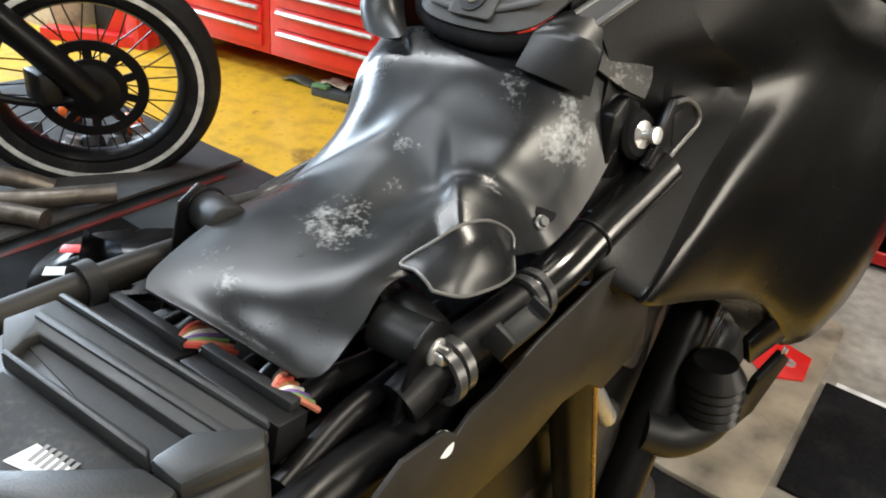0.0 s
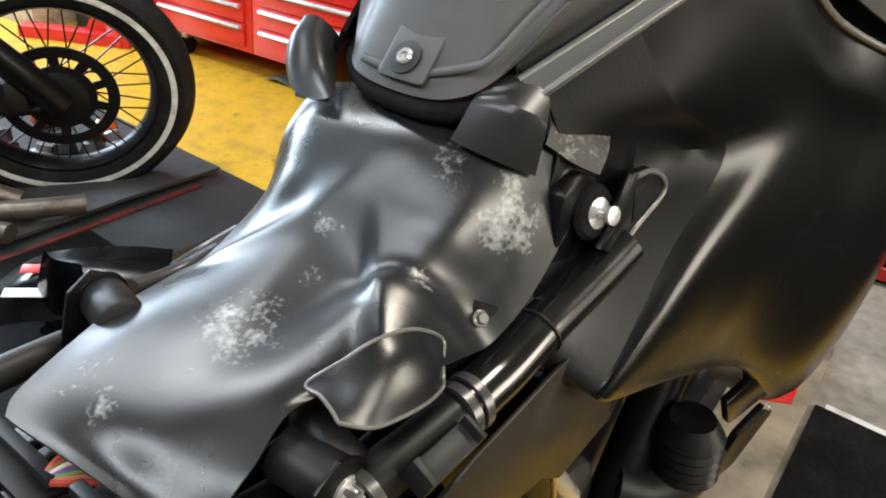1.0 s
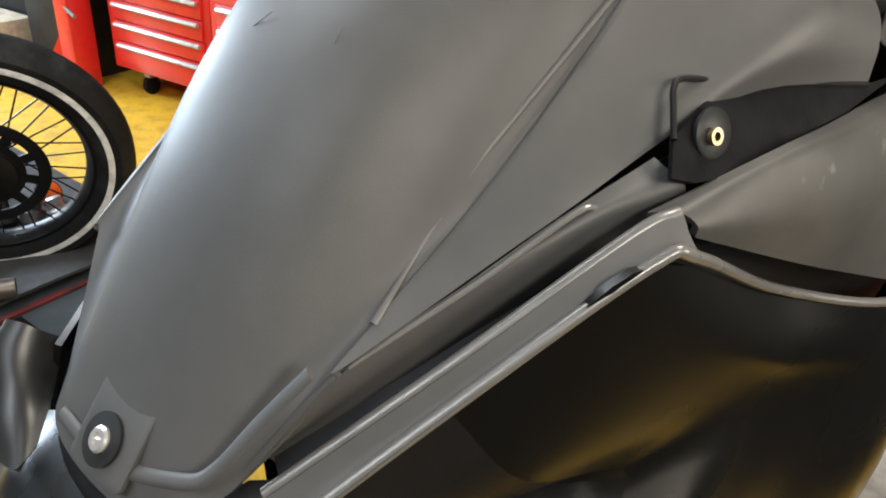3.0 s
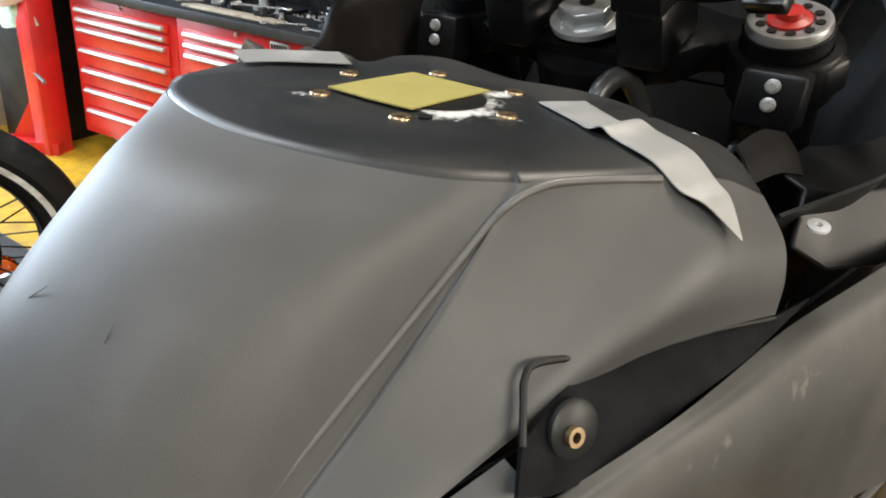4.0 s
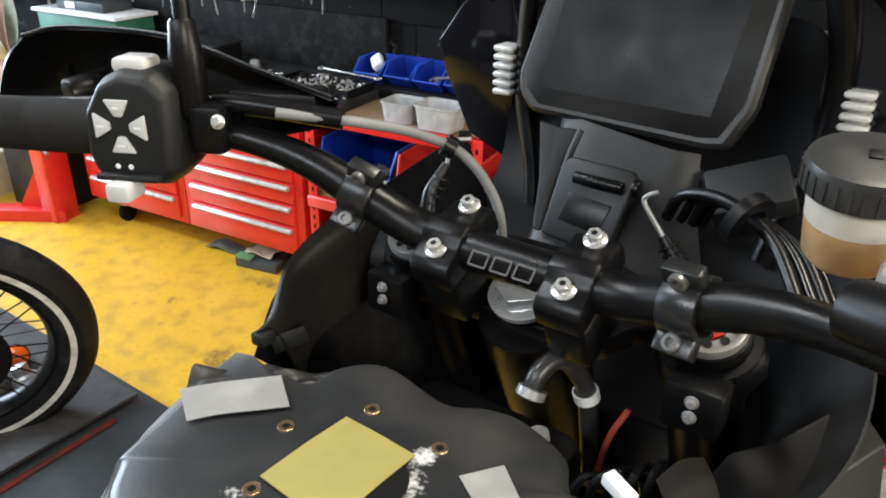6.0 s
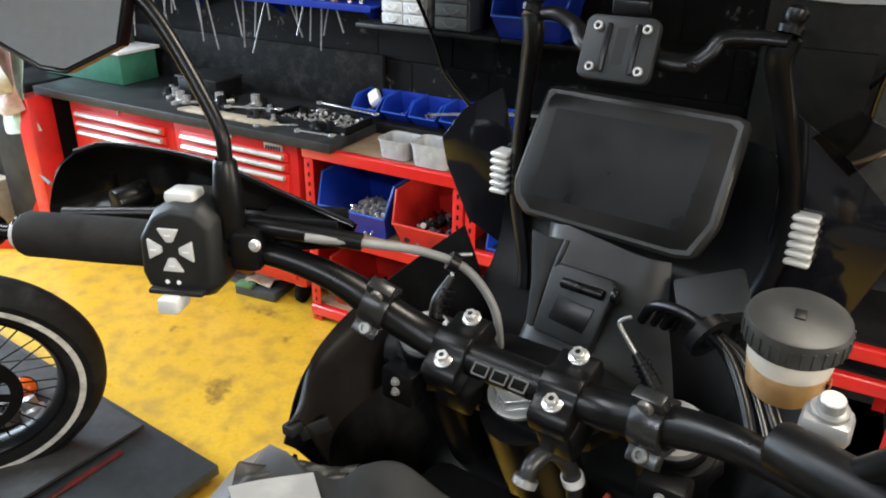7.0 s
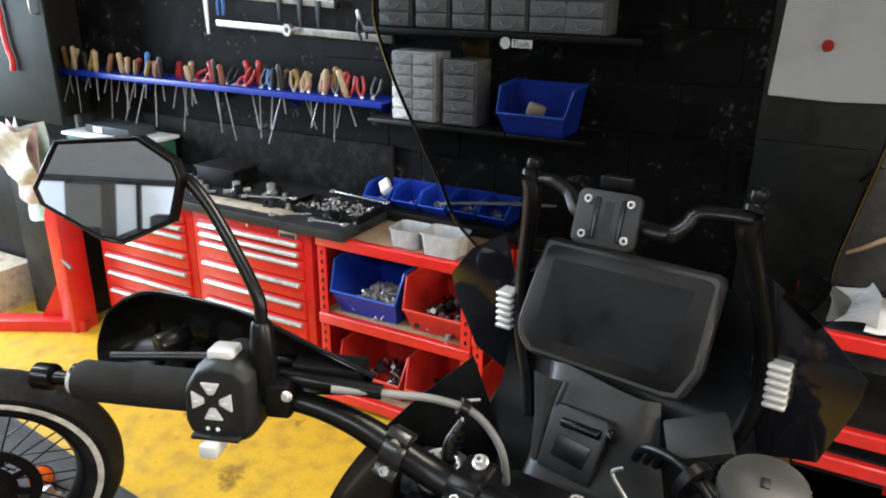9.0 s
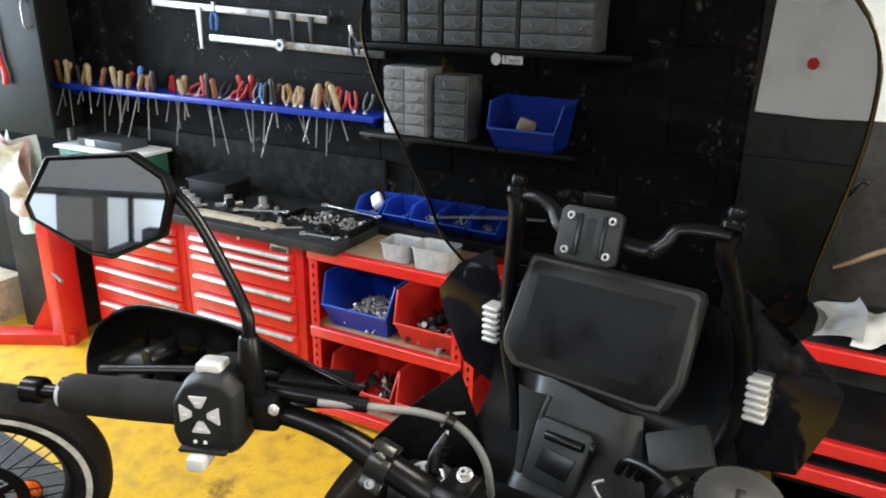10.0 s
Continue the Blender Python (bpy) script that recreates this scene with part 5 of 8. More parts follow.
def display():
    o = Vector((0, 0.444, 1.537))
    u, v = Vector((1, 0, 0)), Vector((0, 0.32, 0.95)).normalized()
    w = u.cross(v)  # towards the rider
    out = [(-0.104, 0.0), (-0.122, -0.105), (-0.117, -0.124), (-0.100, -0.140), (0.076, -0.146), (0.094, -0.143), (0.110, -0.108), (0.116, -0.004), (0.108, 0.002), (-0.098, 0.006)]
    shell = part("display", slab(out, o - w * 0.026, u, v, 0.026, 0.0075, segments=1), BEZEL, front_root, "dark rectangular instrument display, switched off")
    inner = [(a * 0.925, -0.07 + (b + 0.07) * 0.89) for a, b in out]
    part("display_glass", slab(inner, o - w * 0.001, u, v, 0.0016, 0.0005), SCREEN_GLASS, shell)
    act = [(-0.086, -0.018), (-0.094, -0.116), (0.076, -0.119), (0.088, -0.020)]
    part("display_area", slab(act, o + w * 0.0006, u, v, 0.0003), DARK_GLASS, shell)
    # stem under the display
    rows = [
        [(-0.078, 0.430, 1.405), (-0.055, 0.405, 1.405), (0.000, 0.395, 1.400), (0.050, 0.390, 1.395), (0.075, 0.400, 1.392)],
        [(-0.072, 0.410, 1.365), (-0.050, 0.372, 1.362), (0.000, 0.362, 1.358), (0.050, 0.365, 1.350), (0.085, 0.380, 1.345)],
        [(-0.066, 0.385, 1.320), (-0.048, 0.335, 1.318), (0.000, 0.325, 1.315), (0.050, 0.330, 1.310), (0.105, 0.350, 1.305)],
        [(-0.066, 0.350, 1.280), (-0.050, 0.300, 1.275), (0.000, 0.290, 1.270), (0.060, 0.300, 1.265), (0.120, 0.330, 1.260)],
    ]
    stem = part("display_stem", lofted(rows, 4, 0.006, 4), DARK_FRAME, front_root)
    fv = Vector((0, 0.42, 0.9)).normalized()
    fw = Vector((1, 0, 0)).cross(fv)
    clip = part("cable_clip", slab([(-0.034, -0.012), (0.031, -0.018), (0.042, 0.052), (0.036, 0.060), (-0.026, 0.062), (-0.031, 0.056)], Vector((0.0, 0.318, 1.33)) - fw * 0.014, (1, 0, 0), fv, 0.014, 0.003), GREY_BLACK, stem, "hinged black cable clip")
    part("clip_inset", slab([(-0.020, 0.004), (0.020, -0.001), (0.026, 0.026), (-0.016, 0.030)], Vector((0.0, 0.318, 1.33)) - fw * 0.0012, (1, 0, 0), fv, 0.0024, 0.001), SATIN_BLACK, clip)
    part("clip_pin", cyl((-0.0135, 0.332, 1.372), (0.033, 0.332, 1.371), 0.0055, bevel=0.0015), SATIN_BLACK, clip)
    part("pin_head", cyl((0.040, 0.336, 1.372), (0.047, 0.336, 1.372), 0.008, seg=20, bevel=0.002), SATIN_BLACK, clip)
    part("stem_wall", bevelled(sheet([[(-0.065, 0.357, 1.409), (-0.044, 0.352, 1.408), (-0.022, 0.356, 1.408)], [(-0.052, 0.338, 1.362), (-0.040, 0.336, 1.364), (-0.030, 0.345, 1.366)], [(-0.046, 0.320, 1.318), (-0.038, 0.316, 1.318), (-0.032, 0.326, 1.318)]], 0.003), 0.001, 1, 20), GREY_BLACK, stem)
    part("stem_rib", tube([(-0.022, 0.356, 1.408), (-0.026, 0.347, 1.388), (-0.030, 0.343, 1.366)], 0.0035, 8, 4), GREY_BLACK, stem)
    # black cowl closing the front
    cowl = [
        [(-0.150, 0.46, 1.470), (-0.105, 0.50, 1.500), (0.0, 0.52, 1.505), (0.12, 0.50, 1.500), (0.165, 0.46, 1.470)],
        [(-0.165, 0.47, 1.380), (-0.10, 0.50, 1.390), (0.0, 0.51, 1.390), (0.12, 0.50, 1.385), (0.180, 0.47, 1.375)],
        [(-0.170, 0.45, 1.300), (-0.10, 0.46, 1.300), (0.0, 0.46, 1.300), (0.12, 0.46, 1.295), (0.190, 0.45, 1.290)],
        [(-0.210, 0.38, 1.180), (-0.10, 0.40, 1.160), (0.0, 0.40, 1.150), (0.12, 0.40, 1.150), (0.220, 0.38, 1.170)],
        [(-0.220, 0.30, 1.020), (-0.10, 0.33, 1.000), (0.0, 0.33, 0.990), (0.12, 0.33, 0.990), (0.230, 0.30, 1.010)],
    ]
    part("front_cowl", lofted(cowl, 4, 0.004, 4), DARK, front_root)
    beak = [
        [(-0.16, 0.48, 1.42), (0.0, 0.56, 1.46), (0.17, 0.48, 1.42)],
        [(-0.19, 0.56, 1.25), (0.0, 0.70, 1.28), (0.20, 0.56, 1.25)],
        [(-0.20, 0.50, 1.02), (0.0, 0.66, 1.05), (0.21, 0.50, 1.02)],
    ]
    part("front_mask", lofted(beak, 5, 0.004, 6), GLOSS_BLACK, front_root)
    # phone mount plate and its cross bar
    c = Vector((0.002, 0.377, 1.601))
    uu, vv = Vector((1, 0, 0)), Vector((0, 0.36, 0.93)).normalized()
    ww = uu.cross(vv)
    plate = part("mount_plate", slab(rounded(0.072, 0.060, 0.009, 4), c - ww * 0.008, uu, vv, 0.009, 0.0025), GREY_BLACK, front_root, "black four-screw mount plate")
    part("mount_slot", slab(rounded(0.011, 0.034, 0.002, 2, 0.002, 0.002), c + ww * 0.0002, uu, vv, 0.001), DARK, plate)
    for a in (-0.0125, 0.0165):
        part("rib", slab(rounded(0.006, 0.046, 0.002, 2, a, 0.0), c + ww * 0.0002, uu, vv, 0.003, 0.001), SATIN_BLACK, plate)
    for a in (-0.024, 0.024):
        for b in (-0.019, 0.019):
            p = c + uu * (a + 0.001) + vv * b + ww * 0.001
            s = part("screw", lathe([(0, 0), (0.0046, 0), (0.0046, 0.002), (0.0038, 0.003), (0.0024, 0.003), (0.0024, 0.001), (0, 0.001)], p, p + ww, 18), CAP_GREY, plate)
            part("socket", cyl(p + ww * 0.0009, p + ww * 0.0014, 0.0024, seg=12), DARK, s)
    part("mount_hook", box(-0.016, 0.398, 1.628, 0.020, 0.408, 1.642, 0.002), SATIN_BLACK, plate)
    part("cross_bar", tube([(-0.112, 0.424, 1.617), (-0.085, 0.420, 1.621), (-0.060, 0.415, 1.612), (-0.040, 0.400, 1.598), (0.000, 0.395, 1.592), (0.035, 0.398, 1.594)], [0.007, 0.008, 0.008, 0.009, 0.010, 0.010], 14, 6, flat=0.7), SATIN_BLACK, front_root)
    part("cross_bar", tube([(0.030, 0.398, 1.592), (0.062, 0.400, 1.590), (0.078, 0.404, 1.600), (0.088, 0.410, 1.614), (0.115, 0.416, 1.616), (0.142, 0.414, 1.616)], [0.010, 0.010, 0.009, 0.008, 0.008, 0.007], 14, 6, flat=0.7), SATIN_BLACK, front_root)
    part("bar_screw", bolt((0.070, 0.390, 1.590), (0.070, 0.30, 1.588), 0.006), SATIN_BLACK, front_root)
    for x, s in ((-0.116, -1), (0.138, 1)):
        part("screen_knob", lathe([(0.005, 0), (0.011, 0.0), (0.012, 0.006), (0.008, 0.010), (0.010, 0.014), (0.010, 0.020), (0.006, 0.024), (0, 0.025)], (x, 0.424, 1.620), (x + 0.006, 0.438, 1.66), 20), SATIN_BLACK, front_root)
        part("screen_arm", tube([(x, 0.424, 1.618), (x - 0.003 * s, 0.425, 1.596), (x + 0.010 * s, 0.440, 1.540), (x + 0.024 * s, 0.455, 1.47), (x + 0.024 * s, 0.455, 1.40), (x + 0.004 * s, 0.445, 1.33), (x - 0.004 * s, 0.435, 1.29)], [0.011, 0.011, 0.009, 0.009, 0.009, 0.008, 0.008], 12, 6, flat=1.5), SATIN_BLACK, front_root, "flat black screen support arm")
        block = part("finned_block", box(x + s * 0.037, 0.447, 1.402, x + s * 0.051, 0.462, 1.454, 0.001), ALU_WHITE, front_root, "pale finned metal block")
        for k in range(6):
            z = 1.402 + k * 0.0092
            part("fin", box(x + s * 0.032, 0.440, z, x + s * 0.056, 0.466, z + 0.0062, 0.002, segments=1), ALU_WHITE, block)
    # side deflectors
    right = [(0.150, 1.548), (0.205, 1.510), (0.262, 1.455), (0.259, 1.423), (0.232, 1.345), (0.172, 1.332), (0.150, 1.42)]
    for s in (-1, 1):
        pts = right if s > 0 else [(-0.180, 1.522), (-0.236, 1.488), (-0.270, 1.444), (-0.262, 1.410), (-0.226, 1.340), (-0.165, 1.315), (-0.146, 1.400)]
        o2 = (0, 0.460 if s > 0 else 0.480, 0)
        part("wind_deflector", slab(pts, o2, (1, 0, 0), (0, 0, 1), 0.003, 0.001), GLOSS_TINT, front_root, "dark glossy side wind deflector")
    part("screen_corner", slab([(0.170, 1.527), (0.2045, 1.557), (0.231, 1.542), (0.2352, 1.5367), (0.2315, 1.5234), (0.2074, 1.4962)], (0, 0.454, 0), (1, 0, 0), (0, 0, 1), 0.003, 0.001), SMOKED, front_root, "smoked lower corner of the windscreen")
    # windscreen
    rows = []
    for z, hw, cut in ((1.490, 0.205, 0), (1.530, 0.232, 0), (1.580, 0.238, 0), (1.640, 0.250, 0), (1.700, 0.262, 0), (1.750, 0.268, 0), (1.800, 0.266, 0), (1.840, 0.245, 0), (1.875, 0.205, 0), (1.905, 0.140, 0)):
        row = []
        for k in range(-8, 9):
            a = k / 8
            row.append((-0.022 + hw * a, 0.452 - (z - 1.63) * 0.42 + 0.045 - 0.075 * a * a, z))
        rows.append(row)
    screen = part("windscreen", sheet(rows, 0.003), SMOKED, front_root, "tall smoked clear windscreen")
    for k in (0, -1):
        part("screen_edge", tube([r[k] for r in rows], 0.0022, 8, 3), EDGE_CLEAR, screen, "dark polished screen edge")


BEZEL = material("worn grey display shell", (0.022, 0.022, 0.022), 0.40, vary=0.12, scale=70, patch=14, amount=0.4, bump=0.06, detail=900, spec=0.45)
DARK_GLASS = material("black display area", (0.004, 0.004, 0.0045), 0.42, vary=0.2, scale=30, patch=16, amount=0.5, bump=0.0, spread=0.1, spec=0.2)
ALU_WHITE = material("pale cast metal", (0.62, 0.62, 0.60), 0.5, metal=0.3, vary=0.08, scale=60, patch=20)
GLOSS_TINT = material("dark tinted plastic", (0.006, 0.006, 0.008), 0.09, vary=0.1, scale=30, patch=6, amount=0.4, bump=0.0)
EDGE_CLEAR = material("dark acrylic edge", (0.006, 0.006, 0.006), 0.15, vary=0.1, scale=40, spec=0.8)
SMOKED = glassy("smoked screen", (0.53, 0.535, 0.54), 0.02, 1.22)
front_root = motorcycle
display()


def reservoir():
    ax = Vector((0.02, -0.20, 0.98)).normalized()
    p = Vector((0.214, 0.222, 1.408))
    CLOUDY = material("cloudy reservoir plastic", (0.52, 0.49, 0.44), 0.35, vary=0.06, scale=40, second=(0.42, 0.34, 0.22), patch=22, amount=0.55, bump=0.02)
    LID_GREY = material("dark cloudy lid", (0.030, 0.030, 0.029), 0.4, vary=0.1, scale=40, second=(0.055, 0.055, 0.052), patch=30, amount=0.5, bump=0.03, spec=0.3)
    AMBER = material("amber brake fluid", (0.42, 0.27, 0.13), 0.3, vary=0.08, scale=40, second=(0.30, 0.15, 0.05), patch=26, amount=0.5, bump=0.02)
    cup = part("brake_reservoir", lathe([(0.0275, 0.022), (0.0280, 0.03), (0.0295, 0.046), (0.0295, 0.050)], p, p + ax, 36), CLOUDY, bar_root, "cloudy brake fluid cup with amber fluid")
    part("fluid", lathe([(0, -0.006), (0.022, -0.006), (0.025, -0.002), (0.0275, 0.022)], p, p + ax, 36), AMBER, cup, "amber brake fluid behind cloudy plastic")
    part("level_mark", box(-0.012, -0.0283, 0.012, -0.004, -0.0268, 0.018, 0.0008, m=Matrix.Translation(p) @ ax.to_track_quat("Z", "X").to_matrix().to_4x4()), WIRES[5], cup)
    part("reservoir_lid", lathe([(0.0295, 0.040), (0.0325, 0.041), (0.0335, 0.044), (0.0335, 0.056), (0.032, 0.060), (0.028, 0.0615), (0.0, 0.0625)], p, p + ax, 40), LID_GREY, cup, "dark grey ribbed lid")
    for k in range(30):
        q = Matrix.Translation(p) @ ax.to_track_quat("Z", "X").to_matrix().to_4x4() @ Matrix.Rotation(radians(12 * k), 4, "Z")
        part("lid_rib", box(0.0330, -0.0010, 0.043, 0.0342, 0.0010, 0.056, 0, m=q), LID_GREY, cup)
    part("lid_mark", box(-0.006, -0.004, 0.0622, 0.004, 0.003, 0.0636, 0.0004, m=Matrix.Translation(p) @ ax.to_track_quat("Z", "X").to_matrix().to_4x4()), DARK, cup)
    part("reservoir_clip", bolt((0.247, 0.178, 1.424), (0.249, 0.160, 1.5), 0.0115, False), CAP_GREY, cup, "large bright screw")
    part("reservoir_foot", box(0.232, 0.164, 1.404, 0.262, 0.194, 1.422, 0.006), CAP_GREY, cup)
    part("brake_master", cyl((0.225, 0.150, 1.405), (0.315, 0.105, 1.415), 0.017, bevel=0.003), SATIN_BLACK, bar_root)
    part("throttle_grip", cyl((0.325, 0.103, 1.420), (0.486, 0.030, 1.420), 0.0195, seg=28, bevel=0.003), GRIP, bar_root)
    part("mirror_stalk", tube([(0.270, 0.130, 1.420), (0.290, 0.105, 1.46), (0.315, 0.085, 1.50), (0.36, 0.09, 1.58), (0.40, 0.1, 1.64)], 0.0085, 14, 6), SATIN_BLACK, bar_root)


reservoir()


HOSE_DARK = material("dark rubber hose", (0.028, 0.028, 0.027), 0.32, vary=0.1, scale=60, patch=20)


def cables():
    part("throttle_cable", tube([(-0.190, 0.150, 1.440), (-0.140, 0.190, 1.432), (-0.105, 0.225, 1.420), (-0.075, 0.250, 1.400), (-0.050, 0.262, 1.360), (-0.040, 0.262, 1.310)], 0.0044, 12, 8), HOSE_GREY, cable_root, "grey sleeved control cable")
    part("cable_sleeve", tube([(-0.250, 0.140, 1.440), (-0.215, 0.146, 1.443), (-0.150, 0.184, 1.434)], 0.0085, 12, 6), SATIN_BLACK, cable_root)
    part("cable_tie", lathe([(0.006, 0), (0.0095, 0), (0.0095, 0.010), (0.006, 0.010)], (-0.090, 0.240, 1.411), (-0.080, 0.247, 1.404), 16), SATIN_BLACK, cable_root)
    for k, (dx, r) in enumerate(((0.0, 0.005), (0.012, 0.004), (0.022, 0.0045), (0.03, 0.0035))):
        part("wire_loom", tube([(0.070 + dx, 0.345, 1.350), (0.085 + dx, 0.330, 1.378), (0.120 + dx, 0.312, 1.388 - 0.004 * k), (0.160 + dx, 0.292, 1.376 - 0.003 * k), (0.186 + dx, 0.262, 1.356 - 0.004 * k), (0.204 + dx, 0.232, 1.335)], r, 10, 8), SATIN_BLACK if k % 2 == 0 else GLOSS_BLACK, cable_root)
    part("loom_tie", lathe([(0.012, 0), (0.022, 0), (0.022, 0.010), (0.012, 0.010)], (0.138, 0.303, 1.382), (0.16, 0.292, 1.374), 18), SATIN_BLACK, cable_root)
    part("plug_box", box(-0.034, -0.024, -0.013, 0.034, 0.024, 0.013, 0.004, m=Matrix.Translation((0.124, 0.385, 1.372)) @ Euler((radians(35), radians(-20), radians(18))).to_matrix().to_4x4()), GREY_BLACK, cable_root, "grey plug housing")
    for pts, pin in (([(-0.085, 0.238, 1.395), (-0.092, 0.225, 1.372), (-0.090, 0.218, 1.35)], [(-0.085, 0.238, 1.395), (-0.090, 0.250, 1.410), (-0.078, 0.262, 1.412)]), ([(0.1016, 0.238, 1.3794), (0.112, 0.236, 1.368), (0.1233, 0.232, 1.3568)], [(0.1016, 0.238, 1.3794), (0.0905, 0.238, 1.3935), (0.0845, 0.239, 1.4020), (0.087, 0.240, 1.4065), (0.093, 0.242, 1.4096)])):
        gland = part("gland", tube(pts, [0.004, 0.0065, 0.0075], 14, 6), SATIN_BLACK, cable_root, "ribbed black cable boot")
        way = Vector(pts[2]) - Vector(pts[0])
        for k in range(5):
            q = Vector(pts[0]) + way * (0.25 + 0.15 * k)
            part("boot_ring", lathe([(0.004, 0), (0.0078, 0), (0.0078, 0.0016), (0.004, 0.0016)], q, q + way, 16), SATIN_BLACK, gland)
        part("pipe_end", tube(pin, 0.0018, 10, 5), STEEL, gland)
    hose = part("breather_hose", tube([(0.041, 0.172, 1.252), (0.043, 0.182, 1.270), (0.050, 0.200, 1.276), (0.058, 0.218, 1.256), (0.064, 0.228, 1.228), (0.070, 0.236, 1.150)], [0.0075, 0.008, 0.008, 0.008, 0.008, 0.007], 16, 8), HOSE_DARK, cable_root, "bent rubber breather hose with a bright clamp")
    part("hose_clamp", lathe([(0.0085, 0), (0.0115, 0), (0.0115, 0.007), (0.0085, 0.007)], (0.041, 0.173, 1.253), (0.042, 0.179, 1.264), 20), CHROME, hose)
    part("hose_band", lathe([(0.009, 0), (0.0108, 0), (0.0108, 0.009), (0.009, 0.009)], (0.0625, 0.2265, 1.236), (0.065, 0.230, 1.222), 20), PAPER, hose)
    part("metal_pipe", tube([(0.052, 0.170, 1.225), (0.058, 0.180, 1.170), (0.066, 0.185, 1.10)], 0.0085, 14, 6), ALU, cable_root)
    body = part("connector", box(-0.0115, -0.0048, -0.0045, 0.0115, 0.0048, 0.0045, 0.001, m=Matrix.Translation((0.137, 0.114, 1.262)) @ Euler((0, radians(6), radians(-25))).to_matrix().to_4x4()), PAPER, cable_root, "white plug with an orange seal")
    part("connector_seal", box(-0.0006, -0.0034, -0.0032, 0.0006, 0.0034, 0.0032, 0.0005, m=Matrix.Translation((0.1476, 0.1090, 1.2608)) @ Euler((0, radians(6), radians(-25))).to_matrix().to_4x4()), WIRES[1], body)
    for k in range(5):
        part("wire", tube([(0.09 + 0.012 * k, 0.13 + 0.01 * (k % 3), 1.18), (0.10 + 0.012 * k, 0.145, 1.225 + 0.008 * k), (0.12 + 0.006 * k, 0.16 + 0.008 * k, 1.22), (0.115 + 0.01 * k, 0.19, 1.16)], 0.0032, 8, 6), SATIN_BLACK, cable_root)
    part("wire", tube([(0.085, 0.205, 1.15), (0.090, 0.215, 1.205), (0.100, 0.225, 1.235)], 0.0026, 8, 6), WIRES[0], cable_root, "red wire")


cable_root = motorcycle
cables()


RIM_BROWN = material("dusty brown black plastic", (0.010, 0.0085, 0.0075), 0.5, vary=0.15, scale=60, second=(0.016, 0.0135, 0.012), patch=12, amount=0.5, bump=0.08, spec=0.15)
HIDE = material("wrinkled black vinyl", (0.014, 0.014, 0.0145), 0.42, vary=0.2, scale=60, second=(0.028, 0.027, 0.026), patch=30, amount=0.5, bump=0.3, detail=500, spec=0.4)


def crumpled_cover():
    """Wrinkled vinyl tucked between the tank top and the left fairing."""
    rows = []
    for i in range(9):
        v = i / 8
        row = []
        for k in range(13):
            u = k / 12
            a = Vector((-0.138, -0.002, 1.280)).lerp(Vector((-0.072, 0.060, 1.279)), u)
            b = Vector((-0.154, 0.040, 1.268)).lerp(Vector((-0.082, 0.098, 1.266)), u)
            q = a.lerp(b, v)
            q.z += 0.017 * math.sin(math.pi * v) * (1 - 0.5 * u) + 0.0035 * math.sin(9 * u + 5 * v) * math.sin(math.pi * v) + 0.0025 * math.sin(17 * u - 11 * v)
            row.append(q)
        rows.append(row)
    part("crumpled_cover", lofted(rows, 2, 0.002, 2), HIDE, front_root, "wrinkled black vinyl cover at the tank's shoulder", exact=True)


crumpled_cover()


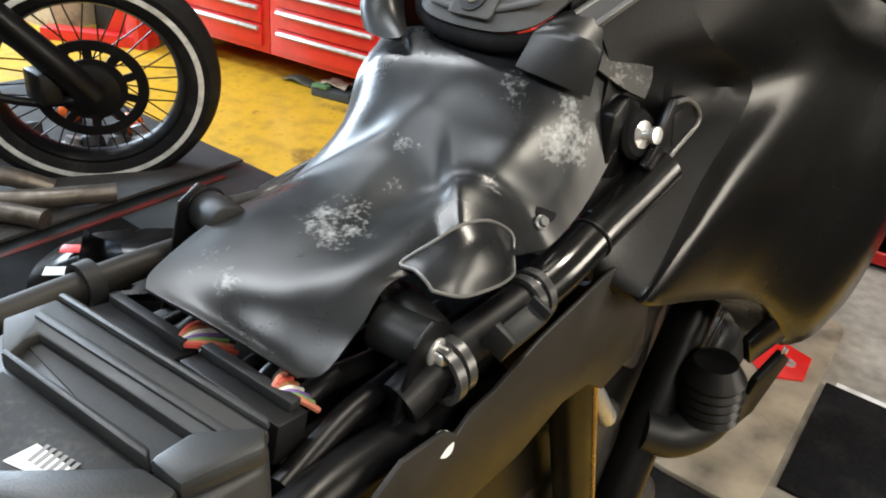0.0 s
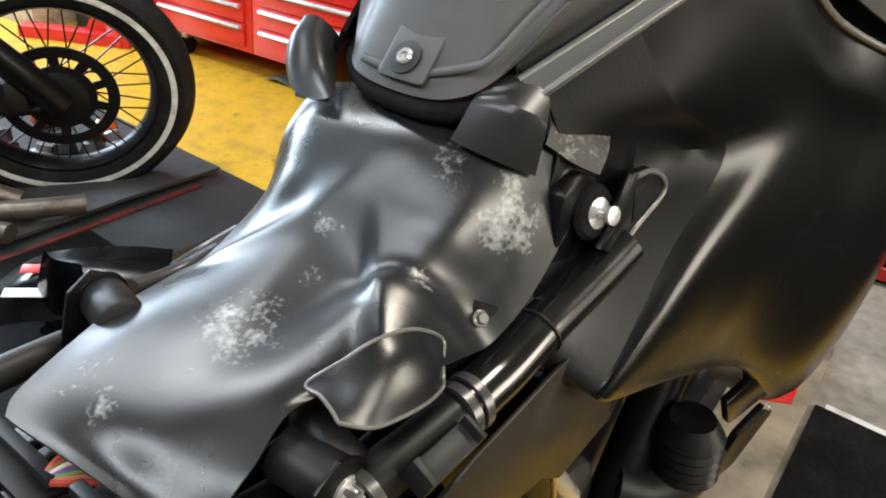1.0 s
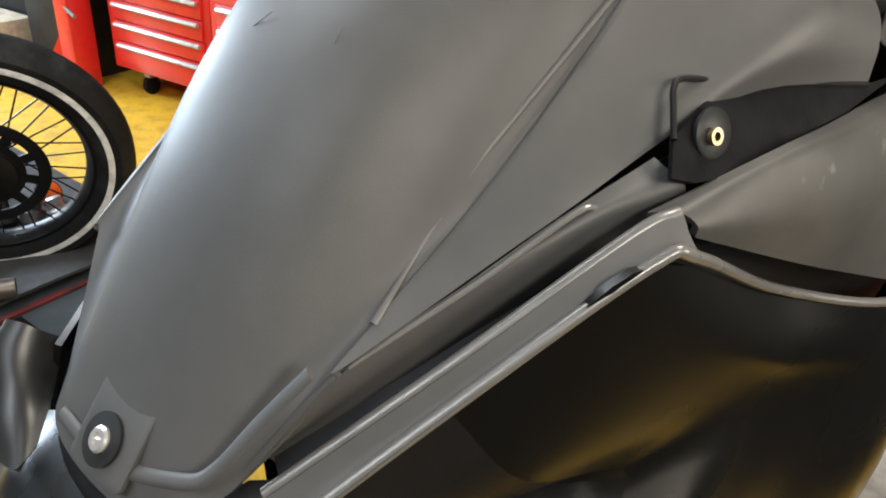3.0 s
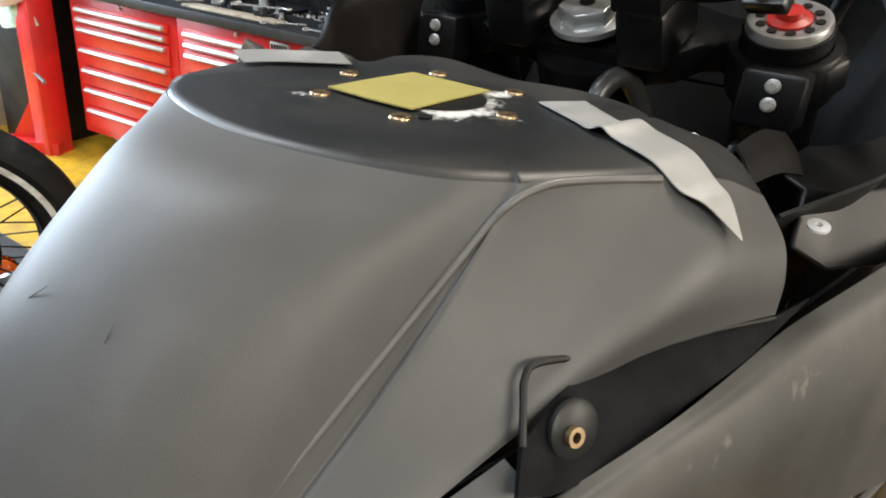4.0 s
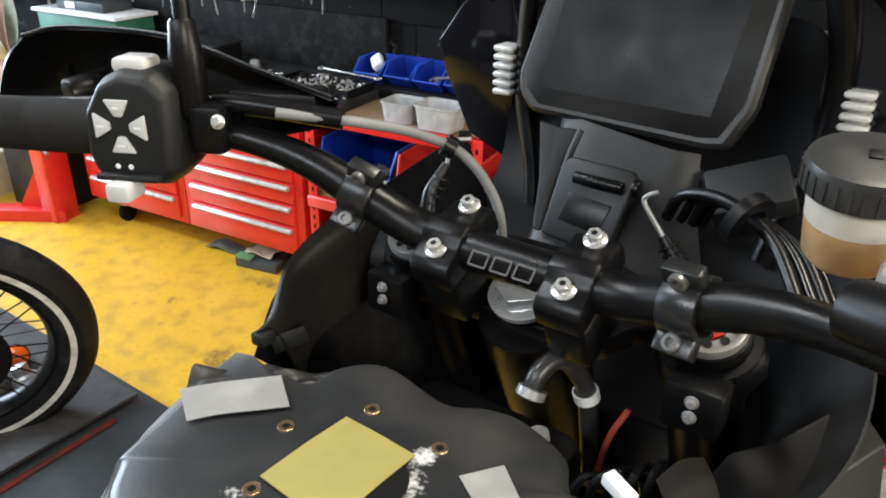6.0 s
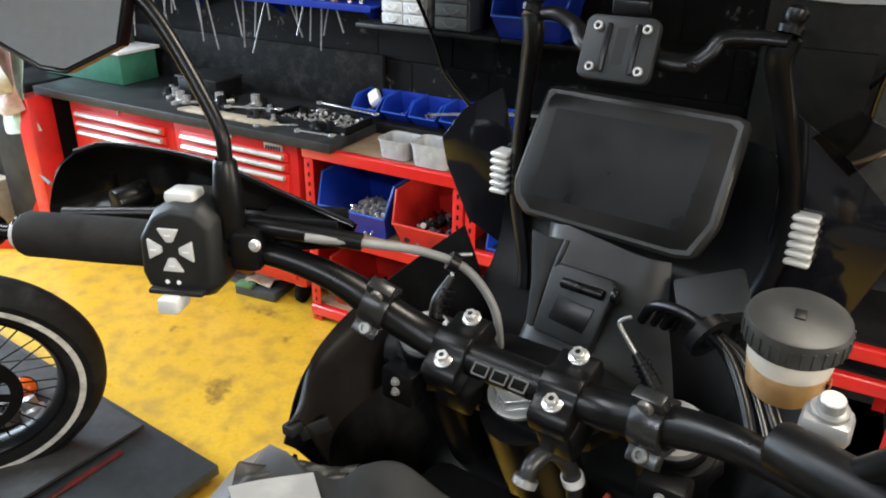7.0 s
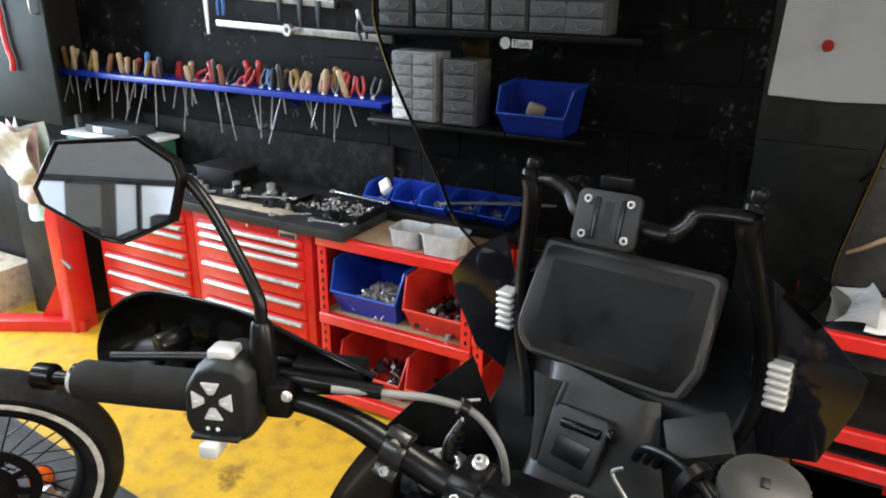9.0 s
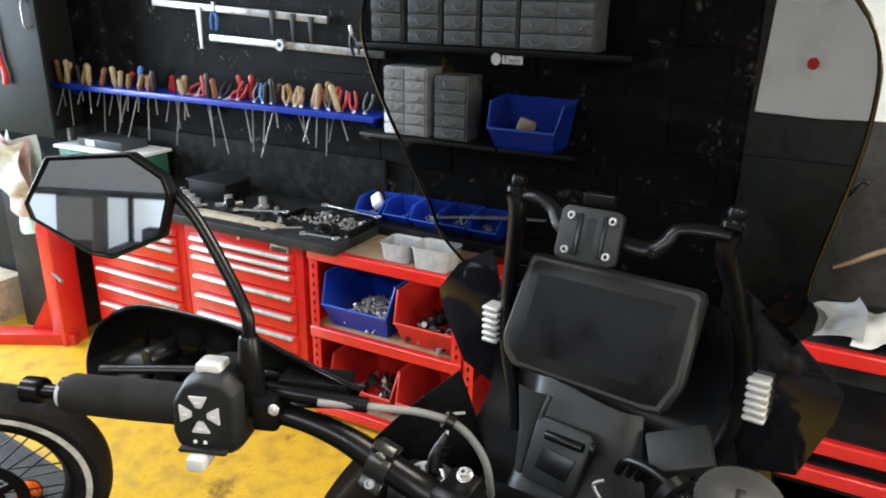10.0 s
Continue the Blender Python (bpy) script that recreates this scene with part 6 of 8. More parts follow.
def inner_fairings():
    for s in (-1, 1):
        def fx(x):
            return x if s > 0 else 2 * CX - x
        rows = [
            [(fx(0.190), 0.098, 1.240), (fx(0.232), 0.165, 1.262), (fx(0.248), 0.240, 1.285), (fx(0.235), 0.330, 1.320), (fx(0.20), 0.42, 1.360)],
            [(fx(0.180), 0.110, 1.225), (fx(0.215), 0.175, 1.235), (fx(0.225), 0.250, 1.245), (fx(0.205), 0.340, 1.260), (fx(0.17), 0.42, 1.29)],
            [(fx(0.165), 0.130, 1.180), (fx(0.190), 0.200, 1.160), (fx(0.195), 0.280, 1.150), (fx(0.18), 0.36, 1.16), (fx(0.14), 0.42, 1.18)],
            [(fx(0.150), 0.150, 1.080), (fx(0.170), 0.220, 1.050), (fx(0.175), 0.300, 1.030), (fx(0.16), 0.37, 1.04), (fx(0.12), 0.42, 1.05)],
        ]
        p = part("inner_fairing", lofted(rows, 5, 0.0022, 5), BLACK_RUBBER if s < 0 else DARK_FRAME, front_root, "dark inner fairing panel")
        if s < 0:
            lip = [[(-0.172, 0.0906, 1.2786), (-0.180, 0.1116, 1.2832), (-0.195, 0.1426, 1.3082), (-0.205, 0.1758, 1.3195), (-0.215, 0.2245, 1.3278), (-0.220, 0.2727, 1.3302)], [(-0.165, 0.1039, 1.2765), (-0.172, 0.118, 1.285), (-0.180, 0.1345, 1.299), (-0.187, 0.1826, 1.3114), (-0.190, 0.2278, 1.319), (-0.192, 0.2651, 1.3194)], [(-0.150, 0.118, 1.225), (-0.158, 0.130, 1.240), (-0.163, 0.150, 1.25), (-0.165, 0.190, 1.255), (-0.166, 0.235, 1.26), (-0.165, 0.28, 1.26)]]
            edge = part("fairing_rim", lofted(lip, 4, 0.003, 4), RIM_BROWN, p, "dusty brownish black fairing rim", exact=True)
            part("rim_clip", box(-0.178, 0.088, 1.266, -0.164, 0.104, 1.277, 0.002), GREY_BLACK, edge, exact=True)
            part("rim_tab", slab([(0, 0), (0.030, 0.004), (0.034, -0.012), (0.004, -0.016)], (-0.170, 0.100, 1.270), (0.45, 0.89, 0), (0, 0, 1), 0.003, 0.001), GREY_BLACK, edge, exact=True)
        if s > 0:
            part("fixing_washer", lathe([(0.002, 0), (0.0062, 0), (0.0062, 0.0015), (0.002, 0.002)], (0.207, 0.128, 1.228), (0.21, 0.118, 1.26), 24), WHITE_LINE, p)
            part("tank_mount", lathe([(0, 0), (0.016, 0), (0.016, 0.012), (0.011, 0.018), (0.011, 0.026), (0, 0.027)], (0.178, 0.118, 1.200), (0.18, 0.10, 1.24), 24), BLACK_RUBBER, p)
            nub = lofted([[(0.150, 0.136, 1.262), (0.158, 0.152, 1.270), (0.168, 0.166, 1.268)], [(0.158, 0.130, 1.256), (0.168, 0.145, 1.263), (0.178, 0.160, 1.260)], [(0.166, 0.126, 1.244), (0.176, 0.140, 1.250), (0.186, 0.154, 1.248)]], 4, 0.004, 4)
            part("cover_nub", nub, RIM_BROWN, p, "rounded dark plastic end of the cover", exact=True)
            part("cover_wing", bevelled(sheet([[(0.170, 0.148, 1.252), (0.176, 0.196, 1.256), (0.196, 0.224, 1.256), (0.23, 0.30, 1.262)], [(0.193, 0.136, 1.246), (0.206, 0.170, 1.238), (0.222, 0.205, 1.236), (0.255, 0.29, 1.24)], [(0.196, 0.120, 1.215), (0.212, 0.150, 1.196), (0.232, 0.195, 1.19), (0.262, 0.28, 1.19)]], 0.004), 0.003, 2, 15), DARK, p, "", 20, exact=True)


inner_fairings()


# ---- rear of the bike ----
PIPE_BLACK = material("polished black pipe", (0.005, 0.005, 0.005), 0.2, vary=0.1, scale=40, patch=12, amount=0.4, bump=0.02, spec=0.7)
CLAMP_DARK = material("tarnished clamp steel", (0.06, 0.06, 0.06), 0.3, metal=0.3, vary=0.15, scale=60, second=(0.05, 0.05, 0.05), patch=20)
BOX_GREY = scuffed("scuffed box plastic", (0.020, 0.021, 0.0215), 0.46, [(0.02, -0.66, 0.895, 0.30, 0.14)], pale=(0.075, 0.075, 0.072), second=(0.030, 0.031, 0.031), fine=300.0, coarse=40.0, bump=0.1, spec=0.4)
DUSTY_BOX = scuffed("dusty lid panel", (0.012, 0.012, 0.0115), 0.6, [(0.0, -0.70, 0.895, 0.30, 0.30)], pale=(0.05, 0.046, 0.038), second=(0.024, 0.022, 0.018), fine=200.0, coarse=30.0, bump=0.1, spec=0.25)


def rear():

    def plate(outline, z0, z1, mat, parent, name, label="", bev=0.003):
        return part(name, slab(outline, (0, 0, z0), (1, 0, 0), (0, 1, 0), z1 - z0, bev), mat, parent, label, exact=True)

    case = plate([(-0.0544, -0.6422), (0.1369, -0.627), (0.1492, -0.6387), (0.1478, -0.6889), (0.0868, -0.7467), (-0.0449, -0.6976), (-0.054, -0.6742)], 0.800, 0.8870, BOX_GREY, rear_root, "case", "scuffed dark grey plastic battery box with raised ribs", 0.005)
    plate([(-0.0544, -0.6422), (-0.0528, -0.6366), (0.1343, -0.6235), (0.1389, -0.6285)], 0.8930, 0.8985, BOX_GREY, case, "rib")
    plate([(-0.043, -0.6611), (-0.0433, -0.6549), (0.1432, -0.6391), (0.1441, -0.6447)], 0.8935, 0.8965, BOX_GREY, case, "rib", "", 0.0012)
    plate([(-0.0246, -0.6737), (-0.0257, -0.6681), (0.1111, -0.6544), (0.1151, -0.6579), (0.116, -0.6802)], 0.8860, 0.8880, DARK_FRAME, case, "recess", "", 0)
    plate([(-0.054, -0.6742), (-0.0544, -0.6422), (0.1369, -0.627), (0.1387, -0.6298), (0.114, -0.655), (-0.026, -0.6667), (-0.024, -0.6739), (-0.0128, -0.692)], 0.8860, 0.8945, BOX_GREY, case, "lid_band", "", 0.002)
    plate([(-0.0139, -0.6915), (-0.0177, -0.6876), (0.1106, -0.6759), (0.1173, -0.681)], 0.8860, 0.8985, BOX_GREY, case, "bar", "", 0.002)
    plate([(0.0032, -0.7156), (-0.0101, -0.6937), (0.116, -0.6822), (0.1083, -0.7011), (0.0679, -0.7397)], 0.8860, 0.8885, DUSTY_BOX, case, "floor_plate", "dusty worn lid panel", 0)
    plate([(0.1173, -0.681), (0.115, -0.6563), (0.1374, -0.6288), (0.15, -0.638), (0.1423, -0.6805)], 0.8860, 0.8990, BOX_GREY, case, "end_block", "", 0.004)
    plate([(0.0632, -0.7379), (0.118, -0.6834), (0.1414, -0.6805), (0.1461, -0.6906), (0.0868, -0.7467)], 0.8860, 0.8960, BOX_GREY, case, "front_rail", "", 0.003)
    lab = plate([(0.0611, -0.7227), (0.0608, -0.7067), (0.0947, -0.7027), (0.0818, -0.7166)], 0.8884, 0.8890, PAPER, case, "sticker", "white paper label with grey bars", 0)
    mid_, u_ = Vector((0.0761, -0.7076)), Vector((0.0273, 0.0051))
    for k in range(6):
        c_ = mid_ + u_ * (0.16 * k - 0.30)
        part("bar", box(-0.0012, -0.006, 0, 0.0012, 0.006, 0.0003, 0, m=Matrix.Translation((c_.x, c_.y, 0.8890)) @ pose(0, 0, 0, 0, 0, 20)), LETTER, lab, exact=True)
    for x, n in ((-0.055, 0), (0.040, 1)):
        plug = part("multi_plug", box(-0.046, -0.012, -0.02, 0.046, 0.012, 0.006, 0.002, m=Matrix.Translation((x + 0.012, -0.592 + 0.010 * n, 0.868)) @ Euler((radians(-12), 0, radians(3))).to_matrix().to_4x4()), DARK, rear_root, "black multi-pin plug with coloured wires")
        part("plug_lever", box(-0.044, 0.002, 0.005, 0.040, 0.011, 0.012, 0.0015, m=Matrix.Translation((x + 0.012, -0.592 + 0.010 * n, 0.868)) @ Euler((radians(-12), 0, radians(3))).to_matrix().to_4x4()), DARK_FRAME, plug)
        for k in range(4):
            part("latch", box(-0.040 + 0.021 * k, -0.0145, -0.014, -0.026 + 0.021 * k, -0.011, 0.004, 0.001, m=Matrix.Translation((x + 0.012, -0.592 + 0.010 * n, 0.868)) @ Euler((radians(-12), 0, radians(3))).to_matrix().to_4x4()), DARK_FRAME, plug)
        for k in range(7):
            w = tube([(x + 0.044 - 0.012 * n + 0.0012 * k, -0.584 + 0.010 * n, 0.876), (x + 0.041 - 0.012 * n + 0.003 * k, -0.574 + 0.008 * n, 0.879 - 0.001 * k), (x + 0.030 - 0.012 * n + 0.005 * k, -0.552, 0.868 - 0.002 * k)], 0.0021, 6, 5)
            part("wire", w, WIRES[(k * 5 + n) % 6], plug)
    # subframe rails
    part("subframe_rail", tube([(0.125, -0.40, 0.80), (0.122, -0.50, 0.822), (0.124, -0.57, 0.838), (0.126, -0.64, 0.840), (0.115, -0.80, 0.845), (0.105, -0.95, 0.85)], 0.016, 18, 6), SATIN_BLACK, rear_root, "black steel subframe rail")
    part("subframe_rail", tube([(-0.150, -0.30, 0.81), (-0.130, -0.46, 0.855), (-0.120, -0.56, 0.872), (-0.105, -0.75, 0.885), (-0.095, -0.95, 0.89)], 0.0115, 18, 6), PLATE_BLACK, rear_root, "black steel subframe rail")
    part("rail_band", lathe([(0.0145, 0), (0.0185, 0), (0.0185, 0.012), (0.0145, 0.012)], (-0.118, -0.585, 0.873), (-0.116, -0.62, 0.875), 20), GREY_BLACK, rear_root)
    for x, y, z, s in ((0.108, -0.487, 0.883, 1), (-0.096, -0.498, 0.905, -1)):
        bush = part("seat_bush", cyl((x - 0.030 * s, y - 0.004, z), (x + 0.012 * s, y + 0.004, z - 0.004), 0.0165, seg=28, bevel=0.003), GREY_BLACK, rear_root, "grey rubber mounting bush")
        part("collar", cyl((x + 0.012 * s, y + 0.004, z - 0.004), (x + 0.016 * s, y + 0.004, z - 0.004), 0.019, seg=28, bevel=0.001), SATIN_BLACK, bush)
        part("bush_bolt", bolt((x + 0.016 * s, y + 0.004, z - 0.005), (x + 0.1 * s, y + 0.006, z - 0.005), 0.010), CHROME, bush)
        part("bush_arm", slab([(-0.018, 0.010), (0.0, 0.020), (0.018, 0.008), (0.020, -0.02), (-0.02, -0.085), (-0.045, -0.075)], (x + 0.013 * s, y, z), (0, 1, 0), (0, 0, 1), 0.003 * s, 0.0008), SATIN_BLACK, bush)
    # hose and pipe run on the right
    pipe = part("coolant_pipe", tube([(0.150, -0.215, 0.935), (0.143, -0.250, 0.915), (0.135, -0.294, 0.894), (0.132, -0.340, 0.878), (0.130, -0.380, 0.872)], 0.0185, 22, 8), PIPE_BLACK, rear_root, "shiny black coolant pipe with clamps")
    part("pipe_seam", lathe([(0.0185, 0), (0.0198, 0), (0.0198, 0.002), (0.0185, 0.002)], (0.1345, -0.300, 0.892), (0.134, -0.32, 0.885), 24), DARK, pipe)
    hose = part("coolant_hose", tube([(0.131, -0.362, 0.874), (0.128, -0.420, 0.870), (0.124, -0.465, 0.866), (0.118, -0.51, 0.85)], 0.016, 18, 6), DARK, rear_root)
    for y, z in ((-0.372, 0.8725), (-0.384, 0.872), (-0.470, 0.866), (-0.480, 0.864)):
        part("hose_clamp", lathe([(0.0165, 0), (0.0205, 0), (0.0205, 0.007), (0.0165, 0.007)], (0.1305 - 0.00008 * 0, y, z), (0.129, y - 0.02, z - 0.0008), 26), CLAMP_DARK, hose)
    part("cable_clip", slab([(-0.028, -0.004), (0.026, -0.004), (0.026, 0.012), (0.022, 0.012), (0.022, 0.004), (-0.022, 0.004), (-0.022, 0.016), (-0.028, 0.016)], (0.142, -0.428, 0.882), (0, 1, 0), (0.4, 0, 0.9), 0.018, 0.001), GREY_BLACK, hose, "grey plastic clip on the hose")
    part("hose_elbow", tube([(0.070, -0.462, 0.884), (0.088, -0.470, 0.888), (0.106, -0.466, 0.876), (0.112, -0.45, 0.85)], 0.013, 16, 6), DARK, rear_root)
    # long side plate
    plate = [(-0.205, 0.885), (-0.228, 0.876), (-0.265, 0.864), (-0.300, 0.862), (-0.396, 0.854), (-0.452, 0.843), (-0.476, 0.843), (-0.492, 0.834), (-0.505, 0.846), (-0.545, 0.853), (-0.60, 0.83), (-0.62, 0.77), (-0.40, 0.745), (-0.335, 0.754), (-0.285, 0.742), (-0.249, 0.712), (-0.156, 0.715), (-0.175, 0.79)]
    p = part("side_plate", slab(plate, (0.150, 0, 0), (0, 1, 0), (0, 0, 1), 0.004, 0.0012), PLATE_BLACK, rear_root, "long dusty black side plate with chipped edge")
    part("plate_washer", lathe([(0, 0), (0.0085, 0), (0.0085, 0.002), (0.003, 0.003), (0, 0.003)], (0.150, -0.503, 0.832), (0.2, -0.51, 0.86), 28), WHITE_LINE, p, "pale washer")
    part("plate_bolt", lathe([(0, 0), (0.016, 0), (0.016, 0.004), (0.010, 0.006), (0.010, 0.013), (0.006, 0.013), (0.006, 0.008), (0, 0.008)], (0.150, -0.548, 0.800), (0.2, -0.56, 0.81), 26), STEEL, p)
    # jumble under the seat pan
    for k in range(7):
        part("harness", tube([(0.11 - 0.03 * k, -0.60, 0.845), (0.10 - 0.028 * k, -0.54, 0.850 + 0.006 * (k % 3)), (0.095 - 0.024 * k, -0.48, 0.845), (0.085 - 0.022 * k, -0.40, 0.84)], 0.009 - 0.0007 * k, 10, 6), DARK if k % 2 else SATIN_BLACK, rear_root)
    part("under_tray", box(-0.115, -0.92, 0.74, 0.125, -0.25, 0.83, 0.01), DARK, rear_root)
    for pts in ([(-0.115, -0.395, 0.895), (-0.118, -0.43, 0.89), (-0.112, -0.47, 0.897)], [(-0.120, -0.37, 0.900), (-0.128, -0.40, 0.890), (-0.124, -0.43, 0.888)]):
        part("hose_clamp", tube(pts, 0.006, 12, 5), CLAMP_DARK, rear_root)


rear_root = motorcycle
rear()


def lower():
    part("frame_strut", tube([(0.121, -0.275, 0.80), (0.121, -0.239, 0.677), (0.121, -0.184, 0.487), (0.121, -0.13, 0.30)], 0.025, 18, 4), SATIN_BLACK, low_root, "black frame strut")
    part("frame_strut", tube([(0.122, 0.19, 0.64), (0.122, 0.118, 0.535), (0.122, -0.018, 0.335), (0.122, -0.08, 0.24)], 0.033, 20, 5), SATIN_BLACK, low_root, "black frame strut")
    part("gold_edge", tube([(0.146, -0.262, 0.76), (0.146, -0.228, 0.65), (0.146, -0.185, 0.50)], 0.003, 8, 4), BRASS, low_root)
    part("engine_block", box(-0.15, -0.34, 0.22, 0.075, 0.22, 0.66, 0.04, segments=3), ENGINE, low_root, "dirty cast alloy engine")
    part("cylinder", cyl((0, 0.0, 0.55), (0, 0.22, 0.86), 0.10, seg=28, bevel=0.01), ENGINE, low_root)
    part("cylinder", cyl((0, -0.1, 0.55), (0, -0.25, 0.80), 0.09, seg=28, bevel=0.01), ENGINE, low_root)
    part("clutch_cover", cyl((0.07, -0.08, 0.42), (0.098, -0.08, 0.42), 0.105, seg=36, bevel=0.012), ENGINE, low_root)
    for y, z, r in ((-0.20, 0.66, 0.016), (-0.16, 0.62, 0.013), (-0.19, 0.585, 0.018)):
        part("throttle_fitting", lathe([(0, 0), (r, 0), (r, 0.012), (r * 0.6, 0.016), (r * 0.6, 0.03), (0, 0.03)], (0.088, y, z), (0.2, y - 0.02, z + 0.03), 24), STEEL, low_root)
    part("hose", tube([(0.10, -0.30, 0.72), (0.13, -0.24, 0.70), (0.14, -0.18, 0.62)], 0.012, 12, 6), STEEL, low_root)
    part("elbow_pipe", tube([(0.12, 0.03, 0.44), (0.16, 0.06, 0.43), (0.19, 0.10, 0.45), (0.20, 0.14, 0.50)], 0.034, 22, 6), GREY_BLACK, low_root, "dark rubber air elbow")
    boot = lathe([(0, 0), (0.045, 0.0), (0.040, 0.008), (0.045, 0.016), (0.040, 0.024), (0.045, 0.032), (0.040, 0.040), (0.045, 0.048), (0.040, 0.056), (0.045, 0.064), (0.03, 0.09), (0, 0.09)], (0.19, 0.10, 0.47), (0.18, 0.09, 0.6), 28)
    part("pleated_boot", boot, DARK, low_root, "black pleated rubber boot")
    part("mud_flap", slab([(0, 0), (0.07, 0.02), (0.09, 0.13), (0.05, 0.16), (0.01, 0.12)], (0.205, 0.15, 0.40), (0.3, 1, 0), (0.15, 0, 1), 0.012, 0.003), DARK, low_root)
    part("sump", box(-0.13, -0.30, 0.10, 0.14, 0.20, 0.24, 0.04, segments=3), ENGINE, low_root)


low_root = motorcycle
lower()


def wheel(parent, c, r, width, axis, mat_stripe=None):
    c = Vector(c)
    axis = Vector(axis).normalized()
    k = r / 0.33
    w = width / 2
    tyre = part("tyre", lathe([(r - 0.095 * k, -w * 0.62), (r - 0.07 * k, -w * 0.9), (r - 0.035 * k, -w), (r - 0.012 * k, -w * 0.72), (r, -w * 0.25), (r, w * 0.25), (r - 0.012 * k, w * 0.72), (r - 0.035 * k, w), (r - 0.07 * k, w * 0.9), (r - 0.095 * k, w * 0.62)], c, c + axis, 72), TYRE, parent, "black road tyre")
    if mat_stripe:
        part("rim_stripe", lathe([(r - 0.064 * k, w * 0.94), (r - 0.066 * k, w * 0.96), (r - 0.053 * k, w * 0.995), (r - 0.051 * k, w * 0.985)], c, c + axis, 72), mat_stripe, tyre, "pale reflective stripe")
    rim = part("rim", lathe([(r - 0.090 * k, -w * 0.66), (r - 0.100 * k, -w * 0.66), (r - 0.112 * k, -w * 0.3), (r - 0.115 * k, 0), (r - 0.112 * k, w * 0.3), (r - 0.100 * k, w * 0.66), (r - 0.090 * k, w * 0.66)], c, c + axis, 72), SATIN_BLACK, parent, "black spoked rim")
    hub = part("hub", lathe([(0, -0.05 * k), (0.03 * k, -0.05 * k), (0.045 * k, -0.035 * k), (0.03 * k, -0.02 * k), (0.03 * k, 0.02 * k), (0.045 * k, 0.035 * k), (0.03 * k, 0.05 * k), (0, 0.05 * k)], c, c + axis, 32), SATIN_BLACK, parent)
    u = axis.orthogonal().normalized()
    v = axis.cross(u)
    for i in range(36):
        a0 = 2 * math.pi * i / 36
        a1 = a0 + (0.55 if i % 2 else -0.55)
        s = (1 if (i // 2) % 2 else -1)
        p = c + (u * math.cos(a0) + v * math.sin(a0)) * 0.043 * k + axis * 0.035 * k * s
        q = c + (u * math.cos(a1) + v * math.sin(a1)) * (r - 0.112 * k)
        part("spoke", cyl(p, q, 0.0022 * k, seg=6), SATIN_BLACK, rim)
    return tyre


for yy, rr in ((0.83, 0.37), (-0.92, 0.36)):
    wheel(motorcycle, (CX, yy, rr - 0.10 + 0.0186 * yy), rr, 0.13 if yy > 0 else 0.17, (1, 0, 0))
part("swing_arm", tube([(0.11, -0.30, 0.32), (0.13, -0.6, 0.27), (0.13, -0.92, 0.22)], 0.032, 14, 4), SATIN_BLACK, low_root)
part("swing_arm", tube([(-0.11, -0.30, 0.32), (-0.13, -0.6, 0.27), (-0.13, -0.92, 0.22)], 0.032, 14, 4), SATIN_BLACK, low_root)
part("axle", cyl((-0.15, -0.92, 0.22), (0.15, -0.92, 0.22), 0.012), STEEL, low_root)
part("axle", cyl((-0.15, 0.83, 0.23), (0.17, 0.83, 0.23), 0.012), STEEL, low_root)


# ---- things laid on the motorcycle ----
def tape_strip(points, w, label):
    """A strip of tape along the points, each (place, side direction, longer or shorter than 1 where it is broader or narrower), standing 1 mm off what it is stuck to."""
    rows = []
    run = smooth_path([p for p, _ in points], 6)
    sides = smooth_path([s for _, s in points], 6)
    for p, s in zip(run, sides):
        d = Vector(s)
        rows.append([p - d * w / 2, p - d * w / 6, p + d * w / 6, p + d * w / 2])
    return thing("tape_strip", label, "tape", BIKE, group="tape strips on the tank", bm=sheet(rows, 0.0006), mat=TAPE)


tape_strip([((-0.118, -0.013, 1.2864), (0.87, -0.48, 0)), ((-0.106, 0.003, 1.2872), (0.85, -0.50, 0)), ((-0.091, 0.020, 1.2872), (0.83, -0.55, 0)), ((-0.075, 0.038, 1.2870), (0.83, -0.56, 0))], 0.037, "strip of silver duct tape on the tank top")
tape_strip([((0.074, 0.0547, 1.2858), (0.563, 0.81, 0)), ((0.101, 0.035, 1.2858), (0.334, 0.81, 0)), ((0.113, 0.026, 1.2862), (0.247, 0.88, 0)), ((0.121, 0.024, 1.2895), (0.258, 1.002, 0)), ((0.1305, 0.022, 1.286), (0.341, 1.013, 0)), ((0.1526, 0.0136, 1.2822), (0.289, 1.029, 0)), ((0.1673, 0.0108, 1.2724), (0.311, 0.859, 0)), ((0.177, 0.0132, 1.2665), (0.205, 0.567, 0)), ((0.19, 0.0158, 1.2511), (0.012, 0.032, 0))], 0.029, "peeling strip of silver duct tape at the tank edge")
thing("abrasive_sheet", "square of ochre abrasive paper lying over the filler hole", "sandpaper", BIKE, bm=slab([(-0.026, -0.027), (0.004, -0.029), (0.033, -0.028), (0.0335, 0.010), (0.035, 0.041), (0.008, 0.0425), (-0.023, 0.043), (-0.0255, 0.008)], (0, 0, 1.2856), (1, 0, 0), (0, 1, 0), 0.0008), mat=PAD)

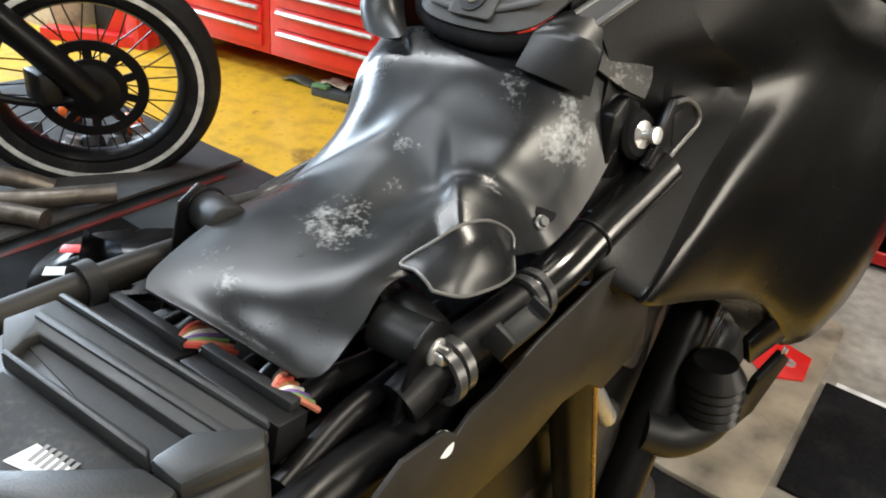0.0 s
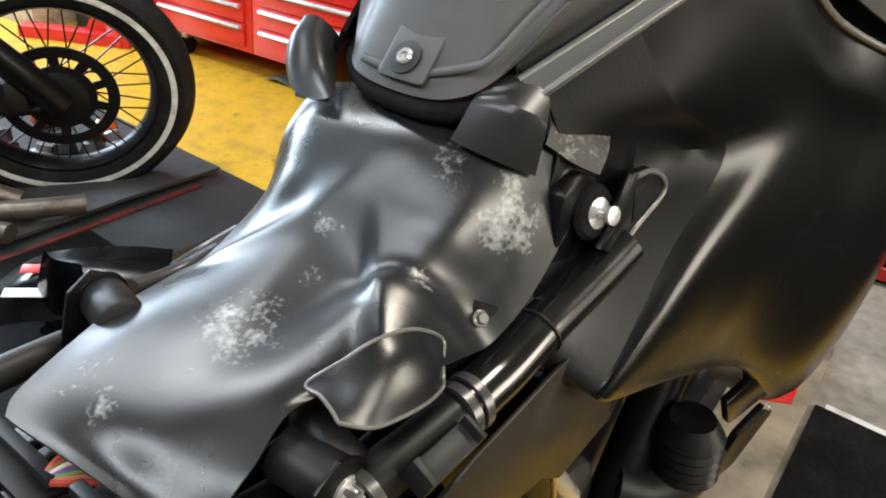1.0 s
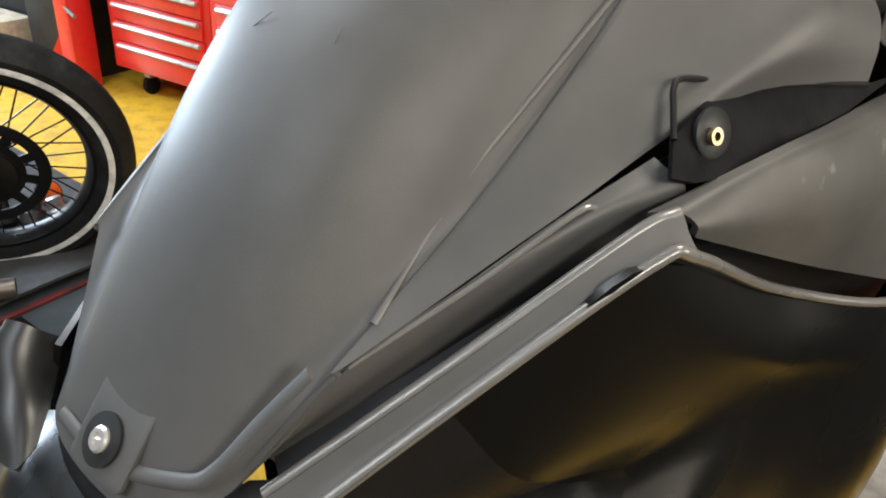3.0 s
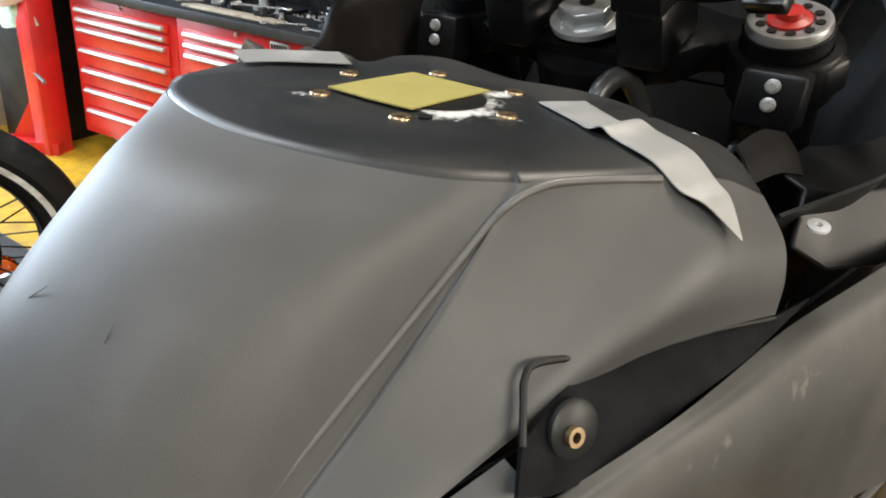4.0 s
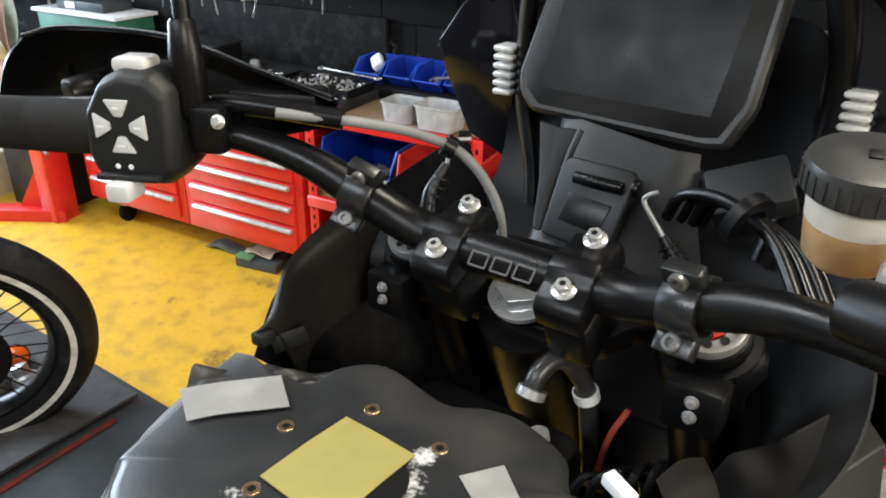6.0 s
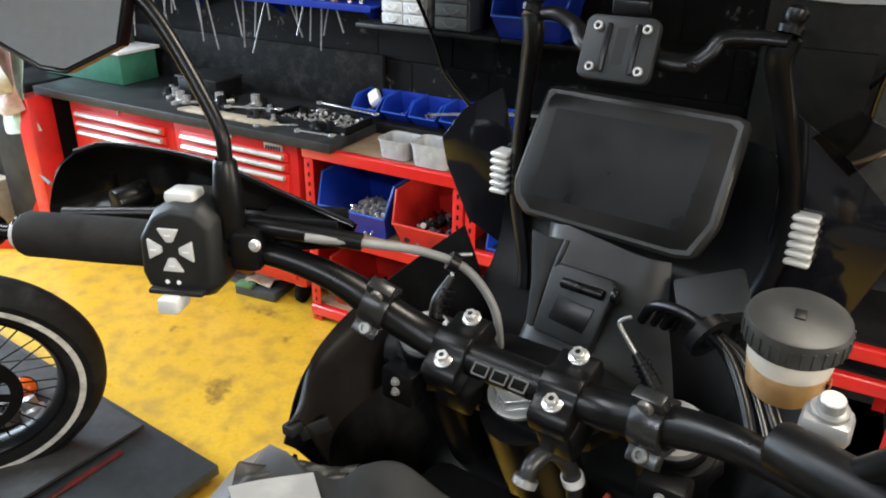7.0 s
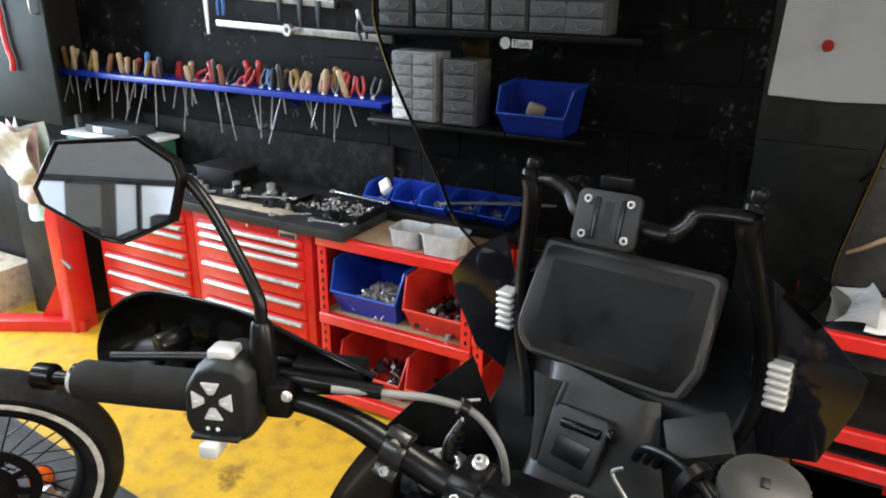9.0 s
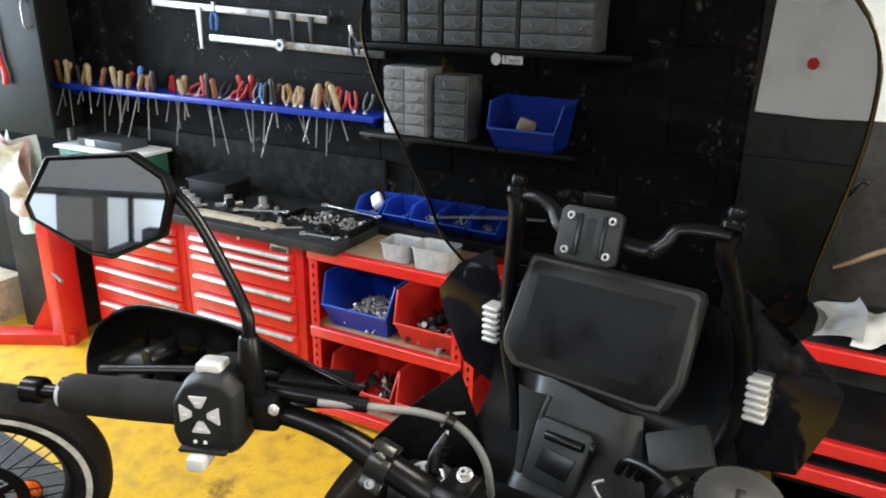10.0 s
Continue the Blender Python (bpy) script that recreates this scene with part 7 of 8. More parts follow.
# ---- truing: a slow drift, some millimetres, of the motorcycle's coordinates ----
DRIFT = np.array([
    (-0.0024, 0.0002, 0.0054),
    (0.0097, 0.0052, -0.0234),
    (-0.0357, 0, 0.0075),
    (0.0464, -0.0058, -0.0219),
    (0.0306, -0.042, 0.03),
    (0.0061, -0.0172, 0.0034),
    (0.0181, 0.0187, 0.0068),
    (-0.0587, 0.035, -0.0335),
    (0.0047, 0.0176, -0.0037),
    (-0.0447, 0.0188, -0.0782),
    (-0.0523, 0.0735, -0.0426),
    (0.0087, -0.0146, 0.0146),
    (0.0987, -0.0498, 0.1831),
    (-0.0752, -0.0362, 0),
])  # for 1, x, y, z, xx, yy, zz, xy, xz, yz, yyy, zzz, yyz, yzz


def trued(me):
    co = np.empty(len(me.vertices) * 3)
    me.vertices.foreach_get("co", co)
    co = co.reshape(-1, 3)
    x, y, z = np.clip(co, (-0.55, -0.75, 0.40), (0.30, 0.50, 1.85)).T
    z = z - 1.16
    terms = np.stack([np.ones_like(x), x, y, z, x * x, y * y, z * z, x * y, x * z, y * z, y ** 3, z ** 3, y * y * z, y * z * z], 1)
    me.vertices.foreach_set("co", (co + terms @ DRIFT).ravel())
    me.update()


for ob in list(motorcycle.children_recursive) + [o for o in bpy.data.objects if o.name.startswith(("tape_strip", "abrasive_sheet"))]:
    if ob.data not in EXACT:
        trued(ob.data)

# ---- lift with the other wheel ----
lift = thing("lift_platform", "low blue grey steel lift platform with a red edge", "lift", LIFT)
part("deck", box(-3.6, -2.6, 0.004, -1.52, 1.06, 0.05, 0.006), BLUE_STEEL, lift)
# red darkened in its colour for the dim spot, with darker patches
part("red_edge", box(-1.86, -2.6, 0.05, -1.835, 0.98, 0.064, 0.004, m=pose(0, 0, 0, 0, 0, 2.5)), material("shaded red edge", (0.12, 0.012, 0.010), 0.6, vary=0.3, scale=30, second=(0.03, 0.012, 0.01), patch=8, amount=0.6), lift)
_rows = []
for i in range(9):
    y = -2.5 + i * 0.44
    _rows.append([(-1.90 + 0.02 * math.sin(i * 1.7) - 0.045 * (y > 0.9), min(y, 1.02), 0.074 + 0.012 * (i % 2)), (-2.1, min(y, 1.02), 0.070), (-2.5, min(y, 1.03), 0.070), (-3.4, min(y, 1.03), 0.070)])
thing("rubber_mat", "dusty grey rubber mat curling on the lift deck", "mat", LIFT, bm=sheet(_rows, -0.012), mat=material("dusty rubber", (0.026, 0.024, 0.022), 0.75, vary=0.3, scale=30, second=(0.018, 0.017, 0.016), patch=5, amount=0.5, bump=0.3))

other = thing("spare_motorcycle", "front wheel and fork of another motorcycle on the lift", "motorcycle")
HUB = Vector((-2.068, 0.342, 0.447))
AXLE = Vector((0.875, -0.444, -0.192)).normalized()
wheel(other, HUB, 0.412, 0.125, AXLE, STRIPE)
_sd = AXLE.cross(Vector((0, 0, 1))).normalized()
_up = _sd.cross(AXLE)
_sd, _up = _sd * 0.84, _up * 0.84  # unit of the sizes below
disc = part("brake_disc", lathe([(0.138, 0), (0.172, 0), (0.174, 0.003), (0.172, 0.006), (0.138, 0.006)], HUB + AXLE * 0.055, HUB + AXLE, 56), DARK, other, "dark brake disc with open slots")
part("inner_ring", lathe([(0.067, 0), (0.108, 0), (0.108, 0.006), (0.067, 0.006)], HUB + AXLE * 0.055, HUB + AXLE, 48), DARK, disc)
for k in range(10):
    a = 2 * math.pi * k / 10
    out = _up * math.cos(a) + _sd * math.sin(a)
    part("bridge", slab([(-0.014, -0.022), (0.014, -0.022), (0.014, 0.022), (-0.014, 0.022)], HUB + AXLE * 0.056 + out * 0.148, (-_up * math.sin(a) + _sd * math.cos(a)), out, 0.005), DARK, disc)
part("hub_cover", lathe([(0, 0), (0.092, 0), (0.084, 0.025), (0.05, 0.038), (0.0, 0.042)], HUB + AXLE * 0.05, HUB + AXLE, 40), DARK, other)
part("fork_leg", tube([HUB + AXLE * 0.10, HUB + AXLE * 0.115 + _up * 0.16 + _sd * 0.12, HUB + AXLE * 0.115 + _up * 0.50 + _sd * 0.40, HUB + AXLE * 0.115 + _up * 0.85 + _sd * 0.66], [0.046, 0.046, 0.038, 0.038], 20, 5), SATIN_BLACK, other, "black fork leg")
part("caliper", box(-0.058, -0.025, -0.05, 0.058, 0.042, 0.05, 0.012, m=Matrix.Translation(HUB + AXLE * 0.10 + _up * 0.05 + _sd * 0.17)), DARK, other)
part("mudguard_stay", tube([HUB + AXLE * 0.11, HUB + AXLE * 0.10 + _sd * 0.2 - _up * 0.02, HUB + AXLE * 0.09 + _sd * 0.46 + _up * 0.05], 0.014, 10, 5), DARK, other)


def indicator(p):
    t = thing("indicator_lamp", "orange round indicator lamp lying behind the wheel", "indicator", Matrix.Translation(p), group="spare indicator lamps")
    part("lens", lathe([(0, 0.038), (0.025, 0.034), (0.041, 0.019), (0.044, 0.0), (0.0, 0.0)], (0, 0, 0), (0.8, -0.55, 0.15), 28), ORANGE, t)
    part("lamp_body", lathe([(0, 0), (0.046, 0), (0.046, -0.008), (0.034, -0.034), (0.015, -0.05), (0, -0.052)], (0, 0, 0), (0.8, -0.55, 0.15), 28), DARK, t)
    part("lamp_stem", tube([(-0.03, 0.02, -0.02), (-0.09, 0.05, -0.05), (-0.13, 0.07, -0.10)], 0.014, 10, 4), BLACK_RUBBER, t)


indicator((-2.361, 0.614, 0.15))
indicator((-2.60, 0.49, 0.15))
random.seed(11)
for k in range(7):
    x, y = -2.36 - 0.05 * k + random.uniform(-0.03, 0.03), 0.70 - 0.085 * k
    h = random.uniform(0.06, 0.13)
    thing("engine_part", "small dark greasy engine part lying on the lift", "engine part", YARD @ pose(x, y, 0.085, 0, 0, random.uniform(0, 180)), group="loose engine parts", bm=lathe([(0, 0), (0.05, 0), (0.055, 0.01), (0.045, h * 0.5), (0.03, h * 0.6), (0.03, h), (0.015, h * 1.05), (0, h * 1.05)], (0, 0, 0), (0.3, 0.2, 1), 14), mat=(STEEL, ENGINE, DARK_FRAME)[k % 3])
for k, pts in enumerate(([(-2.30, -0.10, 0.13), (-2.12, 0.02, 0.14), (-2.02, 0.16, 0.14), (-1.93, 0.36, 0.13)], [(-2.36, -0.22, 0.12), (-2.15, -0.08, 0.13), (-2.02, 0.02, 0.13), (-1.90, 0.10, 0.12)], [(-2.30, -0.36, 0.12), (-2.10, -0.22, 0.16), (-1.96, -0.16, 0.14), (-1.86, -0.14, 0.12)], [(-2.5, -0.2, 0.15), (-2.3, -0.02, 0.17), (-2.2, 0.1, 0.18), (-2.12, 0.22, 0.12)])):
    thing("exhaust_pipe", "bent tarnished exhaust header pipe lying on the mat", "exhaust pipe", YARD, group="exhaust header pipes", bm=tube(pts, 0.036, 16, 7), mat=material("tarnished steel", (0.14, 0.12, 0.10), 0.4, metal=0.6, vary=0.2, scale=30, second=(0.05, 0.035, 0.025), patch=14, amount=0.5, bump=0.08))
# shiny plastic fairing piece and bright stickers between the two bikes
piece = thing("loose_fairing", "glossy black loose fairing piece with white and red plain marks", "fairing", YARD @ pose(-1.33, 0.06, 0.165, 22, -8, 36))
part("panel", lofted([[(-0.25, -0.10, 0.0), (-0.10, -0.11, 0.05), (0.10, -0.10, 0.06), (0.25, -0.06, 0.02)], [(-0.26, 0.02, 0.02), (-0.1, 0.02, 0.09), (0.1, 0.03, 0.10), (0.27, 0.05, 0.05)], [(-0.22, 0.13, 0.0), (-0.1, 0.14, 0.04), (0.1, 0.15, 0.05), (0.24, 0.16, 0.02)]], 5, 0.004, 5), GLOSS_BLACK, piece)
for k, (x, y, w, mt) in enumerate(((-0.16, -0.06, 0.13, PAPER), (-0.14, 0.02, 0.12, RED_PLASTIC), (0.04, -0.05, 0.14, PAPER))):
    part("mark", box(x, y, 0.096, x + w, y + 0.03, 0.099, 0.001), mt, piece)
part("prop", box(-0.12, -0.02, -0.105, 0.12, 0.08, 0.02, 0.015), DARK, piece)
clear = thing("clear_cover", "clear bent plastic cover standing by the lift", "plastic cover", YARD @ pose(-1.30, 0.01, 0.085, 18, 10, 25))
part("panel", lofted([[(-0.10, 0, 0.0), (0.0, -0.03, 0.0), (0.10, 0, 0.0)], [(-0.08, 0.02, 0.16), (0.0, -0.01, 0.17), (0.09, 0.02, 0.16)], [(-0.05, 0.05, 0.30), (0.0, 0.03, 0.31), (0.06, 0.05, 0.30)]], 5, 0.003, 5), glassy("clear sheet", (0.75, 0.8, 0.85), 0.08, 1.7), clear)
part("foot", box(-0.08, -0.03, -0.022, 0.08, 0.03, 0.004, 0.004), DARK, clear)

# made-up black sheet: the dark hollow beside the lift, put in as colour
_bm = box(-1.835, -2.6, 0.052, -1.50, 0.42, 0.062, 0)
box(-1.502, -2.6, 0.004, -0.22, 0.42, 0.060, 0, _bm)
thing("black_mat", "thick black sheet added between the lift and the motorcycle for the dark hollow", "mat", LIFT, bm=_bm, mat=material("black hollow sheet", (0.0035, 0.0035, 0.004), 0.75, vary=0.3, scale=40, second=(0.008, 0.008, 0.008), patch=6, amount=0.5, bump=0.2, spec=0.12))

# ---- west end: red frame, panel, cloth, hose ----
frame_ = thing("red_stand", "red steel stand leg with a long foot on the floor", "stand", ROOM)
part("upright", box(-3.98, 1.86, 0.0, -3.86, 2.02, 0.93, 0.008), RED, frame_)
part("foot_beam", box(-0.06, -0.65, 0.0, 0.06, 0.05, 0.10, 0.008, m=pose(-3.90, 1.93, 0, 0, 0, -62)), RED, frame_)
part("gusset", slab([(0, 0), (0.16, 0), (0, 0.26)], (-3.99, 1.90, 0.10), (-0.88, -0.47, 0), (0, 0, 1), 0.012), RED, frame_)
wall_box = thing("wall_cupboard", "large dark green steel cupboard on the black wall", "cupboard", ROOM)
part("body", box(-5.6, 2.21, 1.20, -4.38, 2.59, 2.6, 0.006), DARK_FRAME, wall_box)
part("door", box(-5.6, 2.18, 1.20, -4.12, 2.208, 2.6, 0.006), GREEN_DARK, wall_box, "dark green steel door")
part("handle", tube([(-4.19, 2.18, 1.83), (-4.19, 2.15, 1.84), (-4.19, 2.15, 1.96), (-4.19, 2.18, 1.97)], 0.007, 8, 4), STEEL, wall_box)
thing("low_cupboard", "dark cluttered cupboard below the green door", "cupboard", ROOM, bm=box(-6.2, 2.10, 0.0, -4.30, 2.56, 0.92, 0.01), mat=DARK_FRAME)
thing("carton", "dirty beige carton on the floor by the cupboard", "box", ROOM, bm=box(-5.2, 1.75, 0.0, -4.55, 2.08, 0.30, 0.008), mat=CARD)
thing("red_hose", "red hose hanging down the dark door", "hose", ROOM, bm=tube([(-4.56, 2.158, 2.2), (-4.53, 2.157, 2.0), (-4.515, 2.157, 1.82), (-4.505, 2.157, 1.65), (-4.475, 2.157, 1.56), (-4.485, 2.157, 1.50)], 0.017, 12, 6), mat=RED_PLASTIC)
thing("air_hose", "thin grey air hose hanging beside the bench", "hose", ROOM, bm=tube([(-4.30, 2.05, 1.02), (-4.26, 2.0, 0.85), (-4.12, 1.96, 0.66), (-3.93, 1.88, 0.52), (-3.80, 1.86, 0.46)], 0.011, 10, 8), mat=HOSE_GREY)
random.seed(3)
for k in range(3):
    rows = []
    for i in range(7):
        rows.append([(-4.18 + 0.11 * j + 0.03 * math.sin(i * 1.3 + j + k), 1.78 + 0.05 * k + 0.03 * math.cos(i * 1.1 + 2 * j), 1.27 - 0.07 * i * (0.7 + 0.3 * k) + 0.025 * math.sin(j * 2.1 + k)) for j in range(4)])
    thing("rag", "crumpled pale printed cloth rag hanging off the bench", "rag", ROOM, group="rags on the bench end", bm=lofted([list(r) for r in rows], 2, 0.004, 3), mat=material("rag %s" % ("pale", "pink", "green")[k], ((0.55, 0.55, 0.50), (0.5, 0.3, 0.28), (0.38, 0.5, 0.42))[k], 0.8, vary=0.2, scale=25, second=(0.5, 0.45, 0.38), patch=12, amount=0.6, bump=0.2))
thing("bench_support", "dark filled bench end under the rags", "bench", ROOM, bm=box(-4.40, 1.95, 0.0, -4.0, 2.5, 0.97, 0.01), mat=DARK_FRAME)

# ---- on the worktop ----
Z = 0.975
box_ = thing("document_box", "green box with white lid and papers on the bench", "box", ROOM)
part("body", box(-4.16, 2.22, Z + 0.002, -3.48, 2.48, Z + 0.165, 0.005), material("green card", (0.03, 0.16, 0.10), 0.6), box_)
part("lid", box(-4.18, 2.20, Z + 0.167, -3.46, 2.50, Z + 0.185, 0.003), PAPER, box_)
part("folder", box(-4.02, 2.26, Z + 0.187, -3.62, 2.46, Z + 0.235, 0.004), BLUE_STEEL, box_)
part("label", box(-3.94, 2.256, Z + 0.195, -3.86, 2.2585, Z + 0.228, 0), PAPER, box_)
crate = thing("black_box", "black plastic box on the bench", "box", ROOM)
part("body", box(-3.06, 2.24, Z, -2.78, 2.44, Z + 0.095, 0.006), DARK, crate)
part("lid", box(-3.07, 2.23, Z + 0.096, -2.77, 2.45, Z + 0.108, 0.004), DARK_FRAME, crate)
thing("cardboard_strip", "long strip of dirty cardboard on the bench edge", "cardboard", ROOM, bm=slab([(-0.30, -0.035), (0.28, -0.045), (0.31, 0.02), (0.10, 0.035), (-0.28, 0.04)], (-2.53, 2.05, Z + 0.001), (1, 0.03, 0), (0, 1, 0), 0.012, 0.002), mat=CARD)
tray = thing("parts_tray", "shallow black tray heaped with bolts and small tools", "tray", ROOM)
bmt = box(-2.29, 2.10, Z, -1.84, 2.32, Z + 0.006, 0)
for x0, y0, x1, y1 in ((-2.29, 2.10, -1.84, 2.106), (-2.29, 2.314, -1.84, 2.32), (-2.29, 2.10, -2.284, 2.32), (-1.846, 2.10, -1.84, 2.32)):
    box(x0, y0, Z, x1, y1, Z + 0.035, 0, bmt)
part("tray_shell", bmt, DARK, tray)


def hardware(name, label, x0, y0, x1, y1, z, n, size, mats, seed, depth=0.02, group="loose hardware"):
    """A heap of nuts and bolts: ONE mesh of many small pieces, too many to count."""
    random.seed(seed)
    bms = [bmesh.new() for _ in mats]
    for _ in range(n):
        x, y = random.uniform(x0, x1), random.uniform(y0, y1)
        e = 1 - max(abs(2 * (x - x0) / (x1 - x0) - 1), abs(2 * (y - y0) / (y1 - y0) - 1)) ** 2
        zz = z + random.uniform(0.3, 1) * depth * e + size * 0.4
        d = Vector((random.uniform(-1, 1), random.uniform(-1, 1), random.uniform(-0.5, 0.6))).normalized()
        c = Vector((x, y, zz))
        L = size * random.uniform(0.6, 2.2)
        b = bms[random.randrange(len(mats))]
        cyl(c - d * L / 2, c + d * L / 2, size * 0.28, None, 7, 0, b)
        cyl(c + d * L / 2, c + d * (L / 2 + size * 0.35), size * 0.55, None, 6, 0, b)
    for b, mt in zip(bms, mats):
        thing(name, label, "hardware", ROOM, group=group, kind="stuff", bm=b, mat=mt)


hardware("small_hardware", "heap of nuts, bolts and fittings in the tray", -2.27, 2.12, -1.86, 2.30, Z + 0.008, 150, 0.014, (STEEL, ALU, DARK_FRAME), 4, 0.035)
random.seed(8)
for k in range(26):
    x, y = -3.2 + 0.053 * k + random.uniform(-0.03, 0.03), random.uniform(2.08, 2.34)
    m_ = random.choice((STEEL, DARK, DARK, DARK_FRAME, CHROME))
    h = random.uniform(0.02, 0.05)
    bm = lathe([(0, 0), (h * 0.8, 0), (h * 0.85, h * 0.2), (h * 0.5, h * 0.4), (h * 0.5, h * 1.2), (h * 0.2, h * 1.3), (0, h * 1.3)], (0, 0, 0), (0, 0, 1), 16)
    box(-h * 1.6, -h * 0.3, 0, h * 1.6, h * 0.3, h * 0.4, 0.003, bm)
    thing("metal_fitting", "small metal fitting lying on the bench", "fitting", ROOM @ pose(x, y, Z + 0.013 * (abs(y - 2.05) < 0.06), 0, 0, random.uniform(0, 180)), group="fittings on the bench", bm=bm, mat=m_)
for k, (x, y, a, L) in enumerate(((-2.42, 2.12, 20, 0.24), (-2.20, 2.06, 32, 0.20), (-2.02, 2.36, -6, 0.34), (-1.98, 2.04, 5, 0.16))):
    wr = thing("spanner", "steel combination spanner lying on the bench", "spanner", ROOM @ pose(x, y, Z + 0.038 * (k != 1 and k != 3), 0, 0, a), group="spanners on the bench")
    bm = slab([(-L / 2, -0.006), (L / 2, -0.006), (L / 2, 0.006), (-L / 2, 0.006)], (0, 0, 0.004), (1, 0, 0), (0, 1, 0), 0.007, 0.002)
    slab([(L / 2 - 0.005, -0.007), (L / 2 + 0.02, -0.02), (L / 2 + 0.034, -0.011), (L / 2 + 0.018, -0.004), (L / 2 + 0.018, 0.005), (L / 2 + 0.034, 0.012), (L / 2 + 0.02, 0.02), (L / 2 - 0.005, 0.007)], (0, 0, 0.003), (1, 0, 0), (0, 1, 0), 0.009, 0.002, bm)
    part("shank", bm, CHROME, wr)
    part("ring_end", lathe([(0.009, 0), (0.017, 0), (0.017, 0.01), (0.009, 0.01), (0.009, 0)], (-L / 2 - 0.012, 0, 0.002), (-L / 2 - 0.012, 0, 1), 20), CHROME, wr)


def open_bin(name, label, x0, y0, w, d, h, z, mat, fill=None, seed=1, group="storage bins"):
    """An open-fronted stacking bin: base, two sloped sides, back, low lip at the front."""
    t = thing(name, label, "storage bin", ROOM @ pose(x0, y0, z), group=group)
    s = 0.10 * w
    front, lip = h * 0.42, 0.006
    rows = []
    bm = bmesh.new()

    def quad(*p):
        bm.faces.new([bm.verts.new(q) for q in p])
    quad((s, 0.04, 0), (w - s, 0.04, 0), (w - s, d, 0), (s, d, 0))
    quad((s, d, 0), (w - s, d, 0), (w, d, h), (0, d, h))
    quad((s, 0.04, 0), (s, d, 0), (0, d, h), (0, 0.05, h * 0.95))
    quad((s, 0.04, 0), (0, 0.05, h * 0.95), (s * 0.4, -0.01, front))
    quad((w - s, 0.04, 0), (w, 0.05, h * 0.95), (w, d, h), (w - s, d, 0))
    quad((w - s, 0.04, 0), (w - s * 0.4, -0.01, front), (w, 0.05, h * 0.95))
    quad((s, 0.04, 0), (s * 0.4, -0.01, front), (w - s * 0.4, -0.01, front), (w - s, 0.04, 0))
    bmesh.ops.remove_doubles(bm, verts=bm.verts, dist=1e-4)
    bmesh.ops.recalc_face_normals(bm, faces=bm.faces)
    bmesh.ops.solidify(bm, geom=bm.faces[:], thickness=0.004)
    part("bin_shell", bm, mat, t)
    part("rim", tube([(0, d, h), (0, 0.05, h * 0.95), (s * 0.4, -0.012, front + 0.004), (w - s * 0.4, -0.012, front + 0.004), (w, 0.05, h * 0.95), (w, d, h)], 0.0065 if h > 0.15 else 0.0045, 8, 1, smooth=False), BLUE_RIM if mat is BLUE_PLASTIC else RED_RIM, t)
    return t


open_bin("storage_bin", "large blue plastic bin of steel clips on the shelf", -1.97, 2.02, 0.41, 0.42, 0.27, 0.536, BLUE_PLASTIC)
hardware("clip_heap", "heap of pale metal clips in the blue bin", -1.90, 2.06, -1.62, 2.36, 0.545, 190, 0.022, (CHROME, STEEL, ALU), 21, 0.10)
open_bin("storage_bin", "large red plastic bin of dark fittings on the shelf", -1.545, 2.02, 0.37, 0.42, 0.26, 0.536, RED_PLASTIC)
hardware("fitting_heap", "heap of dark metal fittings in the red bin", -1.49, 2.06, -1.23, 2.36, 0.545, 130, 0.028, (DARK_FRAME, STEEL, DARK), 22, 0.10)
open_bin("storage_bin", "red plastic bin on the bottom shelf", -1.95, 2.03, 0.40, 0.42, 0.25, 0.121, RED_PLASTIC)
hardware("fitting_heap", "dark fittings in a red bin", -1.88, 2.06, -1.62, 2.36, 0.13, 60, 0.024, (DARK_FRAME, STEEL), 23, 0.07)
open_bin("storage_bin", "red plastic bin on the bottom shelf", -1.545, 2.03, 0.37, 0.42, 0.25, 0.121, RED_PLASTIC)
hardware("fitting_heap", "dark fittings in a red bin", -1.49, 2.06, -1.24, 2.36, 0.13, 60, 0.024, (DARK_FRAME, STEEL, DARK), 24, 0.07)
open_bin("storage_bin", "blue plastic bin on the low shelf", -1.08, 2.05, 0.42, 0.40, 0.20, 0.536, BLUE_PLASTIC)
board = thing("bin_board", "dark board carrying the small blue bins", "board", ROOM, bm=box(-2.02, 2.34, 0.933, -0.95, 2.56, 0.985, 0.003), mat=DARK)
for k in range(5):
    x = -1.985 + 0.165 * k
    open_bin("small_bin", "small blue stacking bin with odd parts", x, 2.36 + 0.01 * (k % 2), 0.155, 0.19, 0.105, 0.986, BLUE_PLASTIC, group="small blue bins")
    hardware("small_hardware", "odd small parts in a blue bin", x + 0.025, 2.42, x + 0.13, 2.53, 0.992, 14, 0.014, (STEEL, ALU), 40 + k, 0.03)
thing("paper_roll", "crumpled pale paper in a blue bin", "paper", ROOM @ pose(-1.90, 2.44, 1.07, 20, -35, 30), bm=box(-0.03, -0.05, -0.02, 0.03, 0.05, 0.02, 0.012), mat=PAPER)
for k in range(5):
    thing("steel_strip", "loose steel strip lying across the bins", "metal strip", ROOM @ pose(-1.34 + 0.05 * k, 2.40, 1.075 + 0.006 * k, 8, -6, 12 - 3 * k), group="steel strips", bm=box(-0.20, -0.012, 0, 0.20, 0.012, 0.003, 0.0008), mat=STEEL)
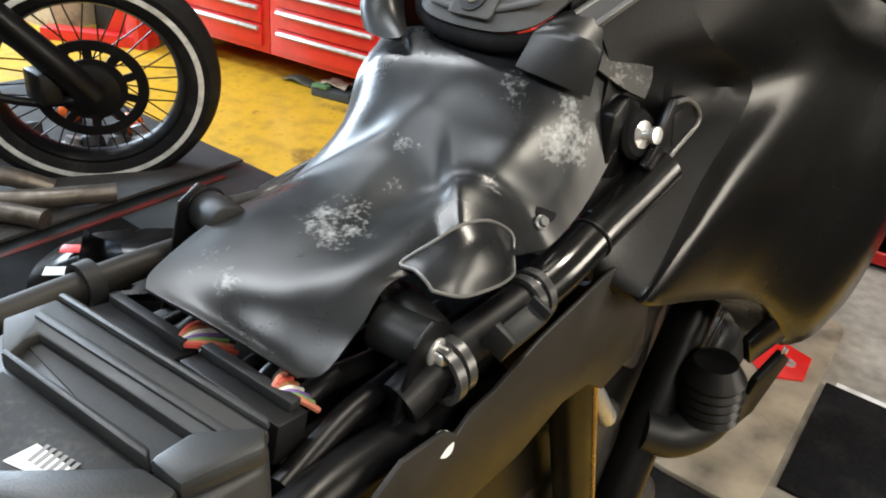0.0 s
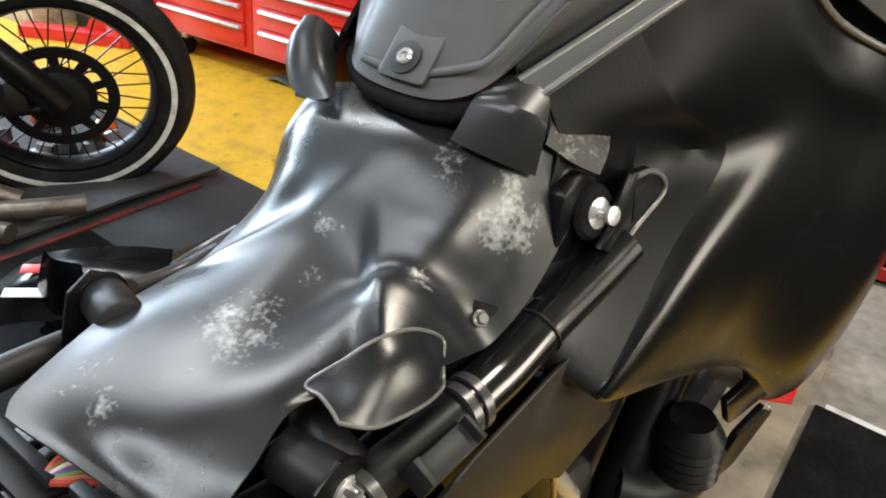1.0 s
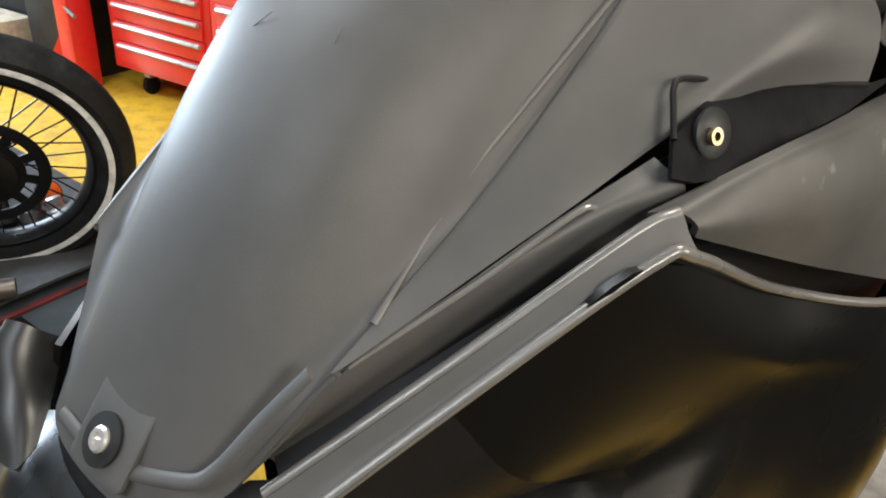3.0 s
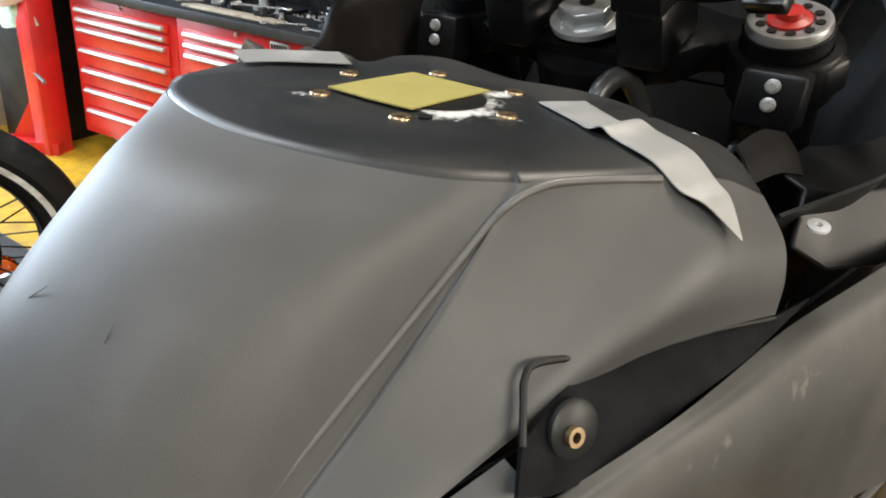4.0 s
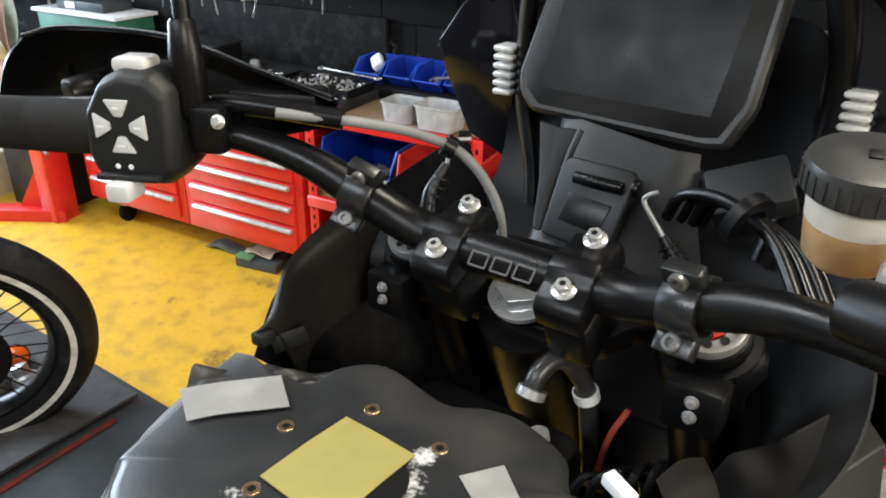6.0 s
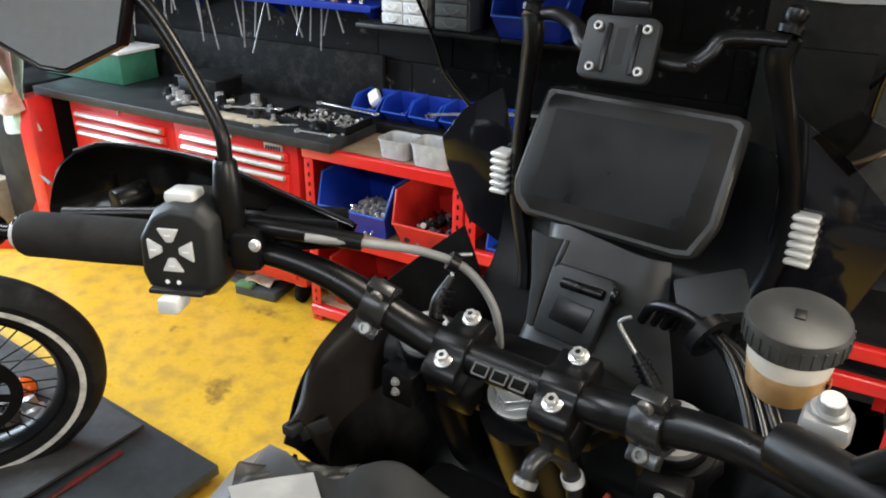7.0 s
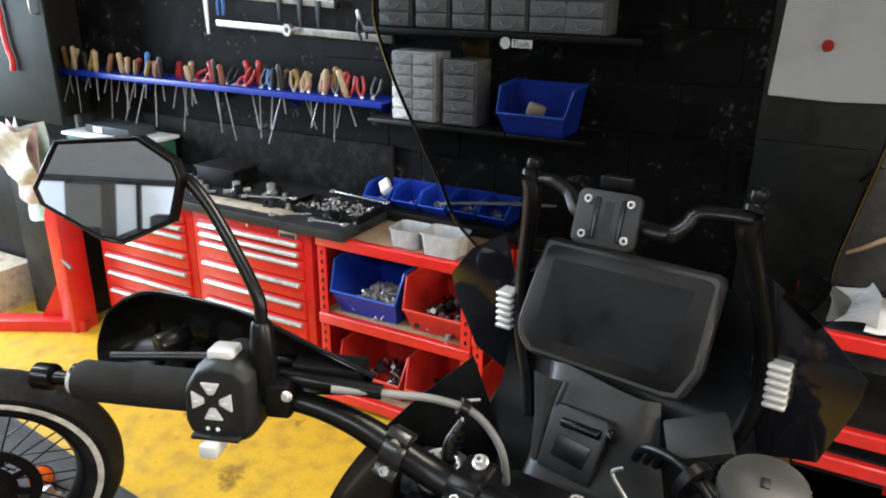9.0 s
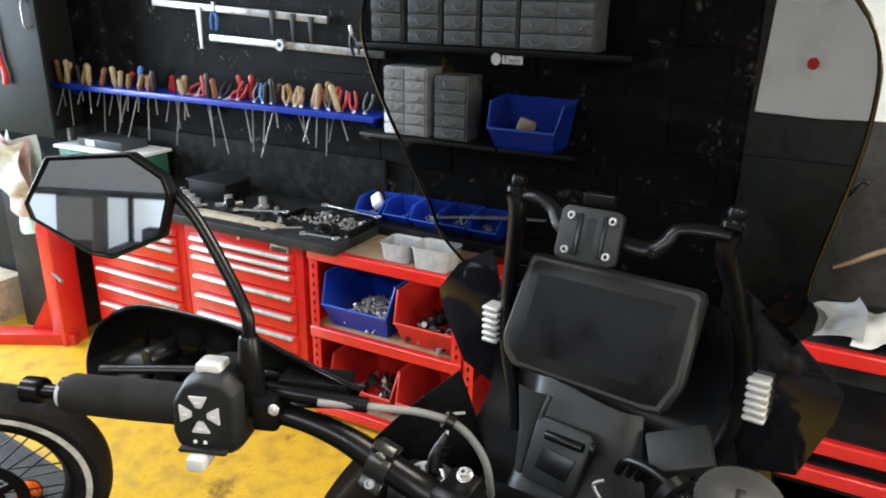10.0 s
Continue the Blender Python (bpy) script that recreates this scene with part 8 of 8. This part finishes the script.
for k, (x, y, w, d, h) in enumerate(((-1.62, 2.02, 0.16, 0.15, 0.085), (-1.44, 2.00, 0.20, 0.15, 0.10))):
    tub = thing("clear_tub", "clear plastic tub of small parts on the wooden top", "plastic tub", ROOM @ pose(x, y, 0.933), group="clear tubs")
    bm = bmesh.new()
    rings = [[bm.verts.new((w / 2 + a * s_, d / 2 + b * s_, z)) for a, b in rounded(w, d, 0.03, 4)] for z, s_ in ((0.003, 0.0), (0.002, 0.86), (h * 0.9, 0.97), (h * 0.92, 1.03), (h, 1.03))]
    for r, q in zip(rings[1:], rings[2:]):
        for i in range(len(r)):
            bm.faces.new((r[i], r[(i + 1) % len(r)], q[(i + 1) % len(r)], q[i]))
    bm.faces.new(rings[1])
    bmesh.ops.delete(bm, geom=rings[0], context="VERTS")
    part("tub_wall", bm, CLEAR_TUB, tub)
    hardware("small_hardware", "small parts in a clear tub", x + 0.03, y + 0.03, x + w - 0.03, y + d - 0.03, 0.937, 26, 0.016, (DARK_FRAME, STEEL), 60 + k, 0.03)
thing("small_block", "small dark block on the wooden top", "block", ROOM @ pose(-1.20, 2.03, 0.933, 0, 0, 20), bm=box(-0.025, -0.015, 0, 0.025, 0.015, 0.02, 0.003), mat=DARK)

# ---- on the wall ----
thing("splash_board", "dark grey dusty board along the back of the bench", "board", ROOM, bm=box(-3.9, 2.545, 0.975, -1.92, 2.575, 1.25, 0.004), mat=material("dusty slate board", (0.0065, 0.007, 0.0075), 0.75, vary=0.45, scale=70, second=(0.024, 0.024, 0.024), patch=16, amount=0.6, bump=0.5, detail=140, spec=0.15))
rack = thing("tool_rack", "long blue perforated tool rack on the black wall", "tool rack", ROOM)
part("rail", box(-4.42, 2.36, 1.485, -1.86, 2.575, 1.497, 0.002), BLUE_PLASTIC, rack)
part("front_lip", box(-4.42, 2.352, 1.470, -1.86, 2.360, 1.500, 0.002), BLUE_PLASTIC, rack)
for k in range(5):
    part("bracket", slab([(0, 0), (0.18, 0), (0, -0.10)], (-4.35 + k * 0.60, 2.575, 1.484), (0, -1, 0), (0, 0, 1), 0.008), BLUE_PLASTIC, rack)
random.seed(21)


def screwdriver(x, y, col, L, hl, tilt):
    t = thing("screwdriver", "screwdriver hanging in the blue rack", "screwdriver", ROOM @ pose(x, y, 1.497, tilt[0], tilt[1], 0), group="tools in the rack")
    part("handle", lathe([(0, 0), (0.009, 0.0), (0.014, 0.012), (0.017, hl * 0.3), (0.015, hl * 0.7), (0.018, hl * 0.9), (0.011, hl), (0, hl)], (0, 0, 0.0), (0, 0, 1), 12), HANDLES[col], t)
    part("shaft", cyl((0, 0, -L), (0, 0, 0.004), 0.0038, seg=8), STEEL, t)


for k in range(46):
    x = -4.32 + k * 0.049 + random.uniform(-0.015, 0.015)
    if k in (24, 25, 29, 30, 33, 34, 38):
        continue
    col = (0, 0, 2, 0, 5, 0, 0, 2, 3, 5, 1, 1, 0, 0, 1, 1, 5, 1, 1, 2, 4, 4, 4, 0, 2, 1, 1)[int(k * 0.58)] if k % 3 else random.choice((0, 0, 1, 4, 5, 2))
    screwdriver(x, 2.42 + random.uniform(-0.03, 0.05), col, random.uniform(0.10, 0.32), random.uniform(0.085, 0.145), (random.uniform(-9, 9), random.uniform(-6, 24) if k < 22 else random.uniform(-20, 20)))


def pliers(x, z, col, tilt, up=True):
    t = thing("pliers", "pliers with coloured plastic grips", "pliers", ROOM @ pose(x, 2.42, z, -15 if up else 0, tilt, 0), group="pliers")
    s = 1 if up else -1
    for a in (-1, 1):
        part("grip", tube([(a * 0.005, 0, 0), (a * 0.021, 0, s * 0.038), (a * 0.017, 0, s * 0.095)], [0.007, 0.0095, 0.008], 8, 4), HANDLES[col], t)
    part("jaw", slab([(-0.012, 0.01 * s), (0.012, 0.01 * s), (0.008, -0.045 * s), (-0.008, -0.045 * s)], (0, 0.004, 0), (1, 0, 0), (0, 0, 1), 0.008, 0.001), STEEL, t)


for x, c, tl in ((-3.18, 1, 60), (-3.10, 1, 55), (-2.99, 1, -50), (-2.93, 4, 30), (-2.86, 1, 68), (-2.80, 1, 25), (-2.68, 4, 20), (-2.62, 3, -8), (-2.56, 4, 14), (-2.46, 0, -8), (-2.40, 0, 15), (-2.36, 5, -20), (-2.26, 1, 8), (-2.18, 4, -12), (-2.10, 1, 4), (-2.02, 1, -16), (-1.95, 4, 12)):
    pliers(x, 1.505, c, tl)
for x0, x1, z0, z1, y in ((-3.54, -2.26, 1.975, 1.915, 2.56), (-3.10, -1.91, 1.80, 1.765, 2.56)):
    r = thing("tool_bar", "bare metal magnetic tool bar on the black wall", "tool bar", ROOM, group="tool bars", bm=slab([(x0, z0 - 0.018), (x1, z1 - 0.018), (x1, z1 + 0.018), (x0, z0 + 0.018)], (0, y, 0), (1, 0, 0), (0, 0, 1), 0.022, 0.004), mat=STEEL)
thing("socket_ring", "round steel socket stuck on the tool bar", "socket", ROOM, bm=lathe([(0.014, 0), (0.030, 0), (0.030, 0.03), (0.014, 0.03), (0.014, 0)], (-2.56, 2.537, 1.786), (-2.56, 2.0, 1.786), 28), mat=CHROME)
pliers(-2.93, 1.945, 3, 3, False)
pliers(-2.02, 1.86, 4, -14, False)
for x, z, L in ((-3.16, 1.94, 0.20), (-2.62, 1.93, 0.10), (-2.48, 1.92, 0.12), (-2.36, 1.91, 0.11)):
    thing("hanging_tool", "slim pale tool hanging from the tool bar", "tool", ROOM, group="hanging tools", bm=slab([(-0.018, 0.02), (0.018, 0.02), (0.011, -L), (-0.006, -L)], (x, 2.535, z), (1, 0, 0), (0, 0, 1), 0.008, 0.002), mat=PAPER if L > 0.15 else DARK_FRAME)
post = thing("wall_post", "slim pale steel post on the wall beside the door", "post", ROOM, bm=box(-4.46, 2.50, 1.0, -4.43, 2.53, 2.3, 0.003), mat=STEEL)


def drawer_tower(x0, z0, w, d, cols, rows, hh, mat, front, label):
    t = thing("drawer_tower", label, "small parts drawers", ROOM @ pose(x0, 2.35, z0), group="small parts drawers")
    part("frame", box(0, 0.012, 0, w * cols + 0.006, d, hh * rows + 0.006, 0.002), front, t)
    for c in range(cols):
        for r in range(rows):
            x, z = 0.005 + c * w, 0.005 + r * hh
            dr = part("drawer", box(x, -0.004, z, x + w - 0.006, 0.014, z + hh - 0.007, 0.003), front, t)
            part("drawer_edge", tube([(x + 0.003, -0.005, z + hh - 0.010), (x + w - 0.009, -0.005, z + hh - 0.010)], 0.0035, 6, 1, smooth=False), mat, dr)
            part("pull", tube([(x + w * 0.28, -0.004, z + hh * 0.55), (x + w * 0.36, -0.012, z + hh * 0.28), (x + w * 0.5, -0.014, z + hh * 0.22), (x + w * 0.64, -0.012, z + hh * 0.28), (x + w * 0.72, -0.004, z + hh * 0.55)], 0.0032, 6, 3), mat, dr)


WHITE_DRAWER = material("white drawer plastic", (0.70, 0.72, 0.74), 0.35, vary=0.08, scale=40, second=(0.60, 0.62, 0.64), patch=14, amount=0.5)
PALE_FRONT = material("cloudy drawer front", (0.58, 0.60, 0.62), 0.3, vary=0.15, scale=30, second=(0.22, 0.23, 0.24), patch=22, amount=0.45)
DIM_FRONT = material("dim drawer front", (0.16, 0.17, 0.175), 0.3, vary=0.2, scale=30, second=(0.15, 0.155, 0.16), patch=20, amount=0.6, bump=0.04)
drawer_tower(-1.795, 1.432, 0.115, 0.16, 2, 6, 0.050, WHITE_DRAWER, PALE_FRONT, "white plastic tower of small parts drawers")
drawer_tower(-1.515, 1.432, 0.165, 0.16, 1, 5, 0.055, DRAWER_CLEAR, DIM_FRONT, "cloudy plastic tower of small parts drawers")
for k, x in enumerate((-1.86, -1.66, -1.47, -1.28, -1.10, -0.94)):
    drawer_tower(x, 1.842, 0.165, 0.18, 1, 5, 0.062, DRAWER_CLEAR, DIM_FRONT, "cloudy plastic tower of drawers on the top shelf")
thing("wall_shelf", "thin dark wall shelf under the drawer towers", "shelf", ROOM, bm=box(-1.92, 2.32, 1.412, -1.18, 2.575, 1.430, 0.003), mat=DARK_FRAME)
thing("wall_shelf", "thin dark upper wall shelf", "shelf", ROOM, bm=box(-1.93, 2.32, 1.815, -0.60, 2.575, 1.840, 0.003), mat=DARK)
sticker = thing("shelf_sticker", "small white sticker on the shelf front", "sticker", ROOM @ pose(-1.19, 2.318, 1.800))
part("disc", cyl((0, 0, 0), (0, -0.0012, 0), 0.024, seg=24), PAPER, sticker)
part("plate", box(0.03, -0.0012, -0.016, 0.125, 0, 0.016, 0), PAPER, sticker)
_f = bpy.data.curves.new("tools_word", "FONT")
_f.body, _f.size, _f.extrude = "Tools", 0.034, 0.0003
_f.materials.append(DARK)
_w = new("word", _f)
_w.parent, _w.rotation_euler, _w.location = sticker, (radians(90), 0, 0), (0.035, -0.0016, -0.011)
open_bin("storage_bin", "deep blue plastic bin high on the wall", -1.22, 2.30, 0.34, 0.24, 0.20, 1.431, BLUE_PLASTIC)
thing("bin_board", "narrow dark shelf under the high blue bin", "shelf", ROOM, bm=box(-1.17, 2.32, 1.412, -0.80, 2.575, 1.430, 0.003), mat=DARK)
thing("paper_roll", "pale crumpled paper in the high blue bin", "paper", ROOM @ pose(-1.05, 2.36, 1.53, 15, 20, 30), bm=box(-0.04, -0.02, -0.03, 0.04, 0.02, 0.03, 0.012), mat=CARD)
wb = thing("white_board", "white wall sheet with one red magnet", "whiteboard", ROOM)
part("sheet_", slab([(-0.14, 1.64), (0.10, 1.632), (0.30, 1.640), (1.35, 1.63), (1.35, 2.7), (-0.09, 2.7)], (0, 2.585, 0), (1, 0, 0), (0, 0, 1), 0.008), PAPER, wb)
part("magnet", lathe([(0, 0), (0.022, 0), (0.020, 0.008), (0, 0.010)], (0.045, 2.576, 1.83), (0.045, 2.0, 1.83), 24), RED_PLASTIC, wb)
thing("leaning_panel", "dark grey panel leaning on the wall", "panel", ROOM, bm=box(-0.15, 2.50, 0.75, 0.25, 2.53, 1.48, 0.004), mat=material("greasy dark panel", (0.008, 0.009, 0.009), 0.5, vary=0.3, scale=20, second=(0.016, 0.016, 0.014), patch=5, amount=0.6, bump=0.15, spec=0.3))
thing("wall_hook", "black hook fixed by the panel", "hook", ROOM, bm=tube([(0.245, 2.515, 1.36), (0.265, 2.47, 1.40), (0.285, 2.45, 1.44), (0.31, 2.46, 1.435)], 0.008, 8, 5), mat=DARK)
thing("wooden_stick", "worn brown wooden stick hooked behind the dark panel", "stick", ROOM, bm=tube([(0.22, 2.545, 1.06), (0.30, 2.545, 1.10), (0.42, 2.55, 1.17), (0.62, 2.56, 1.24)], [0.006, 0.009, 0.012, 0.012], 10, 5), mat=WOOD)
shelf_unit(0.10, 1.10, (0.965, 0.5, 0.12), "red steel shelving unit by the grey wall", DARK_FRAME)
random.seed(9)
for k in range(5):
    rows = [[(0.22 + 0.13 * k + 0.05 * i + random.uniform(-0.02, 0.02), 2.03 + 0.11 * j + random.uniform(-0.02, 0.02), 0.968 + random.uniform(0.012, 0.075)) for i in range(4)] for j in range(4)]
    thing("plastic_bag", "crumpled clear and white plastic bag on the shelf", "plastic bag", ROOM, group="plastic bags", bm=lofted(rows, 3, 0.002, 3), mat=PAPER if k % 2 else CLEAR_TUB)

# ---- behind the camera: what lights the place ----
def strip_lamp(x, y, w, d, mat, rz=0):
    t = thing("ceiling_light", "long bright ceiling strip light", "ceiling light", ROOM @ pose(x, y, 0, 0, 0, rz), group="ceiling strip lights")
    part("housing", box(-w / 2 - 0.02, -d / 2 - 0.02, 3.34, w / 2 + 0.02, d / 2 + 0.02, 3.4, 0.005), PALE_WALL, t)
    part("diffuser", box(-w / 2, -d / 2, 3.325, w / 2, d / 2, 3.34, 0.003), mat, t)


wall_blocks()
LIT = glowing("bright diffuser", (0.92, 0.96, 1.0), 5.0)
SKY = glowing("daylight behind the window", (0.72, 0.86, 1.0), 2.5)
strip_lamp(-2.80, 0.05, 3.0, 0.2, LIT)
strip_lamp(-1.0, -2.35, 3.0, 0.28, LIT)
win = thing("window_1", "wide bright workshop window in a pale frame", "window", HALL, kind="structure")
part("pane", box(-6.99, -1.3, 0.9, -6.97, 2.1, 2.9, 0), SKY, win)
for y0, z0, y1, z1 in ((-1.4, 0.8, 2.2, 0.9), (-1.4, 2.9, 2.2, 3.0), (-1.4, 0.9, -1.3, 2.9), (2.1, 0.9, 2.2, 2.9), (0.36, 0.9, 0.44, 2.9)):
    part("window_frame", box(-6.99, y0, z0, -6.92, y1, z1, 0.004), PALE_WALL, win)

# made-up glowing opening, out of view, for the side fairing to reflect
gate = thing("door_1", "wide bright opening added in the unseen east wall", "door", HALL, kind="structure")
part("opening", box(4.97, -0.3, 0.25, 4.99, 2.3, 2.5, 0), glowing("warm glow in the added opening", (1.0, 0.88, 0.74), 1.6), gate)
for y0, z0, y1, z1 in ((-0.42, 0.0, -0.3, 2.62), (2.3, 0.0, 2.42, 2.62), (-0.3, 2.5, 2.3, 2.62), (-0.3, 0.0, 2.3, 0.25)):
    part("door_frame", box(4.9, y0, z0, 4.99, y1, z1, 0.005), DARK_FRAME, gate)

win = thing("window_2", "low bright window band at the far end of the workshop", "window", GROUND, kind="structure")
part("pane", box(-4.05, -5.98, 0.62, -2.25, -5.96, 1.16, 0), glowing("daylight behind the low window", (0.78, 0.88, 1.0), 0.42), win)
for x0, z0, x1, z1 in ((-4.10, 0.57, -2.20, 0.62), (-4.10, 1.16, -2.20, 1.21), (-4.10, 0.62, -4.05, 1.16), (-2.25, 0.62, -2.20, 1.16), (-3.50, 0.62, -3.47, 1.16), (-2.86, 0.62, -2.83, 1.16)):
    part("window_frame", box(x0, -5.98, z0, x1, -5.9, z1, 0.004), DARK_FRAME, win)
crate = thing("tall_cabinet", "grey steel cabinet before the low window", "cabinet", GROUND @ pose(-3.12, -5.6, 0))
part("body", box(-0.15, -0.15, 0.0, 0.15, 0.15, 1.20, 0.008), GREY_CEILING, crate)
part("door", box(-0.14, 0.152, 0.02, 0.14, 0.166, 0.86, 0.004), DARK_FRAME, crate)
bench = thing("far_bench", "dark cluttered bench below the far window", "bench", GROUND @ pose(-2.5, -5.6, 0))
part("top", box(-0.34, -0.25, 0.74, 0.40, 0.20, 0.80, 0.006), DARK_FRAME, bench)
part("cupboard", box(-0.32, -0.22, 0.0, 0.38, 0.15, 0.74, 0.006), DARK, bench)
part("vice", box(-0.10, -0.08, 0.80, 0.12, 0.08, 0.96, 0.02), DARK, bench)
foot = thing("anchor_bracket", "flat red steel bracket bolted to the floor plate", "bracket", AISLE @ pose(0.3, 1.2, 0.0245))
part("plate", slab([(-0.204, 0.039), (-0.15, 0.065), (0.022, 0.016), (0.029, -0.104), (-0.065, -0.16), (-0.135, -0.097)], (0, 0, 0), (1, 0, 0), (0, 1, 0), 0.008, 0.002), RED, foot)
part("washer", lathe([(0.006, 0), (0.019, 0), (0.019, 0.003), (0.006, 0.003)], (-0.026, -0.055, 0.008), (-0.026, -0.055, 1), 24), CHROME, foot)
